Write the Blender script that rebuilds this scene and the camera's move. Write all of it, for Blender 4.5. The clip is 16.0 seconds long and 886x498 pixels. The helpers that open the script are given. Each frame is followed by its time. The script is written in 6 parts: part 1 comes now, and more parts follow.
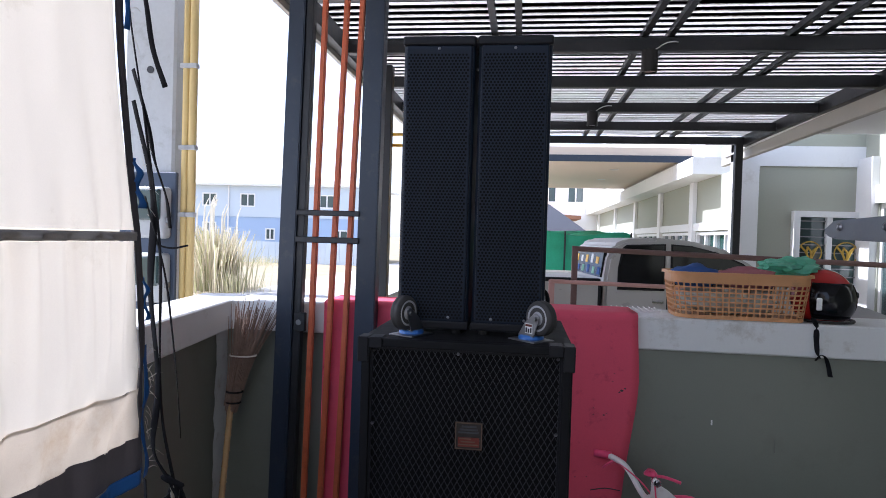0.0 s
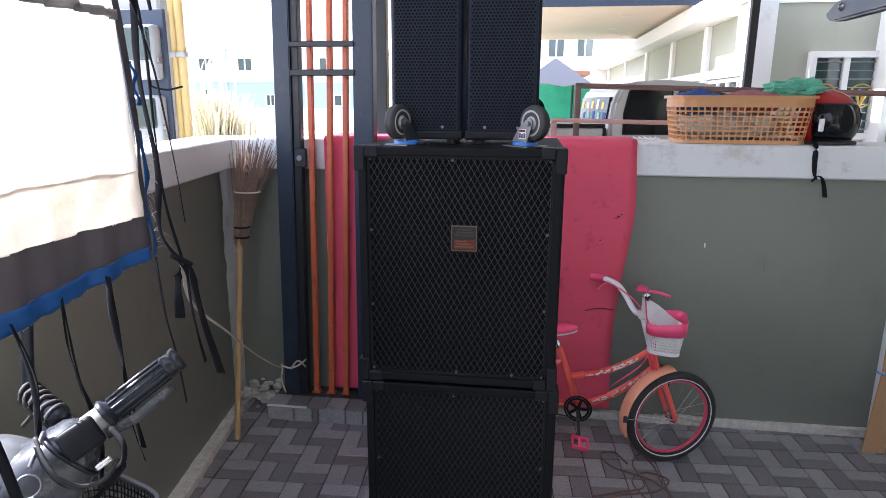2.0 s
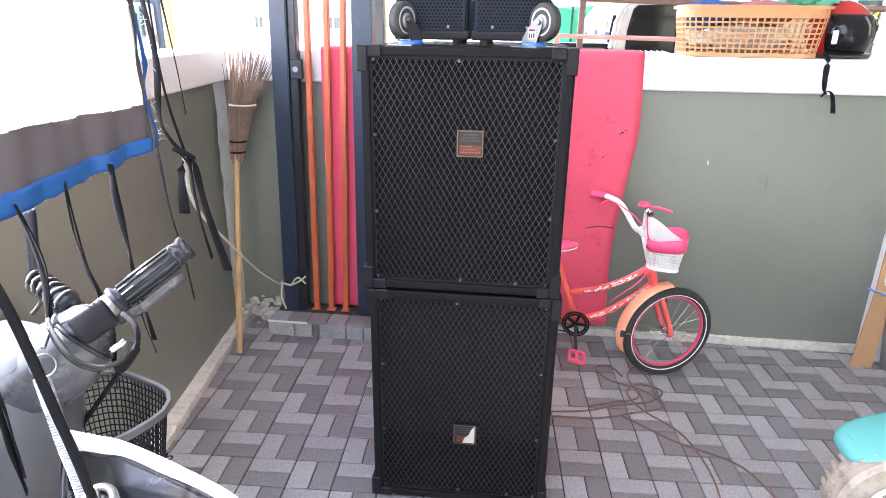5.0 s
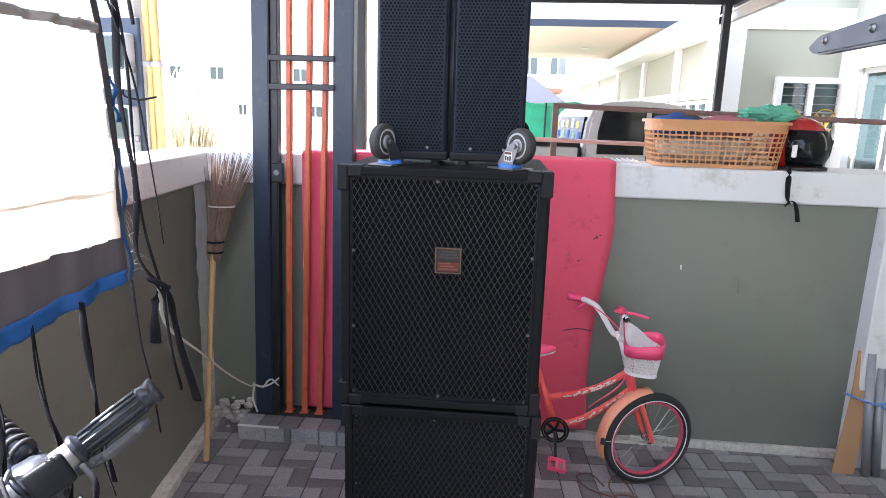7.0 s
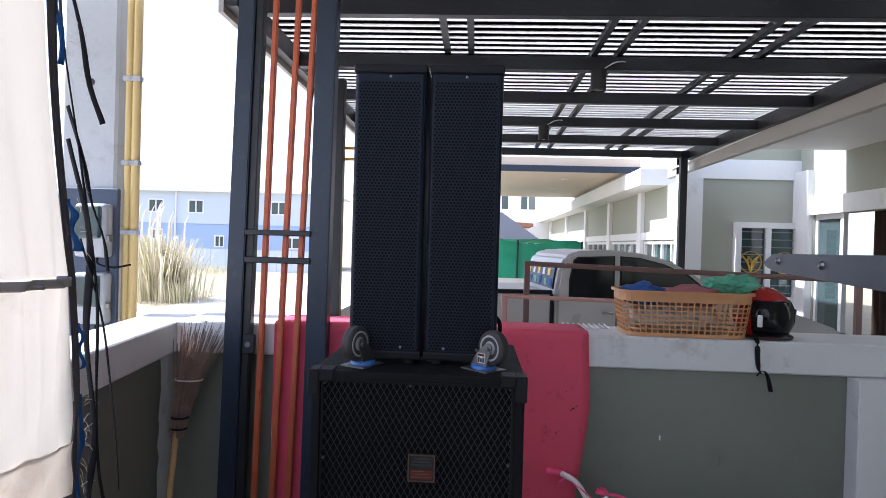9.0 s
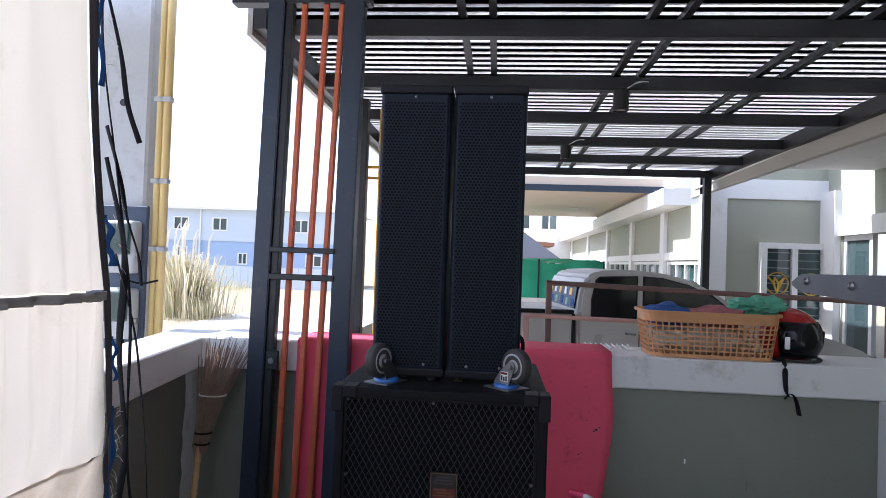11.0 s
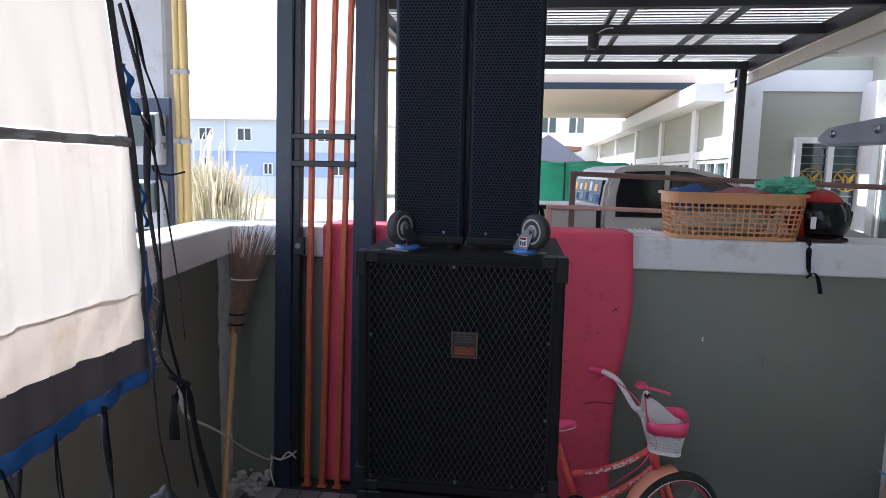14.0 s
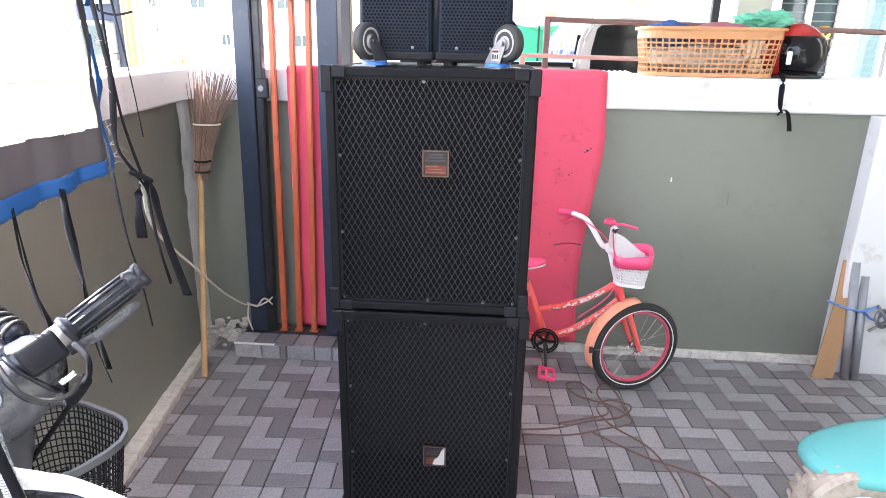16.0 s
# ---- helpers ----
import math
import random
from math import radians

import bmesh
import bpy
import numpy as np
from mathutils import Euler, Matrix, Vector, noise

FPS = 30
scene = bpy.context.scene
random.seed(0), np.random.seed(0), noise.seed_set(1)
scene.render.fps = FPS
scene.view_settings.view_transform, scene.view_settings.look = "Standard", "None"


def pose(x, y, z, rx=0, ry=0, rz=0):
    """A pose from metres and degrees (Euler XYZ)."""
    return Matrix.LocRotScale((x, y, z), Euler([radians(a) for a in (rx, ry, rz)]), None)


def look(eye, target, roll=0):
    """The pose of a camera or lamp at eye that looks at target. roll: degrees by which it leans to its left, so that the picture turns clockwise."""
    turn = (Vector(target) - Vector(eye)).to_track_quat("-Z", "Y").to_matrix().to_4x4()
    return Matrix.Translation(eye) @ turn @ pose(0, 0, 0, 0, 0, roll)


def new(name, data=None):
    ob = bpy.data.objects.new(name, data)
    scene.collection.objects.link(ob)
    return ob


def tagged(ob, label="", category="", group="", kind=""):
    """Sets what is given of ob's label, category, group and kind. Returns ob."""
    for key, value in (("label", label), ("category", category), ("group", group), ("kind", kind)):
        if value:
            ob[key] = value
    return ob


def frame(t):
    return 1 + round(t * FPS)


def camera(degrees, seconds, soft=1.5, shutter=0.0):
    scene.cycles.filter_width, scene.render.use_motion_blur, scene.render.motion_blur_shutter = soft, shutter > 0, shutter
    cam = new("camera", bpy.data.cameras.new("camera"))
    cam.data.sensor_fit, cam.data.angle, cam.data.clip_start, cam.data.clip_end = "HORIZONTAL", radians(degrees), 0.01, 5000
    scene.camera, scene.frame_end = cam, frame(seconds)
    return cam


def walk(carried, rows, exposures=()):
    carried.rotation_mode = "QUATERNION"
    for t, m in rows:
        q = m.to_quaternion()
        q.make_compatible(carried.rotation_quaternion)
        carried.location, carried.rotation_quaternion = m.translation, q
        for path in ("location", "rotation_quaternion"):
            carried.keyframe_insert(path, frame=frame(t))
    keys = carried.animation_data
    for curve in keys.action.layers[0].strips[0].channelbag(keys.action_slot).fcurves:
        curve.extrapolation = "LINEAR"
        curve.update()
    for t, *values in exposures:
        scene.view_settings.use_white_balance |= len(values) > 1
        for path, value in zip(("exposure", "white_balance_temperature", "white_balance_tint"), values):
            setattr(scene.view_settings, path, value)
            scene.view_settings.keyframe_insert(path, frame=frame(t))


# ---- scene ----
cam = camera(70.4, 16.0, soft=0.9)
PATH = [
    (0, (0.187, 0.074, 1.549), (-0.064, 2.057, 1.51), 1.7),
    (0.5, (0.208, 0.067, 1.526), (-0.034, 2.049, 1.409), -1.1),
    (1, (0.218, 0.046, 1.481), (-0.072, 2.013, 1.271), -1.8),
    (1.5, (0.224, 0.049, 1.43), (-0.015, 1.999, 1.057), 0.8),
    (2, (0.225, 0.039, 1.41), (-0.034, 1.968, 0.951), 0.3),
    (2.5, (0.211, 0.048, 1.383), (-0.053, 1.943, 0.8), 0.2),
    (3, (0.205, 0.032, 1.35), (-0.079, 1.893, 0.674), 0.3),
    (5.5, (0.196, 0.041, 1.347), (-0.017, 1.916, 0.684), 0.6),
    (6, (0.201, 0.044, 1.35), (-0.008, 1.933, 0.726), 0.3),
    (6.5, (0.199, 0.045, 1.38), (-0.002, 1.958, 0.833), 1.2),
    (7, (0.191, 0.063, 1.426), (0.021, 2.012, 1.009), 1.7),
    (7.5, (0.184, 0.082, 1.487), (0.055, 2.06, 1.215), 1.3),
    (8, (0.169, 0.098, 1.541), (0.077, 2.089, 1.373), 1.5),
    (8.5, (0.181, 0.105, 1.585), (0.133, 2.102, 1.504), 1.3),
    (9, (0.189, 0.084, 1.607), (0.083, 2.081, 1.591), 1.6),
    (11.5, (0.175, 0.066, 1.602), (-0.027, 2.055, 1.643), 2.6),
    (12, (0.162, 0.055, 1.577), (-0.097, 2.038, 1.545), 3.2),
    (12.5, (0.171, 0.063, 1.569), (-0.105, 2.043, 1.505), 1.7),
    (13, (0.185, 0.043, 1.542), (-0.085, 2.015, 1.348), 1.3),
    (13.5, (0.197, 0.053, 1.516), (-0.079, 2.023, 1.306), 1.0),
    (14, (0.202, 0.056, 1.502), (-0.042, 2.025, 1.255), 1.2),
    (14.5, (0.203, 0.037, 1.479), (-0.066, 1.992, 1.154), 0.7),
    (15, (0.201, 0.047, 1.421), (-0.026, 1.984, 0.976), 0.8),
    (15.5, (0.201, 0.056, 1.381), (0.033, 1.969, 0.823), 0.9),
    (16, (0.207, 0.048, 1.354), (0.067, 1.945, 0.734), 1.0),
]
BASE = 1.5
LIFT = [(0, 0.0), (1.0, 0.15), (1.5, 0.65), (2.0, 0.95), (2.5, 1.72), (3.0, 2.6), (5.5, 2.5), (6.0, 2.4), (6.5, 2.2),
        (7.0, 1.5), (7.5, 0.75), (8.0, 0.25), (8.5, 0.15), (9.0, 0.1), (11.5, 0.0), (12.5, 0.0), (13.5, 0.05), (14.0, 0.15),
        (14.5, 0.45), (15.0, 1.2), (15.5, 2.12), (16.0, 2.35)]
walk(cam, [(t, look(eye, target, roll)) for t, eye, target, roll in PATH], [(t, BASE + e, 5600 + 170 * e, 17) for t, e in LIFT])

# ---- world and sun ----
world = bpy.data.worlds.new("world")
scene.world = world
world.use_nodes = True
wn = world.node_tree.nodes
sky = wn.new("ShaderNodeTexSky")
sky.sky_type, sky.sun_disc = "NISHITA", False
SUN_DIR = Vector((0.62, -0.04, -0.75)).normalized()
sky.sun_elevation = math.asin(-SUN_DIR.z)
sky.sun_rotation = math.atan2(-SUN_DIR.x, -SUN_DIR.y)
sky.air_density, sky.dust_density = 1.0, 2.5
wn["Background"].inputs["Strength"].default_value = 0.15
haze = wn.new("ShaderNodeMix")
haze.data_type = "RGBA"
haze.inputs["Factor"].default_value = 0.5
haze.inputs["B"].default_value = (3.6, 3.6, 3.55, 1)
world.node_tree.links.new(sky.outputs[0], haze.inputs["A"])
world.node_tree.links.new(haze.outputs["Result"], wn["Background"].inputs["Color"])
sun = new("sun", bpy.data.lights.new("sun", "SUN"))
sun.data.energy, sun.data.angle, sun.data.color = 4.0, radians(0.6), (1.0, 0.97, 0.93)
sun.matrix_world = look((0, 0, 20), Vector((0, 0, 20)) + SUN_DIR)


# ---- materials ----
def mat(name, color, rough=0.6, metal=0.0, vary=0.12, scale=6.0, fine=60.0, bump=0.15, depth=0.002, dirt=None, dirt_amount=0.0,
        spec=0.5, per_object=0.0, translucent=0.0, rough_vary=0.1, grain=0.5):
    """Principled material with large stains, fine grain and relief, at real-world size."""
    m = bpy.data.materials.new(name)
    m.use_nodes = True
    nt = m.node_tree
    n, l = nt.nodes, nt.links
    bsdf = n["Principled BSDF"]
    co = n.new("ShaderNodeTexCoord")
    big = n.new("ShaderNodeTexNoise")
    big.inputs["Scale"].default_value, big.inputs["Detail"].default_value = scale, 5
    small = n.new("ShaderNodeTexNoise")
    small.inputs["Scale"].default_value, small.inputs["Detail"].default_value = fine, 3
    l.new(co.outputs["Object"], big.inputs["Vector"])
    l.new(co.outputs["Object"], small.inputs["Vector"])
    c = tuple(color) + (1,)
    mix1 = n.new("ShaderNodeMix")
    mix1.data_type = "RGBA"
    mix1.inputs["A"].default_value = tuple(min(1, v * (1 - vary)) for v in color) + (1,)
    mix1.inputs["B"].default_value = tuple(min(1, v * (1 + vary)) for v in color) + (1,)
    add = n.new("ShaderNodeMath")
    add.operation = "ADD"
    l.new(big.outputs["Fac"], add.inputs[0])
    sub = n.new("ShaderNodeMath")
    sub.operation = "MULTIPLY_ADD"
    sub.inputs[1].default_value, sub.inputs[2].default_value = grain, -0.5 * grain
    l.new(small.outputs["Fac"], sub.inputs[0])
    l.new(sub.outputs[0], add.inputs[1])
    l.new(add.outputs[0], mix1.inputs["Factor"])
    out = mix1.outputs["Result"]
    if dirt:
        ramp = n.new("ShaderNodeMapRange")
        ramp.inputs["From Min"].default_value, ramp.inputs["From Max"].default_value = 0.62 - 0.25 * dirt_amount, 0.78
        d = n.new("ShaderNodeTexNoise")
        d.inputs["Scale"].default_value, d.inputs["Detail"].default_value, d.inputs["Roughness"].default_value = scale * 2.3, 8, 0.7
        l.new(co.outputs["Object"], d.inputs["Vector"])
        l.new(d.outputs["Fac"], ramp.inputs["Value"])
        mix2 = n.new("ShaderNodeMix")
        mix2.data_type = "RGBA"
        l.new(ramp.outputs[0], mix2.inputs["Factor"])
        l.new(out, mix2.inputs["A"])
        mix2.inputs["B"].default_value = tuple(dirt) + (1,)
        out = mix2.outputs["Result"]
    if per_object:
        info = n.new("ShaderNodeObjectInfo")
        hsv = n.new("ShaderNodeHueSaturation")
        mr = n.new("ShaderNodeMapRange")
        mr.inputs["To Min"].default_value, mr.inputs["To Max"].default_value = 1 - per_object, 1 + per_object
        l.new(info.outputs["Random"], mr.inputs["Value"])
        l.new(mr.outputs[0], hsv.inputs["Value"])
        l.new(out, hsv.inputs["Color"])
        out = hsv.outputs["Color"]
    l.new(out, bsdf.inputs["Base Color"])
    rr = n.new("ShaderNodeMapRange")
    rr.inputs["To Min"].default_value, rr.inputs["To Max"].default_value = max(0.02, rough - rough_vary), min(1, rough + rough_vary)
    l.new(big.outputs["Fac"], rr.inputs["Value"])
    l.new(rr.outputs[0], bsdf.inputs["Roughness"])
    bsdf.inputs["Metallic"].default_value = metal
    bsdf.inputs["Specular IOR Level"].default_value = spec
    if bump:
        b = n.new("ShaderNodeBump")
        b.inputs["Strength"].default_value, b.inputs["Distance"].default_value = bump, depth
        l.new(add.outputs[0], b.inputs["Height"])
        l.new(b.outputs[0], bsdf.inputs["Normal"])
    if translucent:
        tr = n.new("ShaderNodeBsdfTranslucent")
        l.new(out, tr.inputs["Color"])
        ms = n.new("ShaderNodeMixShader")
        ms.inputs[0].default_value = translucent
        l.new(bsdf.outputs[0], ms.inputs[1])
        l.new(tr.outputs[0], ms.inputs[2])
        l.new(ms.outputs[0], n["Material Output"].inputs["Surface"])
    return m


def glass_mat(name, tint=(0.8, 0.9, 0.9), rough=0.03, dark=0.0):
    """Thin glass: a clear or smoked pane with a glossy face."""
    m = bpy.data.materials.new(name)
    m.use_nodes = True
    n, l = m.node_tree.nodes, m.node_tree.links
    b = n["Principled BSDF"]
    b.inputs["Base Color"].default_value = tuple(v * (1 - dark) for v in tint) + (1,)
    b.inputs["Roughness"].default_value = rough
    tr = n.new("ShaderNodeBsdfTransparent")
    tr.inputs["Color"].default_value = tuple(tint) + (1,)
    gl = n.new("ShaderNodeBsdfGlossy")
    gl.inputs["Roughness"].default_value = rough
    fr = n.new("ShaderNodeFresnel")
    fr.inputs["IOR"].default_value = 1.5
    ms = n.new("ShaderNodeMixShader")
    l.new(fr.outputs[0], ms.inputs[0])
    mid = n.new("ShaderNodeMixShader")
    mid.inputs[0].default_value = dark
    l.new(tr.outputs[0], mid.inputs[1])
    l.new(b.outputs[0], mid.inputs[2])
    l.new(mid.outputs[0], ms.inputs[1])
    l.new(gl.outputs[0], ms.inputs[2])
    l.new(ms.outputs[0], n["Material Output"].inputs["Surface"])
    return m


M = {}
M["wall"] = mat("sage_wall_paint", (0.178, 0.188, 0.156), 0.34, vary=0.1, scale=1.6, fine=160, bump=0.12, depth=0.001, dirt=(0.15, 0.15, 0.122), dirt_amount=0.3)
M["scuff"] = mat("faint_dark_scuff", (0.155, 0.16, 0.135), 0.6, vary=0.2, scale=30)
M["cap"] = mat("white_wall_paint", (0.72, 0.72, 0.71), 0.55, vary=0.05, scale=3, fine=120, bump=0.15, dirt=(0.42, 0.38, 0.33), dirt_amount=0.25)
M["plaster"] = mat("raw_plaster", (0.55, 0.53, 0.48), 0.9, vary=0.25, scale=14, fine=90, bump=0.6, depth=0.006, dirt=(0.3, 0.27, 0.22), dirt_amount=0.6)
M["brick_light"] = mat("light_tile_brick", (0.30, 0.29, 0.294), 0.36, vary=0.2, scale=9, fine=130, bump=0.2, depth=0.001, dirt=(0.16, 0.15, 0.15), dirt_amount=0.3, grain=2.5, per_object=0.10)
M["brick_dark"] = mat("dark_tile_brick", (0.165, 0.156, 0.158), 0.36, vary=0.2, scale=9, fine=130, bump=0.2, depth=0.001, dirt=(0.2, 0.19, 0.19), dirt_amount=0.1, grain=2.5, per_object=0.12)
M["grout"] = mat("dark_grout", (0.05, 0.045, 0.046), 0.9, vary=0.2, scale=20)
M["ground"] = mat("pale_dry_ground", (0.26, 0.215, 0.14), 0.95, vary=0.22, scale=0.6, fine=9, bump=0.3, depth=0.02, dirt=(0.2, 0.2, 0.075), dirt_amount=0.4)
M["road"] = mat("concrete_road", (0.42, 0.4, 0.36), 0.9, vary=0.1, scale=0.8, fine=30, bump=0.2)
M["black_carpet"] = mat("black_speaker_coating", (0.006, 0.006, 0.007), 0.66, vary=0.3, scale=18, fine=350, bump=0.5, depth=0.0008, spec=0.15)
M["black_plastic"] = mat("black_plastic", (0.009, 0.009, 0.011), 0.5, vary=0.25, scale=20, fine=300, bump=0.15, depth=0.0005, spec=0.2)
M["grille"] = mat("black_painted_mesh", (0.024, 0.024, 0.027), 0.45, metal=0.3, vary=0.25, scale=15, fine=200, bump=0)
M["baffle"] = mat("dark_baffle_board", (0.009, 0.009, 0.010), 0.9, vary=0.3, scale=20, fine=300, bump=0.2, spec=0.1)
M["foam"] = mat("black_grille_foam", (0.005, 0.005, 0.006), 0.95, vary=0.3, scale=30, fine=400, bump=0.3, spec=0.1)
M["column_coat"] = mat("column_speaker_coat", (0.006, 0.010, 0.019), 0.45, vary=0.2, scale=20, fine=400, bump=0.2, depth=0.0005, spec=0.18)
M["steel"] = mat("zinc_steel", (0.27, 0.27, 0.28), 0.4, metal=1.0, vary=0.15, scale=25, fine=150, bump=0.1, depth=0.0005, dirt=(0.3, 0.27, 0.24), dirt_amount=0.2)
M["chrome"] = mat("chrome", (0.75, 0.75, 0.76), 0.14, metal=1.0, vary=0.05, scale=20, bump=0.0)
M["rubber"] = mat("grey_black_rubber", (0.03, 0.028, 0.027), 0.7, vary=0.25, scale=20, fine=180, bump=0.2)
M["wheel_grey"] = mat("grey_hub", (0.32, 0.32, 0.33), 0.5, vary=0.15, scale=20)
M["blue_washer"] = mat("blue_plastic", (0.03, 0.13, 0.4), 0.4, vary=0.1)
M["badge"] = mat("brushed_badge", (0.03, 0.025, 0.022), 0.35, metal=0.5, vary=0.3, scale=60, bump=0.1)
M["badge_edge"] = mat("bronze_badge_edge", (0.16, 0.11, 0.08), 0.35, metal=0.9, vary=0.3, scale=80, bump=0.1)
M["badge_red"] = mat("red_badge_patch", (0.13, 0.025, 0.016), 0.35, metal=0.4, vary=0.2, scale=50)
M["mat_red"] = mat("red_foam_mat", (0.80, 0.10, 0.165), 0.75, vary=0.1, scale=5, fine=160, bump=0.3, depth=0.002, dirt=(0.5, 0.04, 0.08), dirt_amount=0.2, translucent=0.2)
M["navy_steel"] = mat("navy_painted_steel", (0.016, 0.026, 0.046), 0.42, vary=0.2, scale=8, fine=120, bump=0.12, dirt=(0.05, 0.05, 0.055), dirt_amount=0.25)
M["black_steel"] = mat("black_painted_steel", (0.014, 0.015, 0.018), 0.45, vary=0.25, scale=8, fine=120, bump=0.1, dirt=(0.05, 0.04, 0.035), dirt_amount=0.2)
M["orange_steel"] = mat("orange_primer_steel", (0.52, 0.115, 0.042), 0.5, vary=0.18, scale=7, fine=120, bump=0.15, dirt=(0.25, 0.05, 0.02), dirt_amount=0.3)
M["sheet"] = mat("galvanised_roof_sheet", (0.8, 0.785, 0.76), 0.4, metal=0.1, vary=0.15, scale=2.5, fine=60, bump=0.1, dirt=(0.42, 0.37, 0.3), dirt_amount=0.3)
M["fascia"] = mat("grey_fascia", (0.42, 0.4, 0.36), 0.6, vary=0.08, scale=3)
M["bamboo"] = mat("bamboo_cane", (0.43, 0.275, 0.125), 0.45, vary=0.25, scale=12, fine=90, bump=0.15)
M["twig"] = mat("broom_twig", (0.21, 0.14, 0.105), 0.85, vary=0.35, scale=30, fine=200, bump=0.2)
M["twine"] = mat("pale_twine", (0.6, 0.55, 0.48), 0.9, vary=0.2, scale=60)
M["canvas"] = mat("cream_canvas", (0.84, 0.76, 0.65), 0.85, vary=0.06, scale=3, fine=500, bump=0.15, depth=0.001, dirt=(0.66, 0.57, 0.45), dirt_amount=0.1, translucent=0.23)
M["canvas_low"] = mat("stained_cream_canvas", (0.72, 0.61, 0.49), 0.85, vary=0.1, scale=5, fine=500, bump=0.15, depth=0.001, dirt=(0.56, 0.40, 0.25), dirt_amount=0.45, translucent=0.22)
M["canvas_band"] = mat("dark_grey_band", (0.07, 0.058, 0.06), 0.85, vary=0.15, scale=6, fine=400, bump=0.2, translucent=0.03)
M["seam_tape"] = mat("grey_seam_tape", (0.27, 0.24, 0.22), 0.85, vary=0.15, scale=8, fine=400, bump=0.2, translucent=0.08)
M["canvas_blue"] = mat("blue_hem_tape", (0.008, 0.072, 0.24), 0.6, vary=0.15, scale=10, fine=300, bump=0.2)
M["strap"] = mat("black_webbing", (0.009, 0.009, 0.011), 0.9, vary=0.3, scale=20, fine=500, bump=0.4, spec=0.2)
M["bike_paint"] = mat("coral_bike_paint", (0.82, 0.11, 0.09), 0.28, vary=0.06, scale=10, bump=0.03)
M["bike_pale"] = mat("peach_mudguard", (0.82, 0.36, 0.22), 0.35, vary=0.06, scale=10, bump=0.05)
M["pink"] = mat("pink_plastic", (0.85, 0.08, 0.2), 0.4, vary=0.08, scale=12, bump=0.05)
M["bike_rim"] = mat("dull_pink_rim", (0.62, 0.07, 0.13), 0.4, vary=0.15, scale=12, bump=0.05, dirt=(0.2, 0.04, 0.05), dirt_amount=0.2)
M["white_plastic"] = mat("white_plastic", (0.78, 0.77, 0.76), 0.4, vary=0.05, scale=12, bump=0.05, dirt=(0.6, 0.57, 0.52), dirt_amount=0.2)
M["white_metal"] = mat("white_enamel_steel", (0.78, 0.77, 0.74), 0.3, vary=0.05, scale=12, bump=0.05, dirt=(0.55, 0.48, 0.4), dirt_amount=0.15)
M["tan_plastic"] = mat("tan_basket_plastic", (0.62, 0.31, 0.13), 0.42, vary=0.1, scale=8, bump=0.08, dirt=(0.45, 0.24, 0.11), dirt_amount=0.2, translucent=0.12)
M["green_bag"] = mat("green_plastic_bag", (0.2, 0.6, 0.42), 0.3, vary=0.15, scale=20, bump=0.4, depth=0.004, translucent=0.4)
M["cloth_blue"] = mat("blue_cloth", (0.03, 0.08, 0.25), 0.9, vary=0.2, scale=20)
M["cloth_pink"] = mat("dusty_pink_cloth", (0.35, 0.12, 0.13), 0.9, vary=0.2, scale=20)
M["helmet_red"] = mat("red_helmet_shell", (0.4, 0.018, 0.016), 0.22, vary=0.1, scale=10, bump=0.02)
M["helmet_black"] = mat("dark_visor", (0.006, 0.006, 0.008), 0.08, vary=0.2, scale=10, bump=0.0, spec=0.3)
M["silver_paint"] = mat("silver_car_paint", (0.44, 0.425, 0.42), 0.3, metal=0.1, vary=0.05, scale=4, bump=0.02)
M["tint"] = glass_mat("tinted_car_glass", (0.05, 0.055, 0.06), 0.03, 0.85)
M["glass"] = glass_mat("window_glass", (0.2, 0.31, 0.31), 0.03, 0.6)
M["white_house"] = mat("white_house_paint", (0.78, 0.78, 0.77), 0.7, vary=0.05, scale=1.5, fine=40, bump=0.1, dirt=(0.6, 0.58, 0.54), dirt_amount=0.15)
M["sage_house"] = mat("sage_house_paint", (0.36, 0.37, 0.3), 0.75, vary=0.06, scale=1.2, fine=40, bump=0.1)
# far house colours, made bluer to stand for sky-lit shade
M["blue_house"] = mat("blue_shade_house_paint", (0.36, 0.47, 0.66), 0.75, vary=0.05, scale=0.6, fine=20, bump=0.1)
M["pale_wall"] = mat("bluish_shade_house_paint", (0.55, 0.62, 0.7), 0.75, vary=0.05, scale=0.6, fine=20, bump=0.1)
M["soffit"] = mat("beige_soffit", (0.6, 0.5, 0.4), 0.8, vary=0.05, scale=2)
M["brown_roof"] = mat("brown_roof", (0.25, 0.12, 0.07), 0.8, vary=0.2, scale=4)
M["gold"] = mat("gold_grille_ornament", (0.5, 0.33, 0.06), 0.35, metal=0.7, vary=0.1)
# brown of the curtain, also the painted gloom of the rooms
M["curtain_dark"] = mat("brown_curtain_and_dim_room", (0.06, 0.035, 0.025), 0.9, vary=0.3, scale=10)
M["curtain_teal"] = mat("teal_curtain", (0.06, 0.26, 0.25), 0.9, vary=0.3, scale=4)
M["yellow_pipe"] = mat("yellow_conduit", (0.62, 0.47, 0.2), 0.5, vary=0.12, scale=6, bump=0.05)
M["yellow_paint"] = mat("yellow_paint", (0.75, 0.42, 0.02), 0.45, vary=0.1, scale=8)
M["concrete"] = mat("weathered_concrete", (0.48, 0.5, 0.52), 0.85, vary=0.12, scale=4, fine=60, bump=0.3, depth=0.003, dirt=(0.33, 0.33, 0.33), dirt_amount=0.3)
M["meter_board"] = mat("dark_meter_board", (0.06, 0.08, 0.12), 0.7, vary=0.15, scale=6)
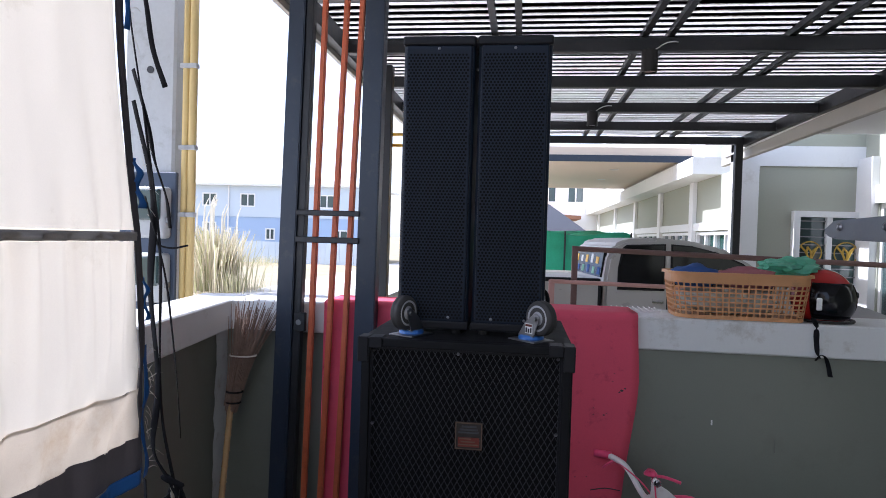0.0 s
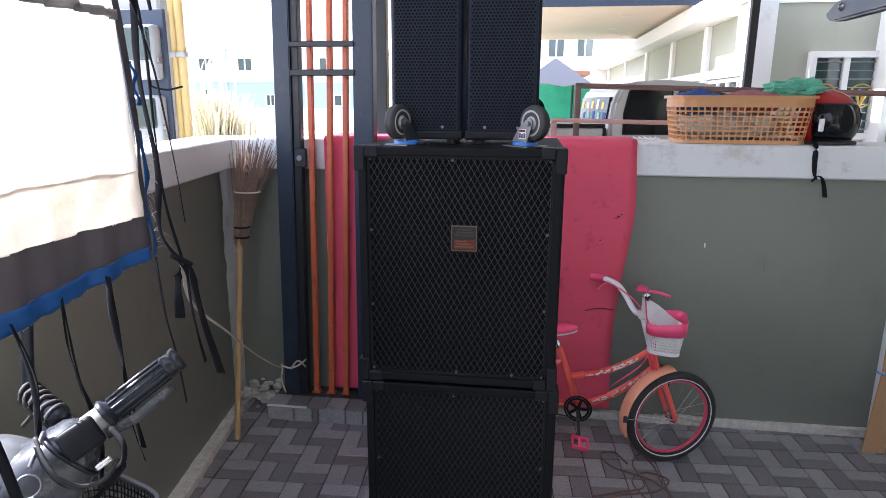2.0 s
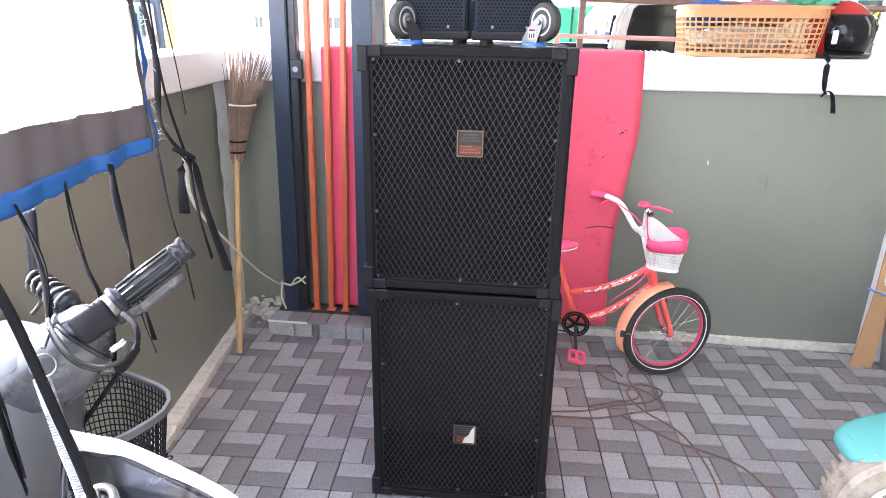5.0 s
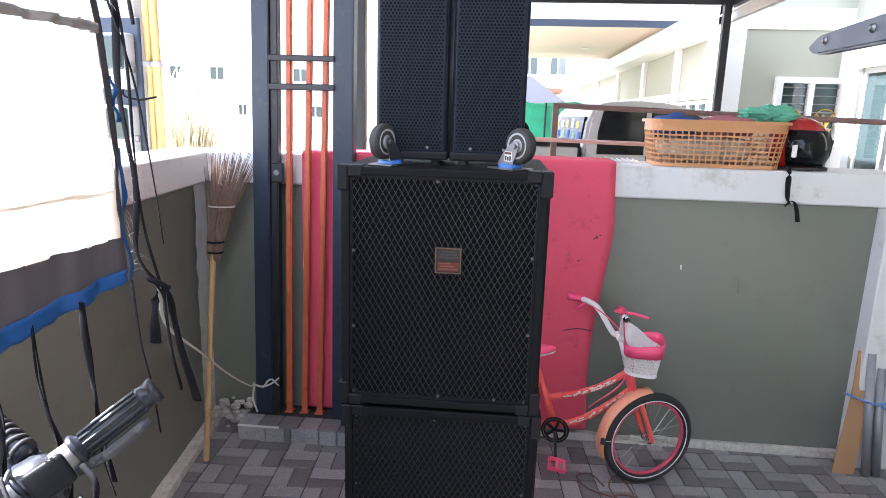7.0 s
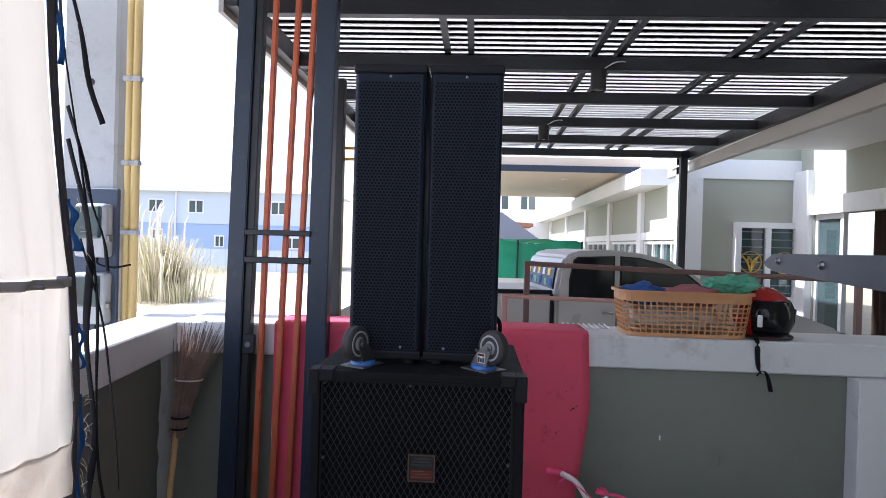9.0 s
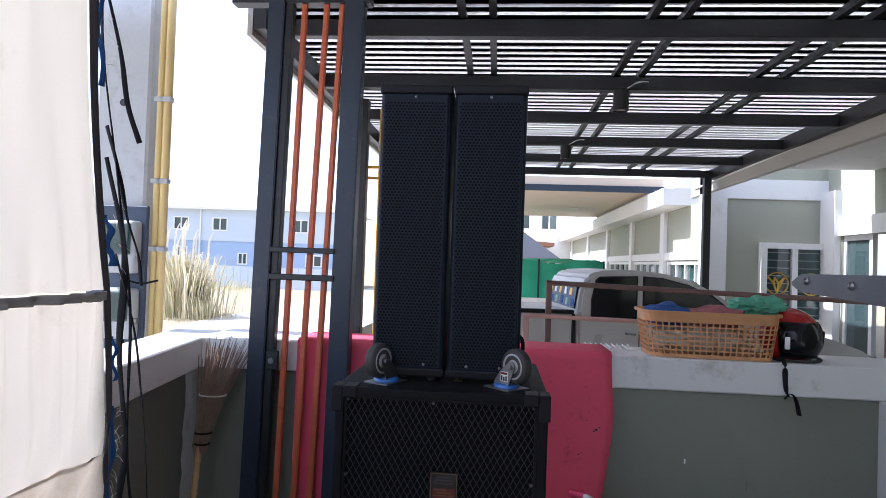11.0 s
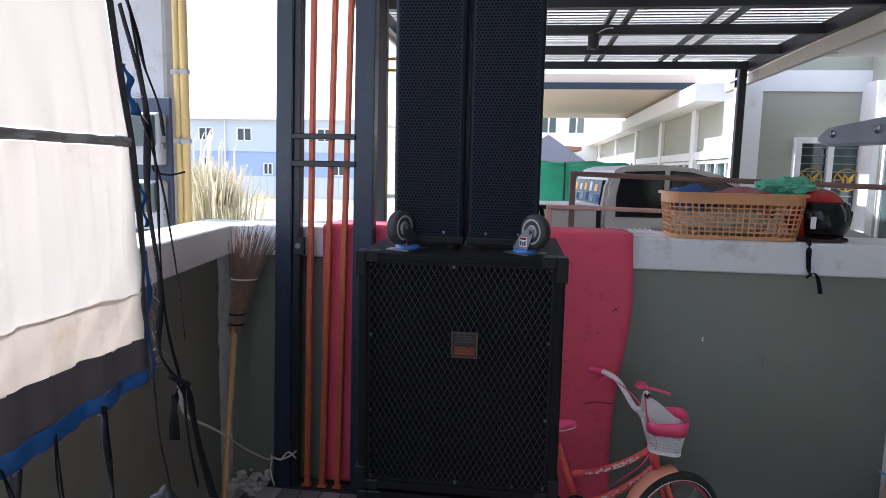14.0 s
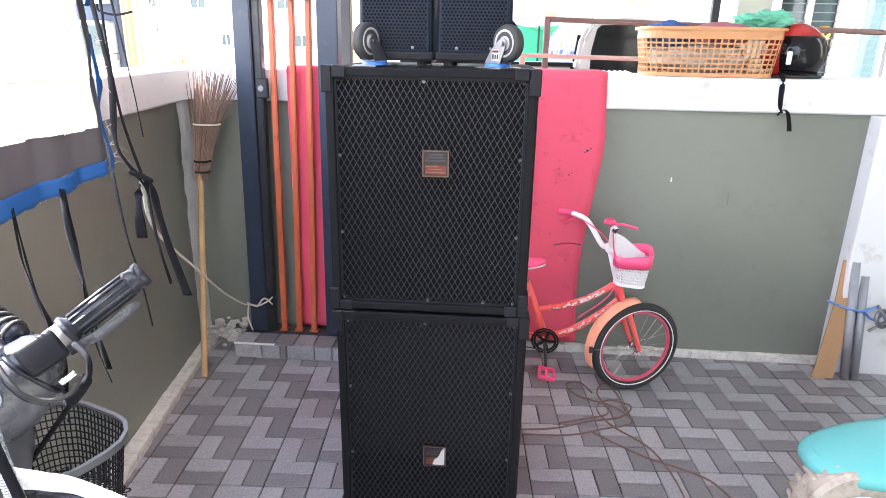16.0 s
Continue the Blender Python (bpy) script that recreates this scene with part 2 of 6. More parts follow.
M["meter"] = mat("pale_meter_case", (0.4, 0.42, 0.44), 0.3, vary=0.1, scale=12, bump=0.05)
M["grass_dry"] = mat("dry_pampas_blade", (0.62, 0.55, 0.4), 0.8, vary=0.25, scale=3, translucent=0.35)
M["grass_green"] = mat("green_grass_blade", (0.38, 0.37, 0.2), 0.8, vary=0.3, scale=3, translucent=0.35)
M["plume"] = mat("pale_seed_plume", (0.75, 0.72, 0.64), 0.9, vary=0.1, scale=10, translucent=0.4)
M["green_net"] = mat("green_shade_net", (0.05, 0.36, 0.23), 0.8, vary=0.35, scale=3, fine=40, bump=0.4, depth=0.01, translucent=0.45)
M["tent"] = mat("grey_tent_cloth", (0.035, 0.04, 0.055), 0.8, vary=0.15, scale=5)
M["cardboard"] = mat("cardboard", (0.42, 0.245, 0.12), 0.85, vary=0.1, scale=8, fine=120, bump=0.15, dirt=(0.33, 0.18, 0.085), dirt_amount=0.2)
M["blue_tape"] = mat("blue_plastic_tie", (0.12, 0.28, 0.6), 0.35, vary=0.2, scale=30, bump=0.3)
M["teal"] = mat("teal_plastic_fender", (0.12, 0.43, 0.42), 0.24, vary=0.06, scale=6, bump=0.03)
M["toy_wheel"] = mat("dirty_cream_wheel", (0.4, 0.36, 0.3), 0.6, vary=0.25, scale=9, fine=60, bump=0.3, dirt=(0.16, 0.13, 0.1), dirt_amount=0.6)
M["scooter_grey"] = mat("scuffed_grey_plastic", (0.05, 0.053, 0.06), 0.28, vary=0.2, scale=14, fine=150, bump=0.12, dirt=(0.2, 0.19, 0.18), dirt_amount=0.25)
M["scooter_silver"] = mat("grey_silver_paint", (0.115, 0.118, 0.122), 0.35, metal=0.3, vary=0.12, scale=9)
M["pale_collar"] = mat("bare_pale_plastic", (0.42, 0.40, 0.37), 0.5, vary=0.12, scale=20, fine=150, bump=0.1)
M["gloss_black"] = mat("gloss_black_plastic", (0.01, 0.011, 0.014), 0.16, vary=0.3, scale=12, fine=120, bump=0.05, dirt=(0.08, 0.08, 0.08), dirt_amount=0.25)
# scuffed edge colour, white for the sun on it
M["worn_white"] = mat("scuffed_sunlit_edge", (0.72, 0.71, 0.68), 0.4, vary=0.08, scale=10, fine=120, bump=0.1, dirt=(0.12, 0.14, 0.14), dirt_amount=0.35)
M["pipe_grey"] = mat("dull_grey_pipe", (0.36, 0.37, 0.39), 0.4, metal=0.15, vary=0.15, scale=20, fine=150, bump=0.1)
M["grip_black"] = mat("worn_grip_rubber", (0.009, 0.011, 0.017), 0.32, vary=0.25, scale=25, fine=200, bump=0.15, dirt=(0.05, 0.05, 0.055), dirt_amount=0.2)
M["wire"] = mat("brown_cable", (0.16, 0.09, 0.07), 0.6, vary=0.2, scale=40)
M["rust_rail"] = mat("brown_rail_steel", (0.16, 0.09, 0.08), 0.6, vary=0.2, scale=12, fine=120)
M["pink_rail"] = mat("faded_pink_rail", (0.5, 0.28, 0.25), 0.55, vary=0.2, scale=12)
M["lamp_body"] = mat("lamp_black", (0.015, 0.014, 0.014), 0.5, vary=0.2)
M["lamp_glass"] = mat("lamp_diffuser", (0.5, 0.48, 0.45), 0.4)
M["ink"] = mat("ink_bar", (0.03, 0.03, 0.035), 0.5)
M["paper"] = mat("sticker_paper", (0.7, 0.7, 0.68), 0.5)


# ---- mesh helpers ----
def finish(name, bm, material, parent=None, smooth=False):
    me = bpy.data.meshes.new(name)
    bm.normal_update()
    bm.to_mesh(me)
    bm.free()
    mats = material if isinstance(material, (list, tuple)) else [material]
    for m in mats:
        me.materials.append(M[m] if isinstance(m, str) else m)
    if smooth:
        for p in me.polygons:
            p.use_smooth = True
    ob = new(name, me)
    if parent is not None:
        ob.parent = parent
    return ob


def part(name, bm, material, parent, label="", smooth=False):
    ob = finish(name, bm, material, parent, smooth)
    return tagged(ob, label) if label else ob


def thing(name, at=(0, 0, 0), turn=0.0, label="", category="", group="", kind=""):
    ob = new(name)
    ob.empty_display_size = 0.05
    ob.matrix_basis = pose(*at, 0, 0, turn)
    return tagged(ob, label, category, group, kind)


def add_box(bm, lo, hi, m=None, bevel=0.0, seg=1):
    c = [(a + b) / 2 for a, b in zip(lo, hi)]
    sz = [abs(b - a) for a, b in zip(lo, hi)]
    mm = Matrix.Translation(c) @ Matrix.Diagonal((*sz, 1))
    if m is not None:
        mm = m @ mm
    g = bmesh.ops.create_cube(bm, size=1.0, matrix=mm)
    if bevel:
        vs = set(g["verts"])
        es = [e for e in bm.edges if e.verts[0] in vs and e.verts[1] in vs]
        bmesh.ops.bevel(bm, geom=es, offset=bevel, segments=seg, affect="EDGES", profile=0.6)
    return bm


def box(lo, hi, m=None, bevel=0.0, seg=1):
    return add_box(bmesh.new(), lo, hi, m, bevel, seg)


def add_rod(bm, a, b, r, r2=None, n=12, caps=True):
    a, b = Vector(a), Vector(b)
    d = b - a
    q = d.to_track_quat("Z", "Y").to_matrix().to_4x4()
    bmesh.ops.create_cone(bm, cap_ends=caps, segments=n, radius1=r, radius2=r if r2 is None else r2, depth=d.length,
                          matrix=Matrix.Translation((a + b) / 2) @ q)
    return bm


def rod(a, b, r, r2=None, n=12):
    return add_rod(bmesh.new(), a, b, r, r2, n)


def spline(pts, steps=6):
    """Catmull-Rom through the points."""
    p = [Vector(q) for q in pts]
    p = [p[0] * 2 - p[1]] + p + [p[-1] * 2 - p[-2]]
    out = []
    for i in range(1, len(p) - 2):
        for k in range(steps):
            t = k / steps
            out.append(0.5 * ((2 * p[i]) + (p[i + 1] - p[i - 1]) * t + (2 * p[i - 1] - 5 * p[i] + 4 * p[i + 1] - p[i + 2]) * t * t
                              + (3 * p[i] - p[i - 1] - 3 * p[i + 1] + p[i + 2]) * t ** 3))
    out.append(p[-2])
    return out


def add_tube(bm, pts, r, n=8, taper=None, flat=1.0, twist=0.0, smooth_steps=6):
    """A tube along a smooth line; flat squeezes the section for straps."""
    c = spline(pts, smooth_steps) if len(pts) > 2 else [Vector(q) for q in pts]
    rings = []
    up = Vector((0.13, 0.21, 0.97)).normalized()
    for i, q in enumerate(c):
        d = (c[min(i + 1, len(c) - 1)] - c[max(i - 1, 0)]).normalized()
        s = d.cross(up)
        if s.length < 1e-4:
            s = d.cross(Vector((1, 0, 0)))
        s.normalize()
        u = s.cross(d)
        k = i / max(1, len(c) - 1)
        rr = r * (1 + (taper - 1) * k) if taper is not None else r
        ring = []
        for j in range(n):
            a = 2 * math.pi * j / n
            x, y = math.cos(a), math.sin(a) * flat
            tw = twist * k
            x, y = x * math.cos(tw) - y * math.sin(tw), x * math.sin(tw) + y * math.cos(tw)
            ring.append(bm.verts.new(q + s * (x * rr) + u * (y * rr)))
        rings.append(ring)
    for a, b in zip(rings, rings[1:]):
        for j in range(n):
            bm.faces.new((a[j], a[(j + 1) % n], b[(j + 1) % n], b[j]))
    bm.faces.new(rings[0][::-1])
    bm.faces.new(rings[-1])
    return bm


def tube(pts, r, n=8, taper=None, flat=1.0, twist=0.0, smooth_steps=6):
    return add_tube(bmesh.new(), pts, r, n, taper, flat, twist, smooth_steps)


def add_lathe(bm, profile, n=24, m=None):
    """A turned shape round z from (radius, height) pairs."""
    rings = []
    for r, z in profile:
        if r < 1e-6:
            rings.append([bm.verts.new((0, 0, z))])
        else:
            rings.append([bm.verts.new((r * math.cos(2 * math.pi * j / n), r * math.sin(2 * math.pi * j / n), z)) for j in range(n)])
    for a, b in zip(rings, rings[1:]):
        for j in range(n):
            k = (j + 1) % n
            if len(a) == 1 and len(b) > 1:
                bm.faces.new((a[0], b[j], b[k]))
            elif len(b) == 1 and len(a) > 1:
                bm.faces.new((a[j], a[k], b[0]))
            elif len(a) > 1:
                bm.faces.new((a[j], a[k], b[k], b[j]))
    if m is not None:
        vs = [v for ring in rings for v in ring]
        bmesh.ops.transform(bm, matrix=m, verts=vs)
    return bm


def lathe(profile, n=24, m=None):
    return add_lathe(bmesh.new(), profile, n, m)


def add_torus(bm, R, r, m=None, n=40, k=10, a0=0.0, a1=2 * math.pi, sy=1.0):
    full = abs(a1 - a0 - 2 * math.pi) < 1e-6
    cnt = n if full else n + 1
    rings = []
    for i in range(cnt):
        a = a0 + (a1 - a0) * i / n
        ring = []
        for j in range(k):
            b = 2 * math.pi * j / k
            rr = R + r * math.cos(b)
            v = Vector((rr * math.cos(a), rr * math.sin(a), r * sy * math.sin(b)))
            ring.append(bm.verts.new(m @ v if m is not None else v))
        rings.append(ring)
    for i in range(n if full else n):
        a, b = rings[i], rings[(i + 1) % cnt]
        for j in range(k):
            bm.faces.new((a[j], b[j], b[(j + 1) % k], a[(j + 1) % k]))
    if not full:
        bm.faces.new(rings[0])
        bm.faces.new(rings[-1][::-1])
    return bm


def torus(R, r, m=None, n=40, k=10, a0=0.0, a1=2 * math.pi, sy=1.0):
    return add_torus(bmesh.new(), R, r, m, n, k, a0, a1, sy)


def sheet_grid(fn, nu, nv, thick=0.0):
    """A surface fn(u, v) with u, v from 0 to 1, given thickness."""
    bm = bmesh.new()
    g = [[bm.verts.new(fn(i / nu, j / nv)) for j in range(nv + 1)] for i in range(nu + 1)]
    for i in range(nu):
        for j in range(nv):
            bm.faces.new((g[i][j], g[i + 1][j], g[i + 1][j + 1], g[i][j + 1]))
    if thick:
        bm.normal_update()
        bmesh.ops.solidify(bm, geom=bm.faces[:], thickness=thick)
    return bm


def prism(outline, lo, hi, axis="y", bevel=0.0):
    """An outline of (a, b) pairs drawn out along an axis."""
    bm = bmesh.new()
    def at(p, c):
        return {"y": (p[0], c, p[1]), "x": (c, p[0], p[1]), "z": (p[0], p[1], c)}[axis]
    a = [bm.verts.new(at(p, lo)) for p in outline]
    b = [bm.verts.new(at(p, hi)) for p in outline]
    n = len(outline)
    bm.faces.new(a)
    bm.faces.new(b[::-1])
    for i in range(n):
        bm.faces.new((a[(i + 1) % n], a[i], b[i], b[(i + 1) % n]))
    bmesh.ops.recalc_face_normals(bm, faces=bm.faces[:])
    if bevel:
        bmesh.ops.bevel(bm, geom=bm.edges[:], offset=bevel, segments=2, affect="EDGES")
    return bm


def structure(name, bm, material, label, category):
    return tagged(finish(name, bm, material), label, category, kind="structure")


# ---- the large structure ----
YW, CAPZ0, CAPZ1 = 2.745, 1.112, 1.245
SOFT = 0.004

structure("ground", box((-400, -300, -0.65), (400, 600, -0.15)), "ground", "pale dry ground with thin yellow grass under bright sun", "ground")
structure("road", box((-7.5, -60, -0.149), (-2.2, 90, -0.135)), "road", "pale concrete lane beyond the low wall", "road")
structure("floor", box((-1.6, -3.4, -0.25), (2.6, 2.76, -0.006)), "grout", "dark grout bed under the brick-pattern floor tiles", "floor")

wall_n = structure("wall_north", box((-1.14, YW, -0.2), (1.725, YW + 0.13, CAPZ0)), "wall", "low sage green painted wall with scuffs", "wall")
cap_n = part("wall_cap", box((-1.1, YW - 0.025, CAPZ0), (2.35, YW + 0.31, CAPZ1), bevel=0.006), "cap", wall_n, "white painted concrete coping")
skirt = structure("baseboard", bmesh.new(), "plaster", "rough unpainted cement skirting along the wall foot", "skirting")
bm = bmesh.new()
for k in range(26):
    x0 = -0.4 + k * 0.082
    h = 0.035 + 0.012 * noise.noise((x0 * 6, 0, 3))
    add_box(bm, (x0, YW - 0.022 - 0.006 * noise.noise((x0 * 9, 1, 0)), -0.01), (x0 + 0.083, YW + 0.02, h), bevel=0.003)
bm.to_mesh(skirt.data)
bm.free()
bm = bmesh.new()
for (x, z), w, h in (((0.975, 0.823), 0.003, 0.010), ((1.116, 1.174), 0.006, 0.004)):
    add_box(bm, (x - w, YW - 0.003, z - h), (x + w, YW + 0.002, z + h), bevel=0.001)
part("chip", bm, "cap", wall_n, "small pale paint chips")
bm = bmesh.new()
for (x, z), w, h in (((1.221, 0.745), 0.0022, 0.028), ((1.373, 0.451), 0.0016, 0.012)):
    add_box(bm, (x - w, YW - 0.002, z - h), (x + w, YW + 0.002, z + h))
part("scuff", bm, "scuff", wall_n, "faint dark scuffs")
# white pillar at the wall's end, and the wall going on behind it
structure("pillar", box((1.725, YW - 0.085, -0.2), (2.35, YW + 0.2, CAPZ0 - 0.002), bevel=0.004), "cap", "white painted pillar at the end of the low wall", "pillar")

# the side wall runs a little askew
WEST = Matrix.Translation((-1.115, YW, 0)) @ pose(0, 0, 0, 0, 0, 7.2)
wall_w = structure("wall_west", box((-0.13, -6.0, -0.2), (0, 0.0, CAPZ0), WEST), "wall", "low sage green painted side wall with scuffed corner", "wall")
part("wall_cap", box((-0.2, -6.0, CAPZ0), (0.025, 0.25, CAPZ1 - 0.003), WEST, bevel=0.006), "cap", wall_w, "stained white painted concrete coping")
strip = sheet_grid(lambda u, v: WEST @ Vector((0.003 + 0.003 * noise.noise((u * 5, v * 9, 0)),
                   -0.004 - (0.15 + 0.035 * noise.noise((0, v * 5, 5)) + 0.02 * noise.noise((0, v * 17, 2))) * u, 0.0 + v * (CAPZ0 - 0.002))), 4, 40)
part("bare_plaster", strip, "cap", wall_w, "peeled strip of white undercoat in the corner")
bm = bmesh.new()
for k in range(40):
    y0 = -k * 0.1
    w = 0.05 + 0.0008 * k + 0.008 * noise.noise((y0 * 5, 2, 0))
    add_box(bm, (-0.01, y0 - 0.1, -0.012), (w, y0, 0.03 + 0.01 * noise.noise((y0 * 4, 0, 7))), WEST, bevel=0.004)
structure("baseboard", bm, "plaster", "rough cement fillet along the side wall foot", "skirting")
bm = bmesh.new()
rng = random.Random(4)
for k in range(46):
    a = rng.uniform(0, 0.16)
    p = Vector((-1.07 + rng.random() ** 1.5 * 0.16, YW - 0.02 - a * rng.random(), rng.random() ** 2 * 0.09))
    bmesh.ops.create_icosphere(bm, subdivisions=1, radius=rng.uniform(0.008, 0.028), matrix=Matrix.Translation(p) @ Matrix.Diagonal((1, 0.8, 0.7, 1)))
structure("rubble", bm, "plaster", "crumbled cement in the wall corner", "rubble")

# ---- carport roof ----
RX0, RX1, RZ = -0.98, 2.66, 2.815
prof = []
y = -2.4
while y < 7.75:
    prof += [(y, RZ), (y + 0.045, RZ), (y + 0.056, RZ + 0.011), (y + 0.084, RZ + 0.011)]
    y += 0.095
bm = bmesh.new()
# unseen left edge shaped for light: overhang shades the corner, cutback admits sun
ra = [bm.verts.new((0.6 if p[0] < 0.78 else -0.46 if p[0] < 1.05 else (-2.3 if p[0] < 2.85 else RX0), p[0], p[1])) for p in prof]
rb = [bm.verts.new((RX1 + 0.02, p[0], p[1])) for p in prof]
for i in range(len(prof) - 1):
    bm.faces.new((ra[i], ra[i + 1], rb[i + 1], rb[i]))
bmesh.ops.solidify(bm, geom=bm.faces[:], thickness=-0.002)
roof = structure("ceiling", bm, "sheet", "ribbed galvanised steel carport roof sheet seen from below, unseen shading overhang added", "roof")
BEAMS = [3.08, 3.98, 4.87, 5.78, 6.68, 7.58]
frame_roof = thing("carport_frame", (0, 0, 0), 0, "black painted steel carport frame under the ribbed roof", "roof frame", kind="structure")
for yb in BEAMS:
    part("beam", box((RX0, yb - 0.03, RZ - 0.125), (RX1, yb + 0.03, RZ - 0.042), bevel=0.004), "black_steel", frame_roof)
for x0 in (-0.02, 0.125, 0.87, 1.02, 1.70, 1.86):
    part("purlin", box((x0 - 0.018, 2.0, RZ - 0.04), (x0 + 0.018, 7.7, RZ - 0.004)), "black_steel", frame_roof)
part("edge_beam", box((RX0 - 0.03, 2.95, RZ - 0.13), (RX0 + 0.03, 7.7, RZ - 0.02)), "black_steel", frame_roof)
part("edge_beam", box((RX1 - 0.03, 2.0, RZ - 0.13), (RX1 + 0.03, 7.7, RZ - 0.02)), "black_steel", frame_roof)
part("fascia_board", box((RX0 - 0.06, 2.95, RZ - 0.16), (RX0 - 0.035, 7.7, RZ + 0.05)), "fascia", frame_roof, "pale grey fascia board")
part("post", box((2.54, 7.54, -0.2), (2.62, 7.62, RZ - 0.12), bevel=0.004), "black_steel", frame_roof)
part("post", box((-0.80, 4.24, -0.2), (-0.72, 4.32, RZ - 0.12), bevel=0.004), "black_steel", frame_roof)

# ---- eave of the house beside the carport ----
eave = thing("house_eave", (0, 0, 0), 0, "beige gutter board and white soffit of the neighbouring house", "eave", kind="structure")
part("gutter_board", box((2.70, 3.0, 2.56), (2.76, 8.6, 2.80), bevel=0.006), "fascia", eave)
part("soffit_panel", box((2.76, 3.0, 2.74), (4.15, 7.1, 2.78)), "white_house", eave)
part("conduit", tube([(2.69, 3.0, 2.70), (2.69, 5.0, 2.70), (2.69, 8.4, 2.66)], 0.011), "white_plastic", eave)
for yy in (5.2, 6.9):
    part("downlight", lathe([(0, 2.733), (0.05, 2.733), (0.055, 2.739), (0.055, 2.742)], 20, Matrix.Translation((3.2, yy, 0))), "lamp_glass", eave)


# ---- house with the grilled window ----
def framed_window(parent, m, w, h, cols, bars=0, ornament=False, depth=0.06, frame_w=0.05):
    """A window in the local x-z plane, facing -y."""
    win = thing("window")
    win.parent, win.matrix_basis = parent, m
    bm = bmesh.new()
    for lo, hi in (((0, 0), (w, frame_w)), ((0, h - frame_w), (w, h)), ((0, frame_w), (frame_w, h - frame_w)), ((w - frame_w, frame_w), (w, h - frame_w))):
        add_box(bm, (lo[0], -depth, lo[1]), (hi[0], 0.02, hi[1]))
    for k in range(1, cols):
        x = w * k / cols
        add_box(bm, (x - frame_w * 0.45, -depth * 0.8, frame_w), (x + frame_w * 0.45, 0.02, h - frame_w))
    part("frame", bm, "white_house", win)
    for k in range(cols):
        pane = part("pane", box((frame_w + k * (w - 2 * frame_w) / cols, 0.0, frame_w), (frame_w + (k + 1) * (w - 2 * frame_w) / cols, 0.008, h - frame_w)), "glass", win)
        pane.visible_shadow = False
    if bars:
        bm = bmesh.new()
        for k in range(bars):
            z = frame_w + (k + 0.5) * (h - 2 * frame_w) / bars
            add_box(bm, (frame_w, -0.03, z - 0.006), (w - frame_w, -0.018, z + 0.006))
        part("grille", bm, "steel", win)
    if ornament:
        for k in range(cols):
            cx = w * (k + 0.5) / cols
            bm = torus(0.13, 0.008, Matrix.Translation((cx, -0.035, h * 0.5)) @ pose(0, 0, 0, 90, 0, 0), 28, 6)
            for q in range(5):
                a = q * 1.3
                add_tube(bm, [(cx, -0.035, h * 0.5 - 0.12), (cx + 0.05 * math.cos(a), -0.037, h * 0.5), (cx + 0.1 * math.cos(a + 0.6), -0.035, h * 0.5 + 0.07)], 0.012, 5)
            part("ornament", bm, "gold", win, "gilded round grille ornament")
    return win


def wall_with_holes(length, height, thick, holes):
    """A wall in the local x-z plane with real openings (x0, x1, z0, z1)."""
    xs = sorted({0.0, length, *[h[0] for h in holes], *[h[1] for h in holes]})
    zs = sorted({0.0, height, *[h[2] for h in holes], *[h[3] for h in holes]})
    bm = bmesh.new()
    vs = {}
    def vert(i, k, y):
        if (i, k, y) not in vs:
            vs[(i, k, y)] = bm.verts.new((xs[i], y, zs[k]))
        return vs[(i, k, y)]
    def solid(i, k):
        if not (0 <= i < len(xs) - 1 and 0 <= k < len(zs) - 1):
            return False
        cx, cz = (xs[i] + xs[i + 1]) / 2, (zs[k] + zs[k + 1]) / 2
        return not any(h[0] < cx < h[1] and h[2] < cz < h[3] for h in holes)
    for i in range(len(xs) - 1):
        for k in range(len(zs) - 1):
            if not solid(i, k):
                continue
            bm.faces.new([vert(i, k, 0), vert(i + 1, k, 0), vert(i + 1, k + 1, 0), vert(i, k + 1, 0)])
            bm.faces.new([vert(i, k + 1, thick), vert(i + 1, k + 1, thick), vert(i + 1, k, thick), vert(i, k, thick)])
            for di, dk, a, b in ((-1, 0, (i, k + 1), (i, k)), (1, 0, (i + 1, k), (i + 1, k + 1)), (0, -1, (i, k), (i + 1, k)), (0, 1, (i + 1, k + 1), (i, k + 1))):
                if not solid(i + di, k + dk):
                    bm.faces.new([vert(*b, 0), vert(*a, 0), vert(*a, thick), vert(*b, thick)])
    bmesh.ops.recalc_face_normals(bm, faces=bm.faces[:])
    return bm


house = thing("house", (2.72, 8.05, -0.15), 0, "sage and white bungalow with a grilled window and sliding door", "house")
part("wall", wall_with_holes(1.45, 3.6, 0.15, [(0.66, 1.40, 1.17, 2.11)]), "sage_house", house)
part("corner_column", box((-0.02, -0.03, 0), (0.25, 0.17, 3.7)), "white_house", house)
part("band", box((0.25, -0.025, 2.66), (1.45, 0.0, 2.9)), "white_house", house)
part("band", box((0.25, -0.025, 3.14), (1.45, 0.0, 3.7)), "white_house", house)
w = framed_window(house, pose(0.64, -0.02, 1.15), 0.80, 0.98, 2, 9, True, 0.07, 0.07)
# dark sheet stands for the dim room behind the grilled window
part("dim_window_room", box((0.5, 0.5, 0.8), (1.45, 0.52, 2.4)), "curtain_dark", house)
# southern half of this wall is unseen, lengthened to bounce sunlight back
part("side_wall", wall_with_holes(11.0, 3.4, 0.15, [(0.35, 3.3, 0.0, 2.22)]), "sage_house", house).matrix_basis = pose(1.43, 0.0, 0, 0, 0, -90)
part("door_column", box((1.35, -0.33, 0), (1.47, 0.0, 2.75)), "white_house", house)
part("lintel", box((1.39, -5.2, 2.22), (1.425, -0.33, 2.42)), "white_house", house)
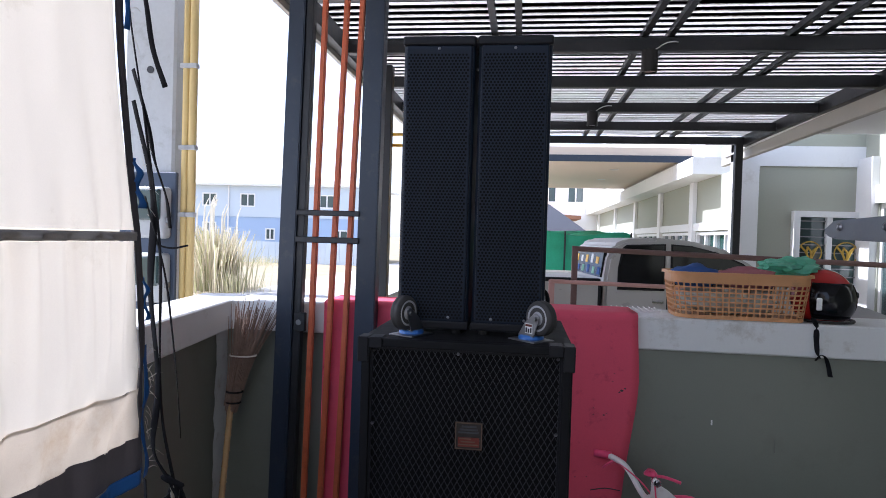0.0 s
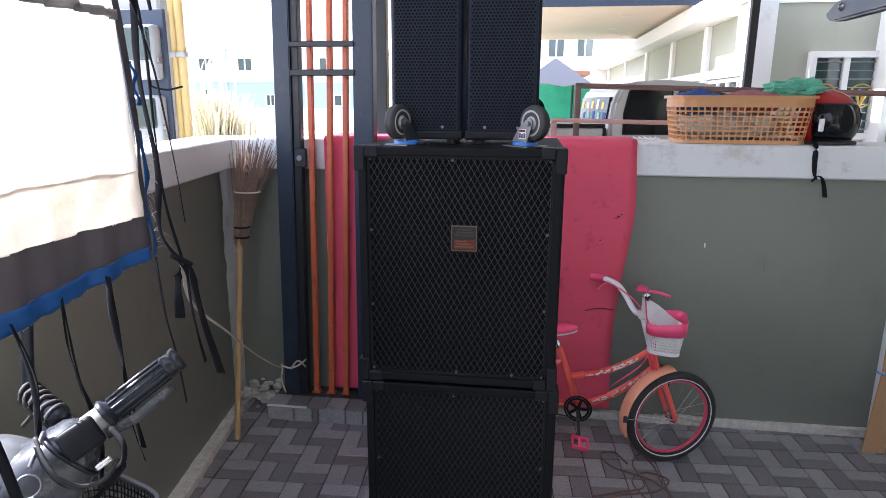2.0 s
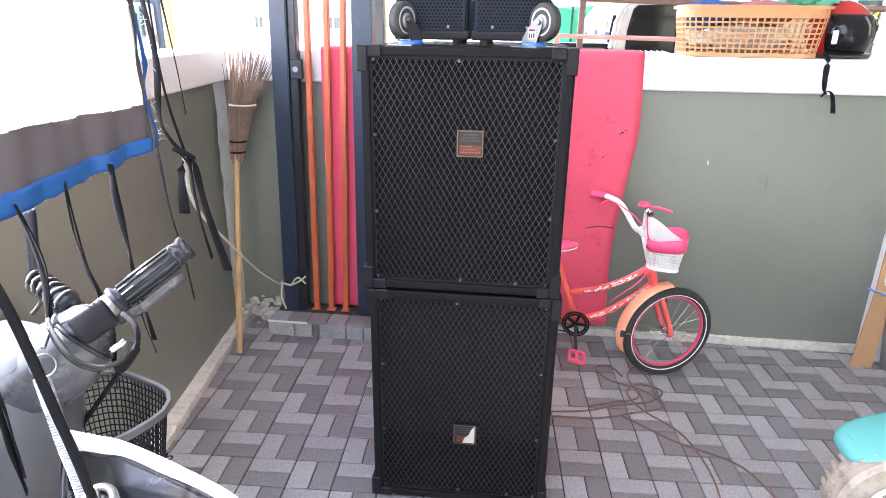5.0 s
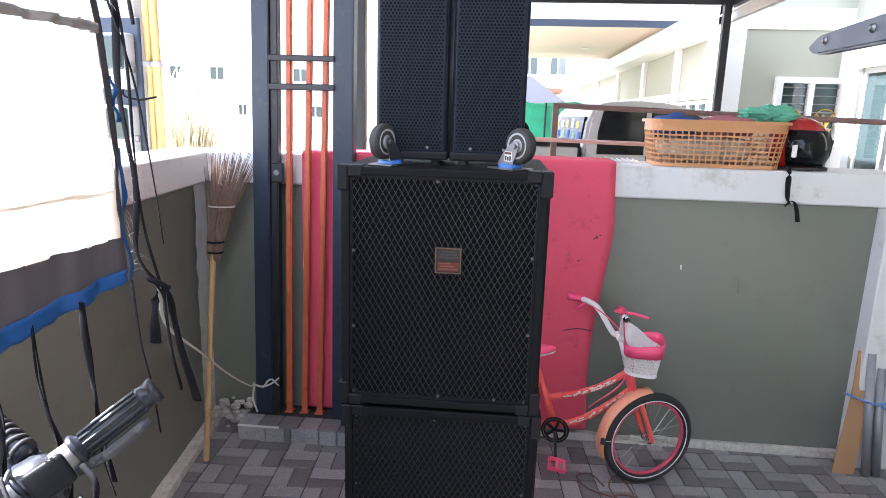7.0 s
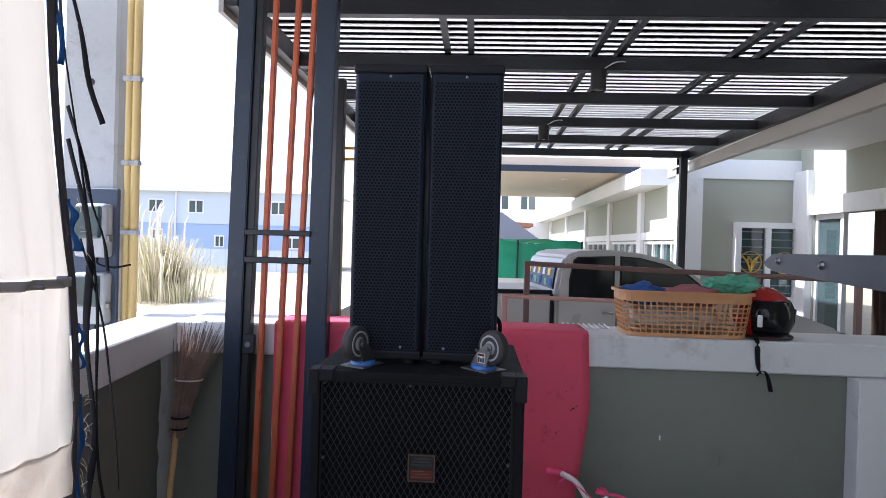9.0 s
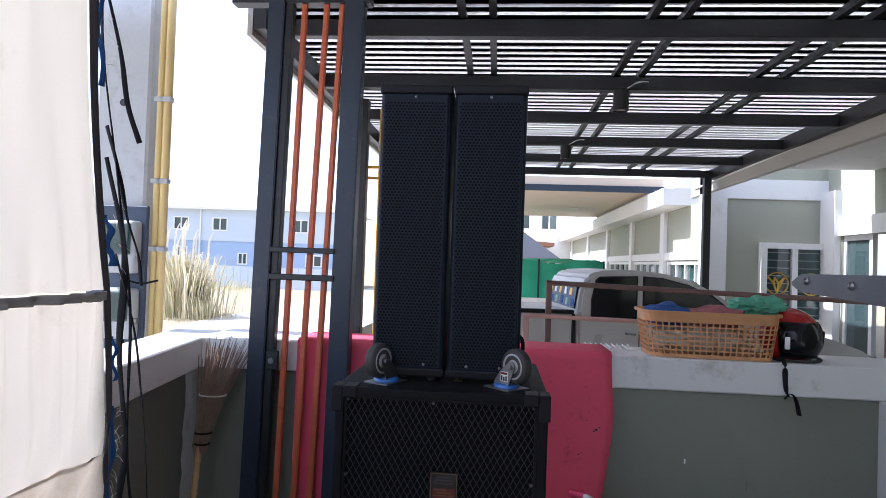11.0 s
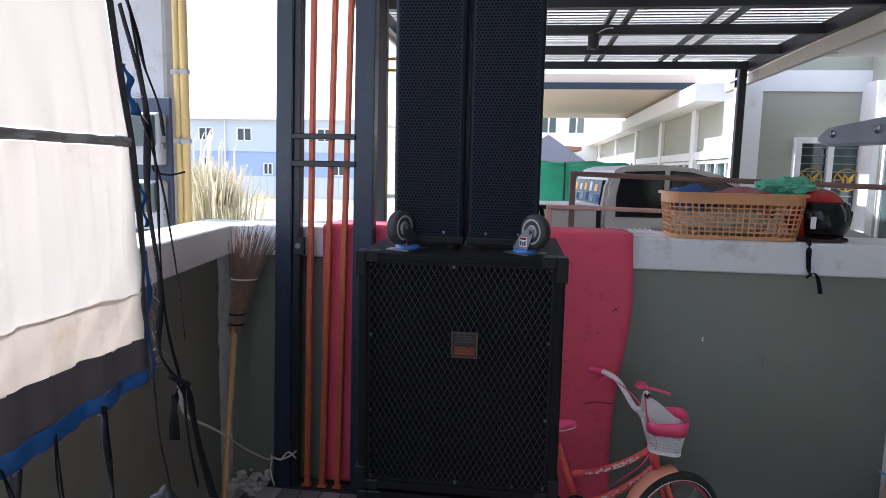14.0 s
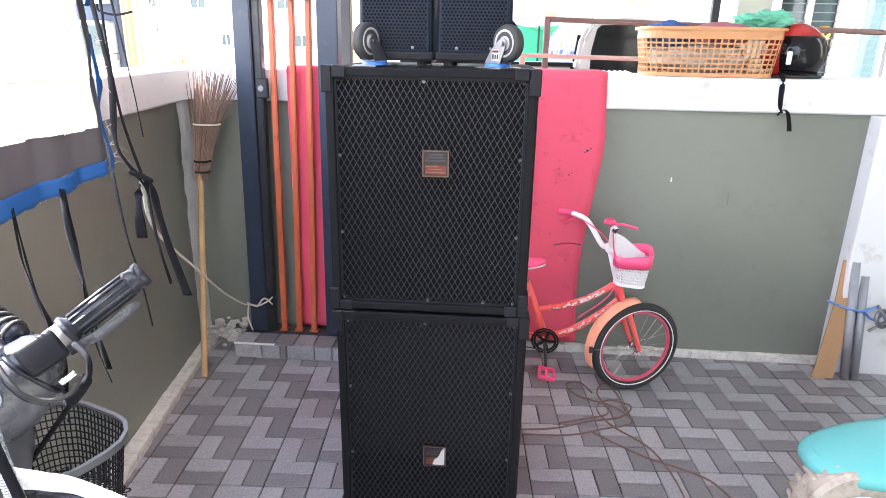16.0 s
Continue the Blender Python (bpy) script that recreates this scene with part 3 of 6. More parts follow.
door = thing("sliding_door")
door.parent, door.matrix_basis = house, pose(1.45, -0.35, 0.02, 0, 0, -90)
bm = bmesh.new()
for lo, hi in (((0, 0), (0.05, 2.2)), ((0.5, 0), (0.56, 2.2)), ((0.05, 0), (0.5, 0.06)), ((0.05, 2.14), (0.5, 2.2))):
    add_box(bm, (lo[0], 0, lo[1]), (hi[0], 0.05, hi[1]))
part("door_frame", bm, "white_house", door)
part("pane", box((0.05, 0.02, 0.06), (0.5, 0.028, 2.14)), "glass", door).visible_shadow = False
for y0, y1 in ((-0.95, -1.35), (-2.2, -2.75)):
    part("curtain", sheet_grid(lambda u, v: Vector((1.75 + 0.05 * math.sin(u * 22), y0 + (y1 - y0) * u, 0.05 + 2.2 * v)), 40, 2, 0.004), "curtain_dark", house, "brown curtain in the doorway")
# dark boxes give the doorway its painted gloom
part("dim_room_back", box((2.8, -3.8, 0.0), (2.85, 0.0, 2.6)), "curtain_dark", house)
part("dim_room_ceiling", box((1.6, -3.8, 2.6), (2.85, 0.0, 2.65)), "curtain_dark", house)
part("roof", prism([(-0.3, 3.7), (4.5, 3.7), (4.5, 3.9), (-0.3, 3.82)], -0.25, 0.9), "white_house", house)

# unseen wall, added to cut the light coming from behind
structure("wall_south_unseen", box((0.3, -3.4, -0.15), (4.15, -3.25, 3.6)), "sage_house", "plain unseen sage wall added behind to hold back light", "wall")

# out of view; added to keep eastern light off the right side
structure("wall_east_unseen", box((2.45, -3.24, -0.15), (2.58, 2.66, 2.6)), "sage_house", "plain unseen sage wall added beside the pillar for shade", "wall")

# ---- terrace of houses going away ----
row = thing("terrace_house", (3.12, 9.0, -0.15), 0, "receding white and grey terrace with window bands", "house")
bays = [0.0, 2.4, 5.0, 8.0, 11.6, 16.0, 21.0]
holes = [(21.0 - b1 + 0.2, 21.0 - b0 - 0.2, 0.95, 1.9) for b0, b1 in zip(bays, bays[1:])][::-1]
part("wall", wall_with_holes(21.0, 2.76, 0.15, holes), "sage_house", row).matrix_basis = pose(0, 21.0, 0, 0, 0, -90)
for b in bays:
    part("pier", box((-0.07, b - 0.12, 0), (-0.004, b + 0.12, 2.758)), "white_house", row)
part("sill_band", box((-0.05, 0, 0.75), (-0.004, 21, 0.94)), "white_house", row)
part("head_band", box((-0.05, 0, 1.92), (-0.004, 21, 2.05)), "white_house", row)
for b0, b1 in zip(bays, bays[1:]):
    framed_window(row, pose(0.03, b1 - 0.2, 0.95, 0, 0, -90), b1 - b0 - 0.4, 0.95, 4, 0, False, 0.05, 0.05)
part("room_curtain", sheet_grid(lambda u, v: Vector((0.22 + 0.02 * math.sin(u * 420), 21 * u, 0.6 + 1.6 * v)), 400, 1, 0.004), "curtain_teal", row, "teal curtains behind the terrace windows")
part("eave", box((-0.42, 1.0, 2.762), (0.5, 21.5, 3.02)), "white_house", row)
part("upper_storey", box((0.3, 3.0, 3.022), (6.0, 21.5, 6.0)), "white_house", row)

porch = thing("neighbour_carport", (0, 11.0, -0.15), 0, "neighbouring carport with a flat beige soffit", "carport")
part("roof_slab", box((-1.2, 0, 3.1), (2.95, 6.2, 3.3)), "soffit", porch)
part("fascia", box((-1.2, -0.03, 3.05), (2.97, 0.0, 3.16)), "navy_steel", porch)
part("gutter", box((2.80, -0.03, 2.90), (2.93, 6.2, 3.098)), "fascia", porch, "weathered gutter board")
# solid black strip draws the shadow line along the gutter
part("gutter_shadow_line", box((2.765, -0.02, 2.93), (2.798, 6.2, 2.97)), "black_steel", porch)
part("post", box((-1.1, 5.9, 0), (-0.95, 6.1, 3.1)), "white_house", porch)
for yy in (1.6, 3.6):
    part("downlight", lathe([(0, 3.092), (0.09, 3.092), (0.09, 3.099)], 16, Matrix.Translation((1.9, yy, 0))), "lamp_glass", porch)

far = thing("far_house", (0.4, 26.0, -0.15), 0, "white two-storey house with brown porch roof in the distance", "house")
part("wall", box((0, 0, 0), (7, 5, 5.6)), "white_house", far)
part("porch_roof", prism([(-0.6, 2.5), (1.9, 2.5), (1.9, 2.62), (-0.6, 2.75)], -2.2, 0.0), "brown_roof", far)
for x0, z0 in ((0.4, 3.2), (1.5, 3.2), (0.4, 1.0), (1.5, 1.0)):
    framed_window(far, pose(x0, -0.02, z0), 0.7, 1.2, 2, 0, False, 0.05, 0.06)

# ---- pale house across the open ground ----
block = thing("pale_house", (-22.0, 36.0, -0.15), 0, "long pale blue and white two-storey house across open ground, tinted bluer for shade", "house")
holes_low = [(2.9, 3.8, 1.3, 2.2), (6.9, 7.5, 1.2, 1.9), (8.0, 8.9, 1.2, 1.9), (11.0, 12.0, 1.2, 1.9)]
part("lower_wall", wall_with_holes(13.5, 2.55, 0.2, holes_low), "blue_house", block)
part("upper_wall", wall_with_holes(13.5, 1.85, 0.2, [(2.9, 3.85, 0.6, 1.4), (5.3, 6.25, 0.6, 1.4), (10.2, 11.1, 0.6, 1.4)]), "pale_wall", block).matrix_basis = pose(0, -0.06, 2.55)
part("roof", box((-0.2, -0.4, 4.4), (13.8, 6, 4.52)), "white_house", block)
part("back_wall", box((0, 1.2, 0), (13.5, 1.4, 4.4)), "meter_board", block)
for x0, x1, z0, z1 in holes_low:
    framed_window(block, pose(x0, 0.05, z0), x1 - x0, z1 - z0, 2, 0, False, 0.08, 0.07)
for x0 in (2.9, 5.3, 10.2):
    framed_window(block, pose(x0, 0.0, 3.15), 0.95, 0.8, 2, 0, False, 0.08, 0.07)
for x0 in (4.6, 9.4):
    part("downpipe", rod((x0, -0.12, 0), (x0, -0.12, 4.4), 0.05, n=8), "white_plastic", block)

fence = thing("fence", (-20.0, 33.0, -0.15), 0, "pale corrugated fence before the far house", "fence")
for k in range(30):
    part("fence_panel", box((k * 0.4, 0.02 * (k % 2), 0), (k * 0.4 + 0.38, 0.05 + 0.02 * (k % 2), 1.15 + 0.05 * noise.noise((k, 0, 0)))), "pale_wall", fence)

# boundary wall going on beyond the corner
far_wall = structure("wall_far", box((-0.98, 3.3, -0.2), (-0.86, 13.0, 1.0)), "plaster", "low rendered boundary wall going away", "wall")
part("wall_cap", box((-1.04, 3.3, 1.0), (-0.80, 13.0, 1.1)), "cap", far_wall)


# ---- loudspeaker stack ----
def bars_clipped(bm, x0, x1, z0, z1, px, pz, y, w, t):
    """Crossing strands of expanded metal inside a rectangle."""
    slope = pz / px
    for sgn in (1, -1):
        n0 = int(math.floor((z0 - slope * (x1 - x0)) / pz)) - 1
        n1 = int(math.ceil((z1 + slope * (x1 - x0)) / pz)) + 1
        for k in range(n0, n1):
            c = k * pz
            pts = []
            for x in (x0, x1):
                z = c + sgn * slope * (x - x0)
                if z0 <= z <= z1:
                    pts.append((x, z))
            for z in (z0, z1):
                x = x0 + (z - c) / (sgn * slope)
                if x0 < x < x1:
                    pts.append((x, z))
            if len(pts) < 2:
                continue
            (ax, az), (bx, bz) = pts[0], pts[1]
            L = math.hypot(bx - ax, bz - az)
            if L < 0.004:
                continue
            a = math.atan2(bz - az, bx - ax)
            m = Matrix.Translation(((ax + bx) / 2, y + (0.0006 if sgn > 0 else -0.0006), (az + bz) / 2)) @ Matrix.Rotation(-a, 4, "Y") @ Matrix.Diagonal((L, t, w, 1))
            bmesh.ops.create_cube(bm, size=1.0, matrix=m)


def subwoofer(at, label, badge_from_top, H=0.612, turn=0.0):
    W, D = 0.512, 0.5
    sub = thing("subwoofer", at, turn, label, "loudspeaker", "bass cabinets in the stack")
    bm = box((0, 0.022, 0), (W, D, H), bevel=0.008, seg=2)
    part("cabinet", bm, "black_carpet", sub, smooth=False)
    r = 0.021
    for lo, hi in (((0.006, 0), (W - 0.006, r)), ((0.006, H - r), (W - 0.006, H)), ((0.006, r), (0.006 + r, H - r)), ((W - r - 0.006, r), (W - 0.006, H - r))):
        part("front_rail", box((lo[0], 0.0, lo[1]), (hi[0], 0.03, hi[1]), bevel=0.004, seg=2), "black_carpet", sub)
    part("foam", box((0.026, 0.0185, r), (W - 0.026, 0.022, H - r)), "foam", sub, "black foam behind the mesh")
    bm = bmesh.new()
    bars_clipped(bm, 0.029, W - 0.029, r + 0.003, H - r - 0.003, 0.0156, 0.0275, 0.0125, 0.0016, 0.0014)
    tagged(part("grille", bm, "grille", sub, "black diamond expanded-metal mesh"), "", kind="stuff")
    bm = bmesh.new()
    for lo, hi in (((0.026, r), (W - 0.026, r + 0.006)), ((0.026, H - r - 0.006), (W - 0.026, H - r)), ((0.026, r), (0.032, H - r)), ((W - 0.032, r), (W - 0.026, H - r))):
        add_box(bm, (lo[0], 0.010, lo[1]), (hi[0], 0.017, hi[1]))
    part("grille_frame", bm, "black_plastic", sub)
    for x, z in [(0.036, 0.03), (W / 2, 0.03), (W - 0.036, 0.03), (0.036, H - 0.03), (W / 2 - 0.015, H - 0.03), (W - 0.036, H - 0.03), (0.036, H * 0.34), (W - 0.036, H * 0.34), (0.036, H * 0.66), (W - 0.036, H * 0.66), (W * 0.78, 0.03)]:
        part("screw", lathe([(0, 0.005), (0.0022, 0.0046), (0.004, 0.0025), (0.0042, 0)], 10, Matrix.Translation((x, 0.0105, z)) @ pose(0, 0, 0, 90, 0, 0)), "steel", sub, smooth=True)
    zb = H - badge_from_top
    badge = part("badge", box((W / 2 - 0.015, 0.003, zb - 0.031), (W / 2 + 0.047, 0.010, zb + 0.031), bevel=0.0015), "badge", sub, "scuffed square metal badge")
    part("badge_patch", box((W / 2 - 0.009, 0.0015, zb - 0.026), (W / 2 + 0.042, 0.0035, zb - 0.004)), "badge_red", badge)
    bm = bmesh.new()
    for k in range(3):
        add_box(bm, (W / 2 - 0.009 + 0.004 * k, 0.0015, zb + 0.006 + 0.007 * k), (W / 2 + 0.040 - 0.003 * k, 0.0035, zb + 0.010 + 0.007 * k))
    part("badge_lines", bm, "ink", badge)
    bm = bmesh.new()
    for lo, hi in (((-0.016, -0.032), (0.048, -0.0295)), ((-0.016, 0.0295), (0.048, 0.032)), ((-0.016, -0.0295), (-0.0135, 0.0295)), ((0.0455, -0.0295), (0.048, 0.0295))):
        add_box(bm, (W / 2 + lo[0], 0.0005, zb + lo[1]), (W / 2 + hi[0], 0.006, zb + hi[1]))
    part("badge_frame", bm, "badge_edge", badge, "worn bronze badge edge")
    bm = bmesh.new()
    for k, (a, b) in enumerate(((0.0, 0.048), (0.006, 0.040), (0.002, 0.030))):
        add_box(bm, (W / 2 - 0.008 + a, 0.0008, zb - 0.022 + 0.007 * k), (W / 2 - 0.008 + b, 0.0022, zb - 0.0195 + 0.007 * k))
    part("badge_marks", bm, "badge_edge", badge)
    for x, sx in ((0, 1), (W, -1)):
        for z, sz in ((0, 1), (H, -1)):
            bm = bmesh.new()
            a = 0.058
            def bx(lo, hi):
                add_box(bm, [min(p) for p in zip(lo, hi)], [max(p) for p in zip(lo, hi)], bevel=0.0025)
            bx((x - sx * 0.003, -0.004, z - sz * 0.003), (x + sx * 0.024, 0.05, z + sz * a))
            bx((x + sx * 0.024, -0.004, z - sz * 0.003), (x + sx * a, 0.05, z + sz * 0.024))
            part("corner_guard", bm, "black_plastic", sub, "moulded black plastic corner guard")
    return sub


def caster(at, turn, parent):
    c = thing("caster")
    c.parent, c.matrix_basis = parent, pose(*at, 0, 0, turn)
    bm = box((-0.045, -0.036, 0), (0.045, 0.036, 0.004), bevel=0.001)
    part("plate", bm, "steel", c)
    part("swivel", lathe([(0, 0.004), (0.03, 0.004), (0.032, 0.009), (0.026, 0.014), (0, 0.014)], 24), "blue_washer", c, "blue plastic swivel ring", smooth=True)
    out = [(-0.026, 0.012), (0.026, 0.012), (0.042, 0.05), (0.044, 0.064), (0.034, 0.071), (0.022, 0.066), (-0.004, 0.045)]
    for y0 in (-0.020, 0.0175):
        part("fork_cheek", prism(out, y0, y0 + 0.0025), "steel", c)
    part("fork_base", box((-0.022, -0.0175, 0.012), (0.024, 0.0175, 0.015)), "steel", c)
    sticker = part("label_plate", box((0.0, -0.0215, 0.02), (0.024, -0.0202, 0.044)), "paper", c, "small printed maker's sticker")
    part("print_bar", box((0.0015, -0.0222, 0.037), (0.0225, -0.0213, 0.0425)), "badge_red", sticker)
    bm = bmesh.new()
    for k in range(3):
        add_box(bm, (0.002 + 0.0075 * k, -0.0222, 0.022), (0.007 + 0.0075 * k, -0.0213, 0.034 - 0.002 * (k % 2)))
    part("print_marks", bm, "ink", sticker)
    mw = Matrix.Translation((0.032, 0, 0.058)) @ pose(0, 0, 0, 90, 0, 0)
    wheel = part("wheel", lathe([(0.017, -0.013), (0.032, -0.014), (0.041, -0.011), (0.043, -0.006), (0.0422, -0.003), (0.0422, 0.003), (0.043, 0.006), (0.041, 0.011), (0.032, 0.014), (0.017, 0.013)], 36, mw), "rubber", c, "worn grey-black caster tyre", smooth=True)
    part("rim", lathe([(0, -0.011), (0.010, -0.016), (0.012, -0.012), (0.024, -0.0125), (0.031, -0.0155), (0.032, -0.013), (0.032, 0.013), (0.031, 0.0155), (0.024, 0.0125), (0.012, 0.012), (0.010, 0.016), (0, 0.011)], 28, mw), "wheel_grey", wheel, smooth=True)
    part("axle", lathe([(0, -0.026), (0.006, -0.026), (0.006, 0.026), (0, 0.026)], 8, mw), "steel", c)
    return c


low_sub = subwoofer((-0.190, 1.548, 0.012), "black lower bass cabinet with diamond mesh front and square badge", 0.436, 0.668, 0.6)
part("badge_patch", prism([(0.266, 0.205), (0.300, 0.205), (0.300, 0.262), (0.290, 0.250), (0.284, 0.232), (0.272, 0.222)], 0.0004, 0.0016), "pale_collar", low_sub, "pale worn patch on the badge")
part("baffle", box((0.030, 0.0165, 0.218), (0.482, 0.0184, 0.645)), "baffle", low_sub, "dark inner baffle behind the mesh")
for x in (0.05, 0.45):
    for y0 in (0.06, 0.44):
        part("rubber_foot", lathe([(0, -0.012), (0.03, -0.012), (0.032, -0.008), (0.026, 0), (0, 0)], 16, Matrix.Translation((x, y0, 0))), "rubber", low_sub)
top_sub = subwoofer((-0.198, 1.551, 0.688), "black upper bass cabinet lying caster side up, diamond mesh front", 0.222)
caster((0.113, 0.085, 0.612), 243, top_sub)
caster((0.413, 0.085, 0.612), -46, top_sub)


def column_speaker(at, turn=0.0):
    W, D, H = 0.183, 0.21, 0.747
    c = thing("column_speaker", at, turn, "tall black column loudspeaker with perforated front on the bass cabinet", "loudspeaker", "column speakers")
    part("cabinet", box((0, 0.012, 0.012), (W, D, H), bevel=0.012, seg=3), "column_coat", c)
    part("front_plate", box((0.008, 0.002, 0.032), (W - 0.008, 0.014, H - 0.018), bevel=0.004, seg=2), "column_coat", c, "perforated black steel front")
    bm = bmesh.new()
    p = 0.0088
    rows = int((H - 0.075) / (p * 0.866))
    for j in range(rows):
        z = 0.042 + j * p * 0.866
        x = 0.0155 + (p / 2 if j % 2 else 0)
        while x < W - 0.014:
            vs = [bm.verts.new((x + 0.0031 * math.cos(a), 0.0016, z + 0.0031 * math.sin(a))) for a in [k * math.pi / 3 for k in range(6)]]
            bm.faces.new(vs)
            x += p
    tagged(part("perforation", bm, "foam", c), "", kind="stuff")
    part("top_cap", box((-0.002, 0.0, H - 0.018), (W + 0.002, D + 0.002, H + 0.006), bevel=0.008, seg=3), "black_plastic", c)
    part("base_cap", box((-0.001, 0.002, 0.012), (W + 0.001, D + 0.001, 0.034), bevel=0.005, seg=2), "black_plastic", c)
    for x, z in ((0.05, 0.043), (W - 0.05, 0.043), (W / 2, H - 0.026)):
        part("screw", lathe([(0, 0.004), (0.003, 0.003), (0.004, 0)], 8, Matrix.Translation((x, 0.002, z)) @ pose(0, 0, 0, 90, 0, 0)), "steel", c)
    for x in (0.03, W - 0.03):
        for y0 in (0.035, D - 0.03):
            part("foot", lathe([(0, 0), (0.012, 0), (0.013, 0.012), (0, 0.012)], 12, Matrix.Translation((x, y0, 0))), "rubber", c)
    return c


col_l = column_speaker((-0.128, 1.648, 1.302), 0.5)
col_r = column_speaker((0.063, 1.648, 1.302), -0.4)
cable = thing("speaker_cable", (0, 0, 0), 0, "black speaker cable looped behind the column speaker", "cable")
part("lead", tube([(0.236, 1.80, 1.42), (0.256, 1.80, 1.40), (0.258, 1.79, 1.37), (0.25, 1.80, 1.325), (0.236, 1.84, 1.306)], 0.006), "strap", cable, smooth=True)

# ---- red mat over the wall ----
def mat_fn(u, v):
    # v runs from the back of the coping, over its top and down the front
    x0, x1 = -0.655, 0.662
    s = v * 1.445
    if s < 0.24:
        y, z = YW + 0.215 - s, CAPZ1 + 0.006
    elif s < 0.28:
        a = (s - 0.24) / 0.04 * math.pi / 2
        y, z = YW - 0.025 - 0.012 * math.sin(a), CAPZ1 + 0.006 - 0.012 * (1 - math.cos(a))
    else:
        y, z = YW - 0.037, CAPZ1 - 0.006 - (s - 0.28)
    d = max(0.0, s - 0.28)
    edge = 0.016 * math.sin(d * 5.2 + 0.6) * min(1, d * 3) - 0.058 * max(0, d - 0.25) + (0.05 * max(0, d - 0.75) ** 2)
    x = x0 + (x1 + edge - x0) * u
    y -= 0.012 * min(1, d * 2) * (0.5 + 0.5 * math.sin(x * 7 + d * 3)) * (1 if s > 0.28 else 0)
    y += 0.006 * noise.noise((x * 5, d * 4, 0)) * (1 if s > 0.28 else 0)
    return Vector((x, y, max(z, 0.085 if x < 0 else 0.07)))
red_mat = tagged(finish("foam_mat", sheet_grid(mat_fn, 40, 54, 0.009), "mat_red", smooth=True), "red foam floor mat draped over the low wall, nicked and pitted", "mat")
bm = bmesh.new()
for (x, z), r in (((0.606, 0.944), 0.0055), ((0.597, 0.937), 0.0035), ((0.619, 0.953), 0.0035), ((0.575, 1.013), 0.0022), ((0.569, 0.980), 0.0022), ((0.538, 0.840), 0.0035), ((0.496, 0.867), 0.0022), ((0.496, 0.840), 0.0022), ((0.431, 0.577), 0.0022), ((0.477, 0.581), 0.0022), ((0.549, 0.847), 0.0022)):
    bmesh.ops.create_icosphere(bm, subdivisions=1, radius=r, matrix=Matrix.Translation((x, YW - 0.052, z)) @ Matrix.Diagonal((1.4, 0.35, 0.9, 1)))
add_tube(bm, [(x, YW - 0.053, z) for x, z in ((0.494, 0.528), (0.552, 0.540), (0.613, 0.535))], 0.0022, 6)
tagged(part("wear", bm, "ink", red_mat, "small dark holes and a slit"), "", kind="stuff")

# ---- gate frame on its plinth ----
plinth = thing("plinth", (0, 0, 0), 0, "low tiled plinth under the steel gate frame", "plinth", kind="structure")
part("core", box((-0.9, 2.525, -0.01), (-0.1, YW, 0.062)), "grout", plinth)
x = -0.905
rng = random.Random(2)
for k, wd in enumerate((0.125, 0.085, 0.03, 0.125, 0.08, 0.125, 0.08, 0.125)):
    if x + wd > -0.09:
        break
    part("brick", box((x, 2.512, 0.0), (x + wd - 0.005, 2.526, 0.066), bevel=0.002), "brick_light" if wd != 0.03 else "brick_dark", plinth)
    x += wd
for k in range(9):
    part("brick", box((-0.905 + k * 0.09, 2.512, 0.0625), (-0.82 + k * 0.09, 2.62, 0.071), bevel=0.002), "brick_dark" if k % 3 else "brick_light", plinth)
part("edge_trim", box((-0.905, 2.507, 0.066), (-0.72, 2.514, 0.073)), "cap", plinth)

gate = thing("gate_frame", (0, 0, 0), 0, "dark navy painted steel gate posts with two cross rails", "gate")
def leaning_box(x0, x1, x0t, x1t, y0, y1, z0, z1):
    bm = bmesh.new()
    add_box(bm, (0, y0, 0), (1, y1, 1), bevel=0.0)
    for v in bm.verts:
        k = v.co.z
        a, b = x0 + (x0t - x0) * k, x1 + (x1t - x1) * k
        v.co.x = a + (b - a) * v.co.x
        v.co.z = z0 + (z1 - z0) * k
    bmesh.ops.bevel(bm, geom=bm.edges[:], offset=0.004, segments=2, affect="EDGES")
    return bm
part("post", leaning_box(-0.868, -0.795, -0.815, -0.745, 2.63, 2.70, 0.07, 2.70), "navy_steel", gate)
part("jamb", leaning_box(-0.794, -0.762, -0.744, -0.712, 2.645, 2.69, 0.07, 2.70), "black_steel", gate)
part("post", leaning_box(-0.515, -0.428, -0.487, -0.405, 2.63, 2.70, 0.07, 2.70), "navy_steel", gate)
part("rail", box((-0.765, 2.62, 1.508), (-0.49, 2.65, 1.533), bevel=0.003), "black_steel", gate)
part("rail", box((-0.765, 2.62, 1.622), (-0.49, 2.65, 1.645), bevel=0.003), "black_steel", gate)
part("hinge", box((-0.766, 2.63, 1.13), (-0.715, 2.65, 1.21), bevel=0.004), "black_steel", gate)
part("top_rail", box((-0.98, 2.64, 2.68), (-0.38, 2.70, 2.74)), "black_steel", gate)
part("bolt", rod((-0.742, 2.622, 1.17), (-0.742, 2.632, 1.17), 0.012, n=10), "steel", gate)

for xb, xt in ((-0.722, -0.668), (-0.652, -0.572), (-0.582, -0.505)):
    pl = thing("orange_pole", (0, 0, 0), 0, "orange painted square steel tube leaning in the gate frame", "pole", "orange poles")
    part("tube", leaning_box(xb - 0.012, xb + 0.012, xt - 0.011, xt + 0.011, 2.655, 2.68, 0.071, 2.72), "orange_steel", pl)
    part("foot_plate", box((xb - 0.02, 2.648, 0.0705), (xb + 0.02, 2.688, 0.078), bevel=0.002), "orange_steel", pl)

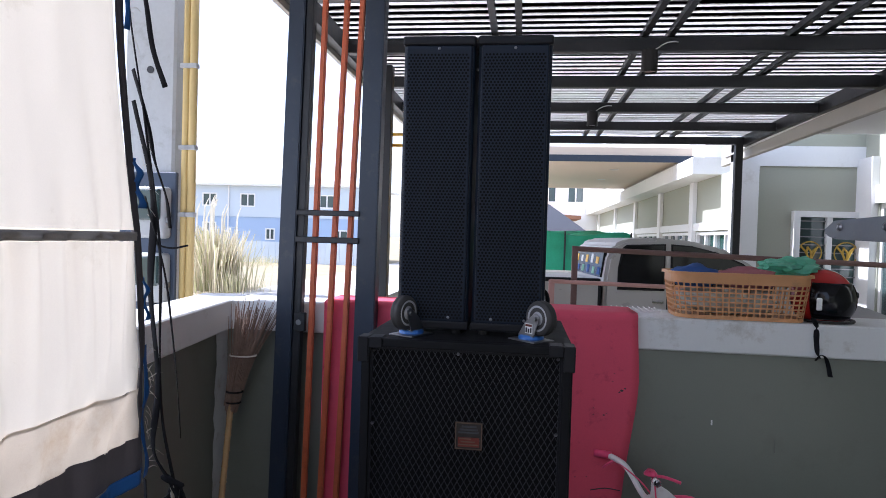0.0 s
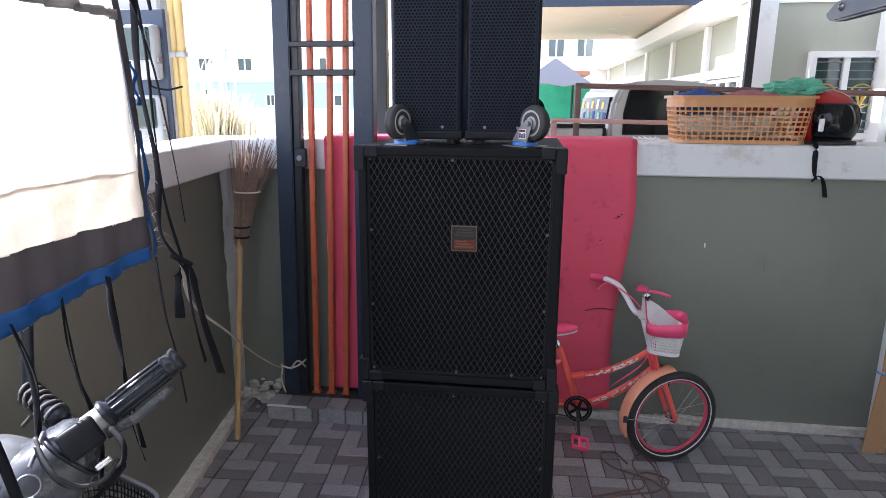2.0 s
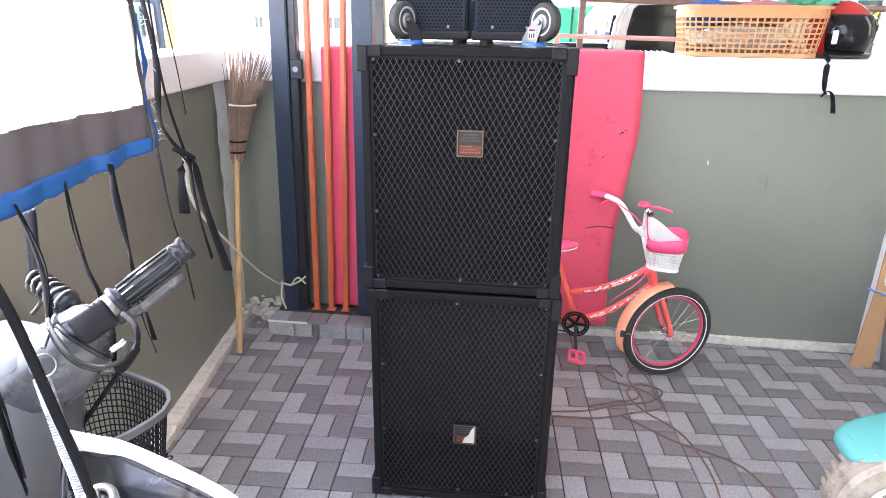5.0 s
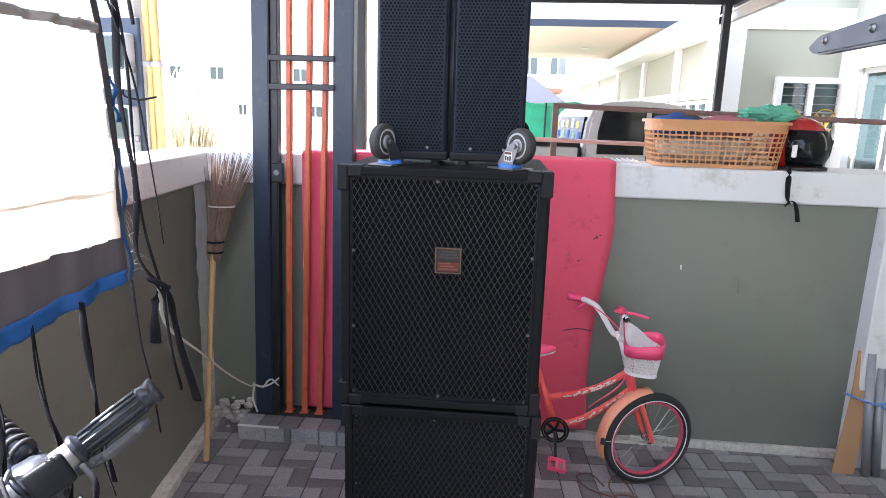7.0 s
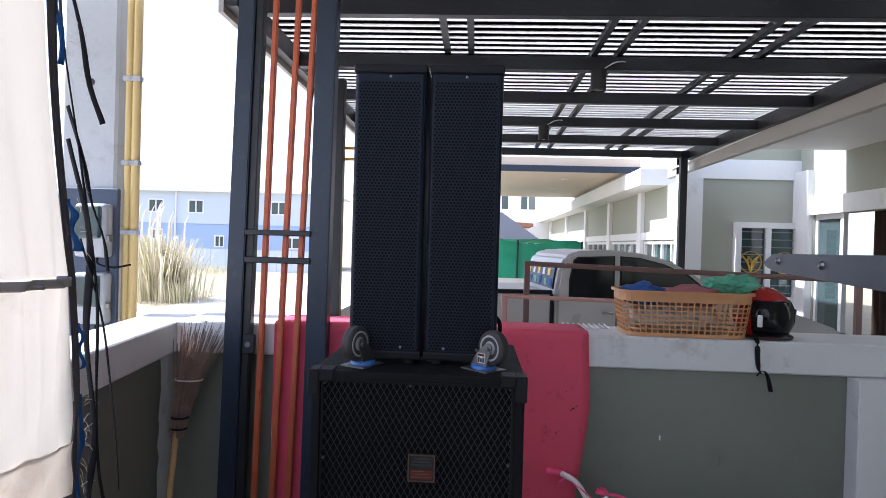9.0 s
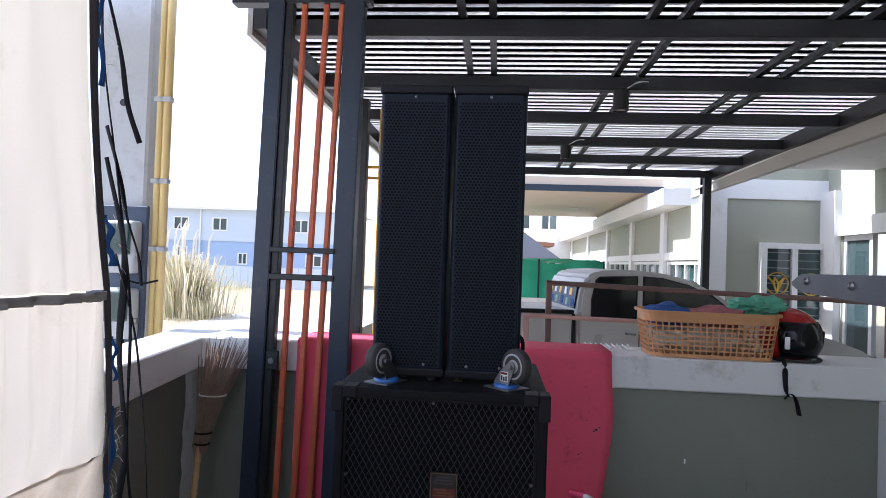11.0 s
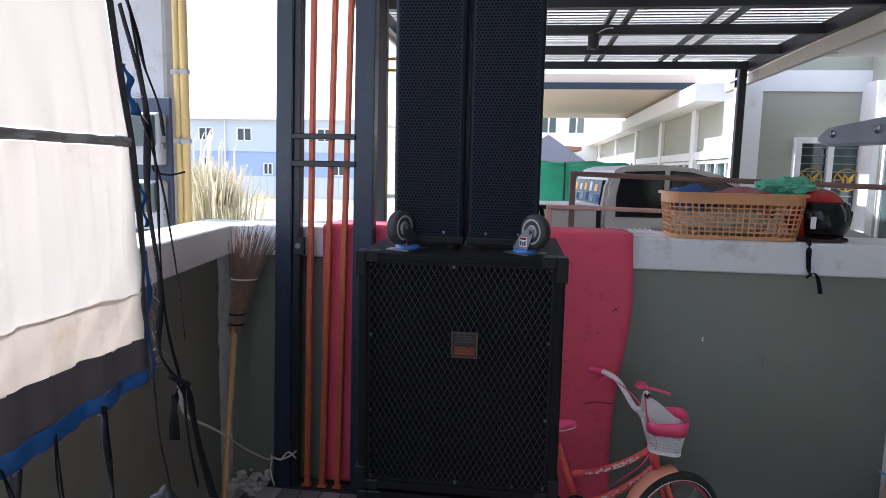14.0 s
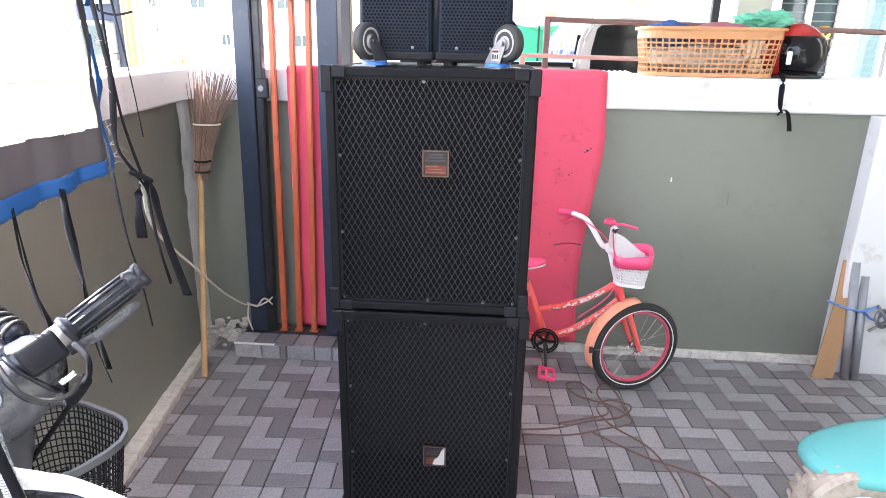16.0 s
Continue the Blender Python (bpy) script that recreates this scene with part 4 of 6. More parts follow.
# ---- broom ----
broom = thing("broom", (0, 0, 0), 0, "twig yard broom with a bamboo handle, upside down in the corner", "broom")
h0, h1 = Vector((-0.958, 2.315, 0.005)), Vector((-1.003, 2.56, 0.82))
bm = bmesh.new()
N = 14
for k in range(N):
    a, b = h0.lerp(h1, k / N), h0.lerp(h1, (k + 1) / N)
    add_rod(bm, a, b, 0.0125, 0.0118, 10)
    add_rod(bm, b - (b - a) * 0.04, b + (b - a) * 0.04, 0.0142, n=10)
part("handle", bm, "bamboo", broom, "jointed yellow bamboo cane", smooth=False)
bm = bmesh.new()
rng = random.Random(5)
neck = Vector((-1.003, 2.56, 0.80))
for k in range(120):
    a = rng.uniform(-1, 1)
    b = rng.uniform(-1, 1)
    L = rng.uniform(0.36, 0.46)
    p0 = neck + Vector((a * 0.022, b * 0.016, rng.uniform(-0.02, 0.02)))
    p1 = neck + Vector((0.03 + a * 0.045, 0.03 + b * 0.03, 0.2))
    p2 = neck + Vector((0.075 + a * 0.1 + rng.uniform(-0.012, 0.012), 0.06 + b * 0.045, L + rng.uniform(-0.02, 0.02)))
    add_tube(bm, [p0, p1, p2], 0.0027, 4, 0.45, smooth_steps=3)
tagged(part("bristle", bm, "twig", broom, "fanned brown twigs"), "", kind="stuff")
for z, r in ((0.03, 0.03), (0.075, 0.033)):
    part("binding", torus(r, 0.004, Matrix.Translation(neck + Vector((0.004 + z * 0.1, 0.005, z))) @ Matrix.Diagonal((1, 0.8, 1, 1)), 20, 6), "strap", broom)
part("twine", torus(0.056, 0.0035, Matrix.Translation(neck + Vector((0.034, 0.03, 0.225))) @ Matrix.Diagonal((1, 0.7, 1, 1)), 24, 6), "twine", broom, "pale string tie")

rope = thing("rope", (0, 0, 0), 0, "thin white rope tied round the gate post", "rope")
part("line", tube([(-0.360, 1.015, 1.133), (-0.482, 1.250, 0.978), (-0.670, 1.750, 0.718), (-0.797, 2.220, 0.434), (-0.836, 2.500, 0.263), (-0.87, 2.622, 0.222)], 0.0034, 6), "twine", rope, smooth=True)
part("knot", tube([(-0.875, 2.62, 0.215), (-0.83, 2.62, 0.205), (-0.785, 2.62, 0.225), (-0.755, 2.625, 0.25)], 0.0045, 6), "twine", rope, smooth=True)
part("tail", tube([(-0.868, 2.622, 0.215), (-0.872, 2.61, 0.15), (-0.85, 2.6, 0.09)], 0.004, 6), "twine", rope, smooth=True)
part("tail", tube([(-0.83, 2.62, 0.2), (-0.79, 2.615, 0.245), (-0.755, 2.62, 0.215)], 0.004, 6), "twine", rope, smooth=True)


# ---- baskets ----
def rounded(w, d, r, n):
    """Points round a rounded rectangle centred on the origin."""
    pts = []
    per = n // 4
    for q, (cx, cy) in enumerate(((w / 2 - r, d / 2 - r), (-w / 2 + r, d / 2 - r), (-w / 2 + r, -d / 2 + r), (w / 2 - r, -d / 2 + r))):
        for k in range(5):
            a = math.pi / 2 * (q + k / 4)
            pts.append((cx + r * math.cos(a), cy + r * math.sin(a)))
    out, total = [], 0
    seg = []
    for i in range(len(pts)):
        a, b = pts[i], pts[(i + 1) % len(pts)]
        L = math.hypot(b[0] - a[0], b[1] - a[1])
        seg.append((a, b, L))
        total += L
    for k in range(n):
        s = total * k / n
        for a, b, L in seg:
            if s <= L:
                t = s / L if L else 0
                out.append((a[0] + (b[0] - a[0]) * t, a[1] + (b[1] - a[1]) * t))
                break
            s -= L
    return out


def lattice_wall(w, d, r, h, taper, cols, rows, inset, thick, z0=0.0, solid_rows=()):
    """A tapered basket wall with real square holes."""
    bm = bmesh.new()
    base = rounded(w, d, r, cols)
    rings = []
    for j in range(rows + 1):
        k = taper + (1 - taper) * j / rows
        rings.append([bm.verts.new((x * k, y * k, z0 + h * j / rows)) for x, y in base])
    cut = []
    for j in range(rows):
        for i in range(cols):
            f = bm.faces.new((rings[j][i], rings[j][(i + 1) % cols], rings[j + 1][(i + 1) % cols], rings[j + 1][i]))
            if j not in solid_rows:
                cut.append(f)
    bm.normal_update()
    bmesh.ops.inset_individual(bm, faces=cut, thickness=inset, depth=0)
    bmesh.ops.delete(bm, geom=cut, context="FACES")
    bm.normal_update()
    bmesh.ops.solidify(bm, geom=bm.faces[:], thickness=thick)
    return bm


laundry = thing("laundry_basket", (1.08, YW + 0.122, CAPZ1 + 0.002), -1.5, "tan plastic laundry basket with clothes in it, on the white coping", "basket")
part("wall", lattice_wall(0.54, 0.28, 0.07, 0.135, 0.93, 60, 7, 0.0042, 0.003, 0.012), "tan_plastic", laundry, "square-holed tan plastic side")
base = rounded(0.54 * 0.93, 0.28 * 0.93, 0.065, 48)
part("base", prism(base, 0.0, 0.012, "z"), "tan_plastic", laundry)
for k, (sc, z0, z1) in enumerate(((1.0, 0.147, 0.180), (1.045, 0.178, 0.190))):
    o = rounded(0.54 * sc, 0.28 * (sc + 0.01), 0.072, 64)
    i2 = rounded(0.54 * sc - 0.012, 0.28 * (sc + 0.01) - 0.012, 0.068, 64)
    bm = bmesh.new()
    rows4 = [[bm.verts.new((*p, z)) for p in q] for q, z in ((o, z0), (o, z1), (i2, z1), (i2, z0))]
    for a in range(4):
        A, B = rows4[a], rows4[(a + 1) % 4]
        for j in range(64):
            bm.faces.new((A[j], A[(j + 1) % 64], B[(j + 1) % 64], B[j]))
    part("rim", bm, "tan_plastic", laundry)
for nm, mt, c, s, lab in (("folded_cloth", "cloth_blue", (-0.15, 0.02, 0.165), (0.10, 0.10, 0.05), "crumpled blue clothing in the tan basket"),
                          ("folded_cloth", "cloth_pink", (0.05, 0.0, 0.165), (0.13, 0.10, 0.045), "crumpled dusty pink clothing in the tan basket"),
                          ("folded_cloth", "plaster", (-0.02, 0.01, 0.07), (0.2, 0.11, 0.06), "pale laundry low in the tan basket")):
    bm = bmesh.new()
    bmesh.ops.create_icosphere(bm, subdivisions=4, radius=1.0)
    for v in bm.verts:
        n3 = 0.22 * noise.noise(v.co * 2.2 + Vector((c[0] * 30, 0, 0))) + 0.1 * noise.noise(v.co * 5)
        v.co = Vector((v.co.x * s[0], v.co.y * s[1], v.co.z * s[2])) * (1 + n3)
    ob = finish(nm, bm, mt, None, True)
    ob.matrix_basis = laundry.matrix_basis @ Matrix.Translation(c)
    tagged(ob, lab, "clothing", "laundry")
bm = bmesh.new()
bmesh.ops.create_icosphere(bm, subdivisions=4, radius=1.0)
for v in bm.verts:
    n3 = 0.35 * noise.noise(v.co * 1.7) + 0.22 * noise.noise(v.co * 4.3) + 0.1 * noise.noise(v.co * 9)
    v.co = Vector((v.co.x * 0.115, v.co.y * 0.08, v.co.z * 0.045)) * (1 + n3)
bag = finish("plastic_bag", bm, "green_bag", None, False)
bag.matrix_basis = laundry.matrix_basis @ Matrix.Translation((0.235, 0.03, 0.215))
tagged(bag, "crumpled pale green plastic bag on the basket rim", "bag")

# ---- helmet ----
helmet = thing("helmet", (1.432, YW + 0.125, CAPZ1), -12, "red and black open-face motorcycle helmet on the coping", "helmet")
def dome(cx, sx, sy, sz, z0, keep, sub=4):
    bm = bmesh.new()
    bmesh.ops.create_icosphere(bm, subdivisions=sub, radius=1.0)
    for v in bm.verts:
        v.co = Vector((v.co.x * sx + cx, v.co.y * sy, v.co.z * sz + z0))
    bmesh.ops.delete(bm, geom=[f for f in bm.faces if not keep(f.calc_center_median())], context="FACES")
    bm.normal_update()
    bmesh.ops.solidify(bm, geom=bm.faces[:], thickness=0.006)
    return bm
def patch(cx, sx, sy, sz, z0, a0, a1, e0, e1, thick):
    def fn(u, v):
        a, el = math.radians(a0 + (a1 - a0) * u), math.radians(e0 + (e1 - e0) * v)
        return Vector((cx + sx * math.cos(el) * math.cos(a), sy * math.cos(el) * math.sin(a), z0 + sz * math.sin(el)))
    return sheet_grid(fn, 36, 16, thick)
part("shell", patch(0, 0.118, 0.135, 0.122, 0.095, 0, 360, -48, 89.5, 0.004), "helmet_red", helmet, "glossy red shell", smooth=True)
part("visor", patch(0.006, 0.119, 0.141, 0.124, 0.094, -128, 8, -40, 34, 0.003), "helmet_black", helmet, "dark smoked visor", smooth=True)
part("visor_pivot", lathe([(0, 0.006), (0.012, 0.005), (0.014, 0)], 16, Matrix.Translation((0.118, -0.03, 0.115)) @ pose(0, 0, 0, 0, 90, 0)), "ink", helmet)
part("lining", dome(0, 0.105, 0.12, 0.11, 0.092, lambda c: c.z > 0.002), "strap", helmet)
part("rim_trim", torus(0.118, 0.006, Matrix.Translation((0, 0, 0.008)) @ Matrix.Diagonal((0.98, 1.12, 1, 1)), 32, 6), "rubber", helmet)
# white slip on the visor is a painted highlight
part("reflector_and_glint", box((-0.048, -0.148, 0.055), (-0.028, -0.142, 0.105), bevel=0.003), "white_plastic", helmet)
part("chin_strap", tube([(-0.055, -0.13, 0.02), (-0.052, -0.175, -0.005), (-0.050, -0.178, -0.06), (-0.045, -0.178, -0.11), (-0.035, -0.18, -0.13)], 0.011, 8, None, 0.16), "strap", helmet, "hanging black webbing strap", smooth=True)
part("strap_end", tube([(-0.052, -0.182, -0.14), (-0.035, -0.184, -0.118), (-0.018, -0.184, -0.125), (-0.006, -0.182, -0.16), (0.002, -0.18, -0.2)], 0.011, 8, None, 0.16), "strap", helmet, smooth=True)

rack = thing("wire_rack", (0, 0, 0), 0, "small white wire rack lying on the coping", "rack")
for k in range(9):
    part("wire", tube([(0.60 + k * 0.024, YW + 0.16, CAPZ1 + 0.006), (0.60 + k * 0.024, YW + 0.30, CAPZ1 + 0.010)], 0.0022, 6), "white_metal", rack)
for k in range(4):
    part("cross_wire", tube([(0.59, YW + 0.17 + k * 0.04, CAPZ1 + 0.004), (0.80, YW + 0.17 + k * 0.04, CAPZ1 + 0.004)], 0.0022, 6), "white_metal", rack)

# ---- bicycle ----
def wheel(parent, c, R, turn, name):
    wheel_ob = thing(name)
    wheel_ob.parent = parent
    wheel_ob.matrix_basis = Matrix.Translation(c) @ pose(0, 0, 0, 90, 0, turn)
    part("tyre", torus(R - 0.019, 0.019, None, 56, 10, sy=1.0), "rubber", wheel_ob, "black tyre with a thin pale side line", smooth=True)
    bm = torus(R - 0.028, 0.0022, Matrix.Translation((0, 0, 0.0165)), 56, 5)
    add_torus(bm, R - 0.028, 0.0022, Matrix.Translation((0, 0, -0.0165)), 56, 5)
    part("side_line", bm, "white_plastic", wheel_ob)
    part("rim", torus(R - 0.041, 0.0062, None, 56, 8, sy=1.4), "bike_rim", wheel_ob, "pink rim", smooth=True)
    part("hub", lathe([(0, -0.03), (0.006, -0.03), (0.008, -0.022), (0.018, -0.02), (0.012, -0.012), (0.012, 0.012), (0.018, 0.02), (0.008, 0.022), (0.006, 0.03), (0, 0.03)], 14), "chrome", wheel_ob, smooth=True)
    for k in range(20):
        a = 2 * math.pi * k / 20
        b = a + (0.5 if k % 2 else -0.5)
        s = 0.016 if (k // 2) % 2 else -0.016
        part("spoke", rod((0.016 * math.cos(b), 0.016 * math.sin(b), s), ((R - 0.045) * math.cos(a), (R - 0.045) * math.sin(a), 0), 0.0008, n=5), "chrome", wheel_ob)
    return wheel_ob


bike = thing("bicycle", (0, 0, 0), 0, "coral pink child's bicycle with white basket, leaning by the wall", "bicycle")
R = 0.193
FW, RW = Vector((0.825, 2.42, R)), Vector((0.145, 2.52, R))
wheel(bike, FW, R, 19, "front_wheel")
wheel(bike, RW, R, -8, "rear_wheel")
ax = (FW - RW).normalized()
side = Vector((ax.y, -ax.x, 0)).normalized()
def B(s, up, out=0.0):
    """A place on the bicycle: s along its length from the rear hub, height, out towards the viewer."""
    return Vector((RW.x, RW.y, 0)) + Vector((ax.x, ax.y, 0)) * s + side * out + Vector((0, 0, up))
LEN = (FW - RW).length
HT0, HT1 = B(0.587, 0.475), B(0.613, 0.385)
BB = B(0.325, 0.19)
part("head_tube", rod(HT0, HT1, 0.0185, n=16), "bike_paint", bike, smooth=True)
part("top_tube", tube([HT0 + Vector((0, 0, -0.015)), B(0.50, 0.395), B(0.40, 0.345), B(0.29, 0.315)], 0.0125, 12), "bike_paint", bike, smooth=True)
part("down_tube", tube([HT1 + Vector((0, 0, 0.015)), B(0.54, 0.325), B(0.44, 0.245), BB + Vector((0.03, 0, 0.01))], 0.0145, 12), "bike_paint", bike, smooth=True)
for a, b, nm in ((0.15, 0.85, "down"), (0.2, 0.8, "top")):
    c = [HT1 + Vector((0, 0, 0.015)), B(0.54, 0.325), B(0.44, 0.245), BB + Vector((0.03, 0, 0.01))] if nm == "down" else [HT0 + Vector((0, 0, -0.015)), B(0.50, 0.395), B(0.40, 0.345), B(0.29, 0.315)]
    c = spline(c, 8)
    bm = bmesh.new()
    rng = random.Random(3)
    for k in range(int(len(c) * a), int(len(c) * b)):
        p = c[k] + side * 0.0125 + Vector((0, 0, 0.003))
        d = (c[k + 1] - c[k - 1]).normalized()
        for q in range(3):
            m = Matrix.Translation(p + d * rng.uniform(-0.012, 0.012) + Vector((0, 0, rng.uniform(-0.007, 0.007)))) @ d.to_track_quat("X", "Z").to_matrix().to_4x4()
            add_box(bm, (-rng.uniform(0.003, 0.009), -0.0015, -0.002), (rng.uniform(0.003, 0.009), 0.0015, 0.002), m)
    part("decal", bm, "paper", bike, "flaking white decal marks")
part("seat_tube", rod(BB, B(0.235, 0.43), 0.0145, n=14), "bike_paint", bike, smooth=True)
part("seat_post", rod(B(0.235, 0.42), B(0.222, 0.475), 0.011, n=12), "chrome", bike, smooth=True)
for o in (-0.022, 0.022):
    part("chain_stay", tube([BB + side * o * 0.6, RW + side * o], 0.008, 8), "bike_paint", bike)
    part("seat_stay", tube([B(0.25, 0.38, o * 0.6), RW + side * o], 0.007, 8), "bike_paint", bike)
bm = bmesh.new()
bmesh.ops.create_icosphere(bm, subdivisions=3, radius=1.0)
for v in bm.verts:
    k = (v.co.x + 1) / 2
    v.co = Vector((v.co.x * 0.11, v.co.y * (0.075 - 0.05 * k), v.co.z * 0.028 + 0.012 * abs(v.co.x)))
saddle = part("saddle", bm, "pink", bike, "magenta vinyl saddle with pale piping", smooth=True)
saddle.matrix_basis = Matrix.Translation(B(0.20, 0.495)) @ pose(0, 0, 0, 0, -10, math.degrees(math.atan2(ax.y, ax.x)))
part("piping", torus(0.09, 0.003, Matrix.Diagonal((1.15, 0.5, 1, 1)), 28, 5), "paper", saddle)
# fork, mudguard, stem and bars
sf = Vector((math.sin(radians(19)), -math.cos(radians(19)), 0))
for o in (-0.034, 0.034):
    part("fork_leg", tube([HT1 + sf * o * 0.5 + Vector((0, 0, -0.005)), HT1 + sf * o + Vector((0.018, 0, -0.04)), FW + sf * o], 0.0115, 10, 0.8), "bike_paint", bike, smooth=True)
part("fork_crown", rod(HT1 + Vector((0, 0, -0.002)), HT1 + Vector((0.006, 0, -0.02)), 0.022, n=16), "bike_paint", bike)
part("headset", rod(HT0, HT0 + (HT0 - HT1).normalized() * 0.012, 0.021, n=16), "chrome", bike)
axf, sidef = Vector((math.cos(radians(19)), math.sin(radians(19)), 0)), Vector((math.sin(radians(19)), -math.cos(radians(19)), 0))
def guard_fn(u, v):
    a = math.radians(94 + 102 * u)
    w = (v - 0.5) * 0.062
    rr = R + 0.022 - 6.0 * w * w
    return FW + axf * (rr * math.cos(a)) + Vector((0, 0, rr * math.sin(a))) + sidef * w
part("mudguard", sheet_grid(guard_fn, 26, 6, 0.002), "bike_pale", bike, "peach plastic mudguard", smooth=True)
part("mudguard_stay", tube([FW + sidef * 0.03, FW - axf * 0.2 + sidef * 0.03 + Vector((0, 0, 0.022))], 0.0018, 6), "chrome", bike)
part("reflector_and_glint", box((-0.008, -0.004, -0.014), (0.008, 0.004, 0.014), Matrix.Translation(FW - axf * 0.212 + sidef * 0.026 + Vector((0, 0, 0.022))), bevel=0.002), "ink", bike)
bm = bmesh.new()
for o in (-0.02, 0.02):
    add_tube(bm, [HT1 + Vector((0.03, 0, -0.02)) + side * o, HT1 + Vector((0.05, 0, -0.035)) + side * o * 1.3, HT1 + Vector((0.05, 0, -0.07)) + side * o], 0.004, 6)
part("brake_caliper", bm, "rubber", bike)
part("stem", rod(HT0, B(0.55, 0.60), 0.0125, n=14), "white_metal", bike, smooth=True)
part("bar_clamp", box((-0.018, -0.02, -0.016), (0.018, 0.02, 0.016), Matrix.Translation(B(0.55, 0.605)), bevel=0.005), "white_metal", bike)
far_grip, near_grip = Vector((0.560, 2.685, 0.680)), Vector((0.678, 2.345, 0.708))
mid = B(0.55, 0.612)
bars = part("handlebar", tube([far_grip + Vector((-0.02, 0.02, 0.002)), far_grip, far_grip.lerp(mid, 0.35) + Vector((0.012, -0.0, 0.012)), far_grip.lerp(mid, 0.75) + Vector((0.01, 0, -0.03)), mid, mid.lerp(near_grip, 0.3) + Vector((0, 0, -0.002)), mid.lerp(near_grip, 0.62) + Vector((0.0, 0, 0.03)), near_grip], 0.0115, 10), "white_metal", bike, "white enamelled high-rise handlebar", smooth=True)
part("grip", rod(far_grip + Vector((-0.055, 0.012, 0.002)), far_grip + Vector((0.012, -0.004, 0.0)), 0.0145, n=14), "pink", bars, "pink rubber grip", smooth=True)
part("grip", rod(near_grip + Vector((0.0, 0.03, 0.0)), near_grip + Vector((0.006, -0.005, -0.004)), 0.013, n=14), "chrome", bars, "bare chromed bar end", smooth=True)
part("bar_bore", rod(near_grip + Vector((0.0058, -0.0045, -0.0038)), near_grip + Vector((0.0068, -0.0065, -0.0046)), 0.0095, n=14), "ink", bars)
part("bell", lathe([(0, 0.02), (0.014, 0.017), (0.023, 0.006), (0.024, 0), (0, 0)], 18, Matrix.Translation(near_grip + Vector((-0.012, 0.035, 0.014)))), "pink", bars, "pink bell", smooth=True)
part("brake_lever", tube([near_grip + Vector((0.01, 0.03, 0.012)), near_grip + Vector((0.04, 0.02, 0.012)), near_grip + Vector((0.085, 0.0, 0.004))], 0.0055, 8), "pink", bars, smooth=True)
part("brake_lever", tube([far_grip + Vector((0.02, -0.03, -0.01)), far_grip + Vector((-0.01, -0.03, -0.03)), far_grip + Vector((-0.02, -0.02, -0.045))], 0.005, 8), "pink", bars, smooth=True)
part("brake_cable", tube([near_grip + Vector((0.0, 0.03, 0.0)), B(0.565, 0.60, 0.06), B(0.60, 0.52, 0.05), B(0.60, 0.42, 0.035), HT1 + Vector((0.04, -0.02, -0.03))], 0.0028, 6), "pink", bike, smooth=True)
part("brake_cable", tube([far_grip + Vector((0.01, -0.02, 0)), B(0.52, 0.64, -0.05), B(0.58, 0.55, -0.01), B(0.57, 0.43, 0.03), B(0.45, 0.30, 0.02)], 0.0028, 6), "pink", bike, smooth=True)
bb_m = Matrix.Translation(BB + side * 0.035) @ pose(0, 0, 0, 90, 0, math.degrees(math.atan2(ax.y, ax.x)))
bm = torus(0.043, 0.005, bb_m, 32, 6, sy=0.5)
for k in range(5):
    a = k * 2 * math.pi / 5
    add_box(bm, (0.0, -0.006, -0.002), (0.042, 0.006, 0.002), bb_m @ Matrix.Rotation(a, 4, "Z"))
part("chainring", bm, "black_plastic", bike, "black chainring")
part("chain_guard", torus(0.053, 0.004, bb_m, 36, 6, sy=0.4), "black_plastic", bike)
part("crank", tube([BB + side * 0.05, BB + side * 0.055 + Vector((0.012, 0, -0.11))], 0.0065, 8), "ink", bike)
pm = Matrix.Translation(BB + side * 0.085 + Vector((0.018, 0, -0.125))) @ pose(0, 0, 0, 18, 12, 0)
bm = bmesh.new()
for lo, hi in (((-0.035, -0.03, -0.01), (0.035, -0.022, 0.01)), ((-0.035, 0.022, -0.01), (0.035, 0.03, 0.01)), ((-0.035, -0.022, -0.01), (-0.027, 0.022, 0.01)), ((0.027, -0.022, -0.01), (0.035, 0.022, 0.01)), ((-0.006, -0.022, -0.006), (0.006, 0.022, 0.006))):
    add_box(bm, lo, hi, pm, bevel=0.002)
part("pedal", bm, "pink", bike, "pink plastic pedal")
part("chain", tube([BB + side * 0.035 + Vector((0, 0, -0.043)), RW + side * 0.035 + Vector((0, 0, -0.02))], 0.003, 6), "ink", bike)
bk = thing("front_basket")
bk.parent = bike
bk.matrix_basis = Matrix.Translation(B(0.632, 0.474)) @ pose(0, 0, 0, 0, 3, math.degrees(math.atan2(ax.y, ax.x))) @ Matrix.Diagonal((0.9, 0.9, 0.9, 1))
part("body", lattice_wall(0.15, 0.19, 0.045, 0.105, 0.86, 56, 8, 0.0026, 0.0025, 0.0, (0, 7)), "white_plastic", bk, "white perforated plastic basket", smooth=False)
part("floor", prism(rounded(0.155 * 0.86, 0.2 * 0.86, 0.04, 32), 0.0, 0.004, "z"), "white_plastic", bk)
o, i2 = rounded(0.162, 0.202, 0.05, 48), rounded(0.15, 0.19, 0.045, 48)
bm = bmesh.new()
rows4 = [[bm.verts.new((p[0], p[1], z + 0.012 * math.sin(p[0] * 18) * f)) for p in q] for q, z, f in ((o, 0.088, 0.4), (o, 0.142, 1), (i2, 0.142, 1), (i2, 0.088, 0.4))]
for a in range(4):
    A, Bq = rows4[a], rows4[(a + 1) % 4]
    for j in range(48):
        bm.faces.new((A[j], A[(j + 1) % 48], Bq[(j + 1) % 48], Bq[j]))
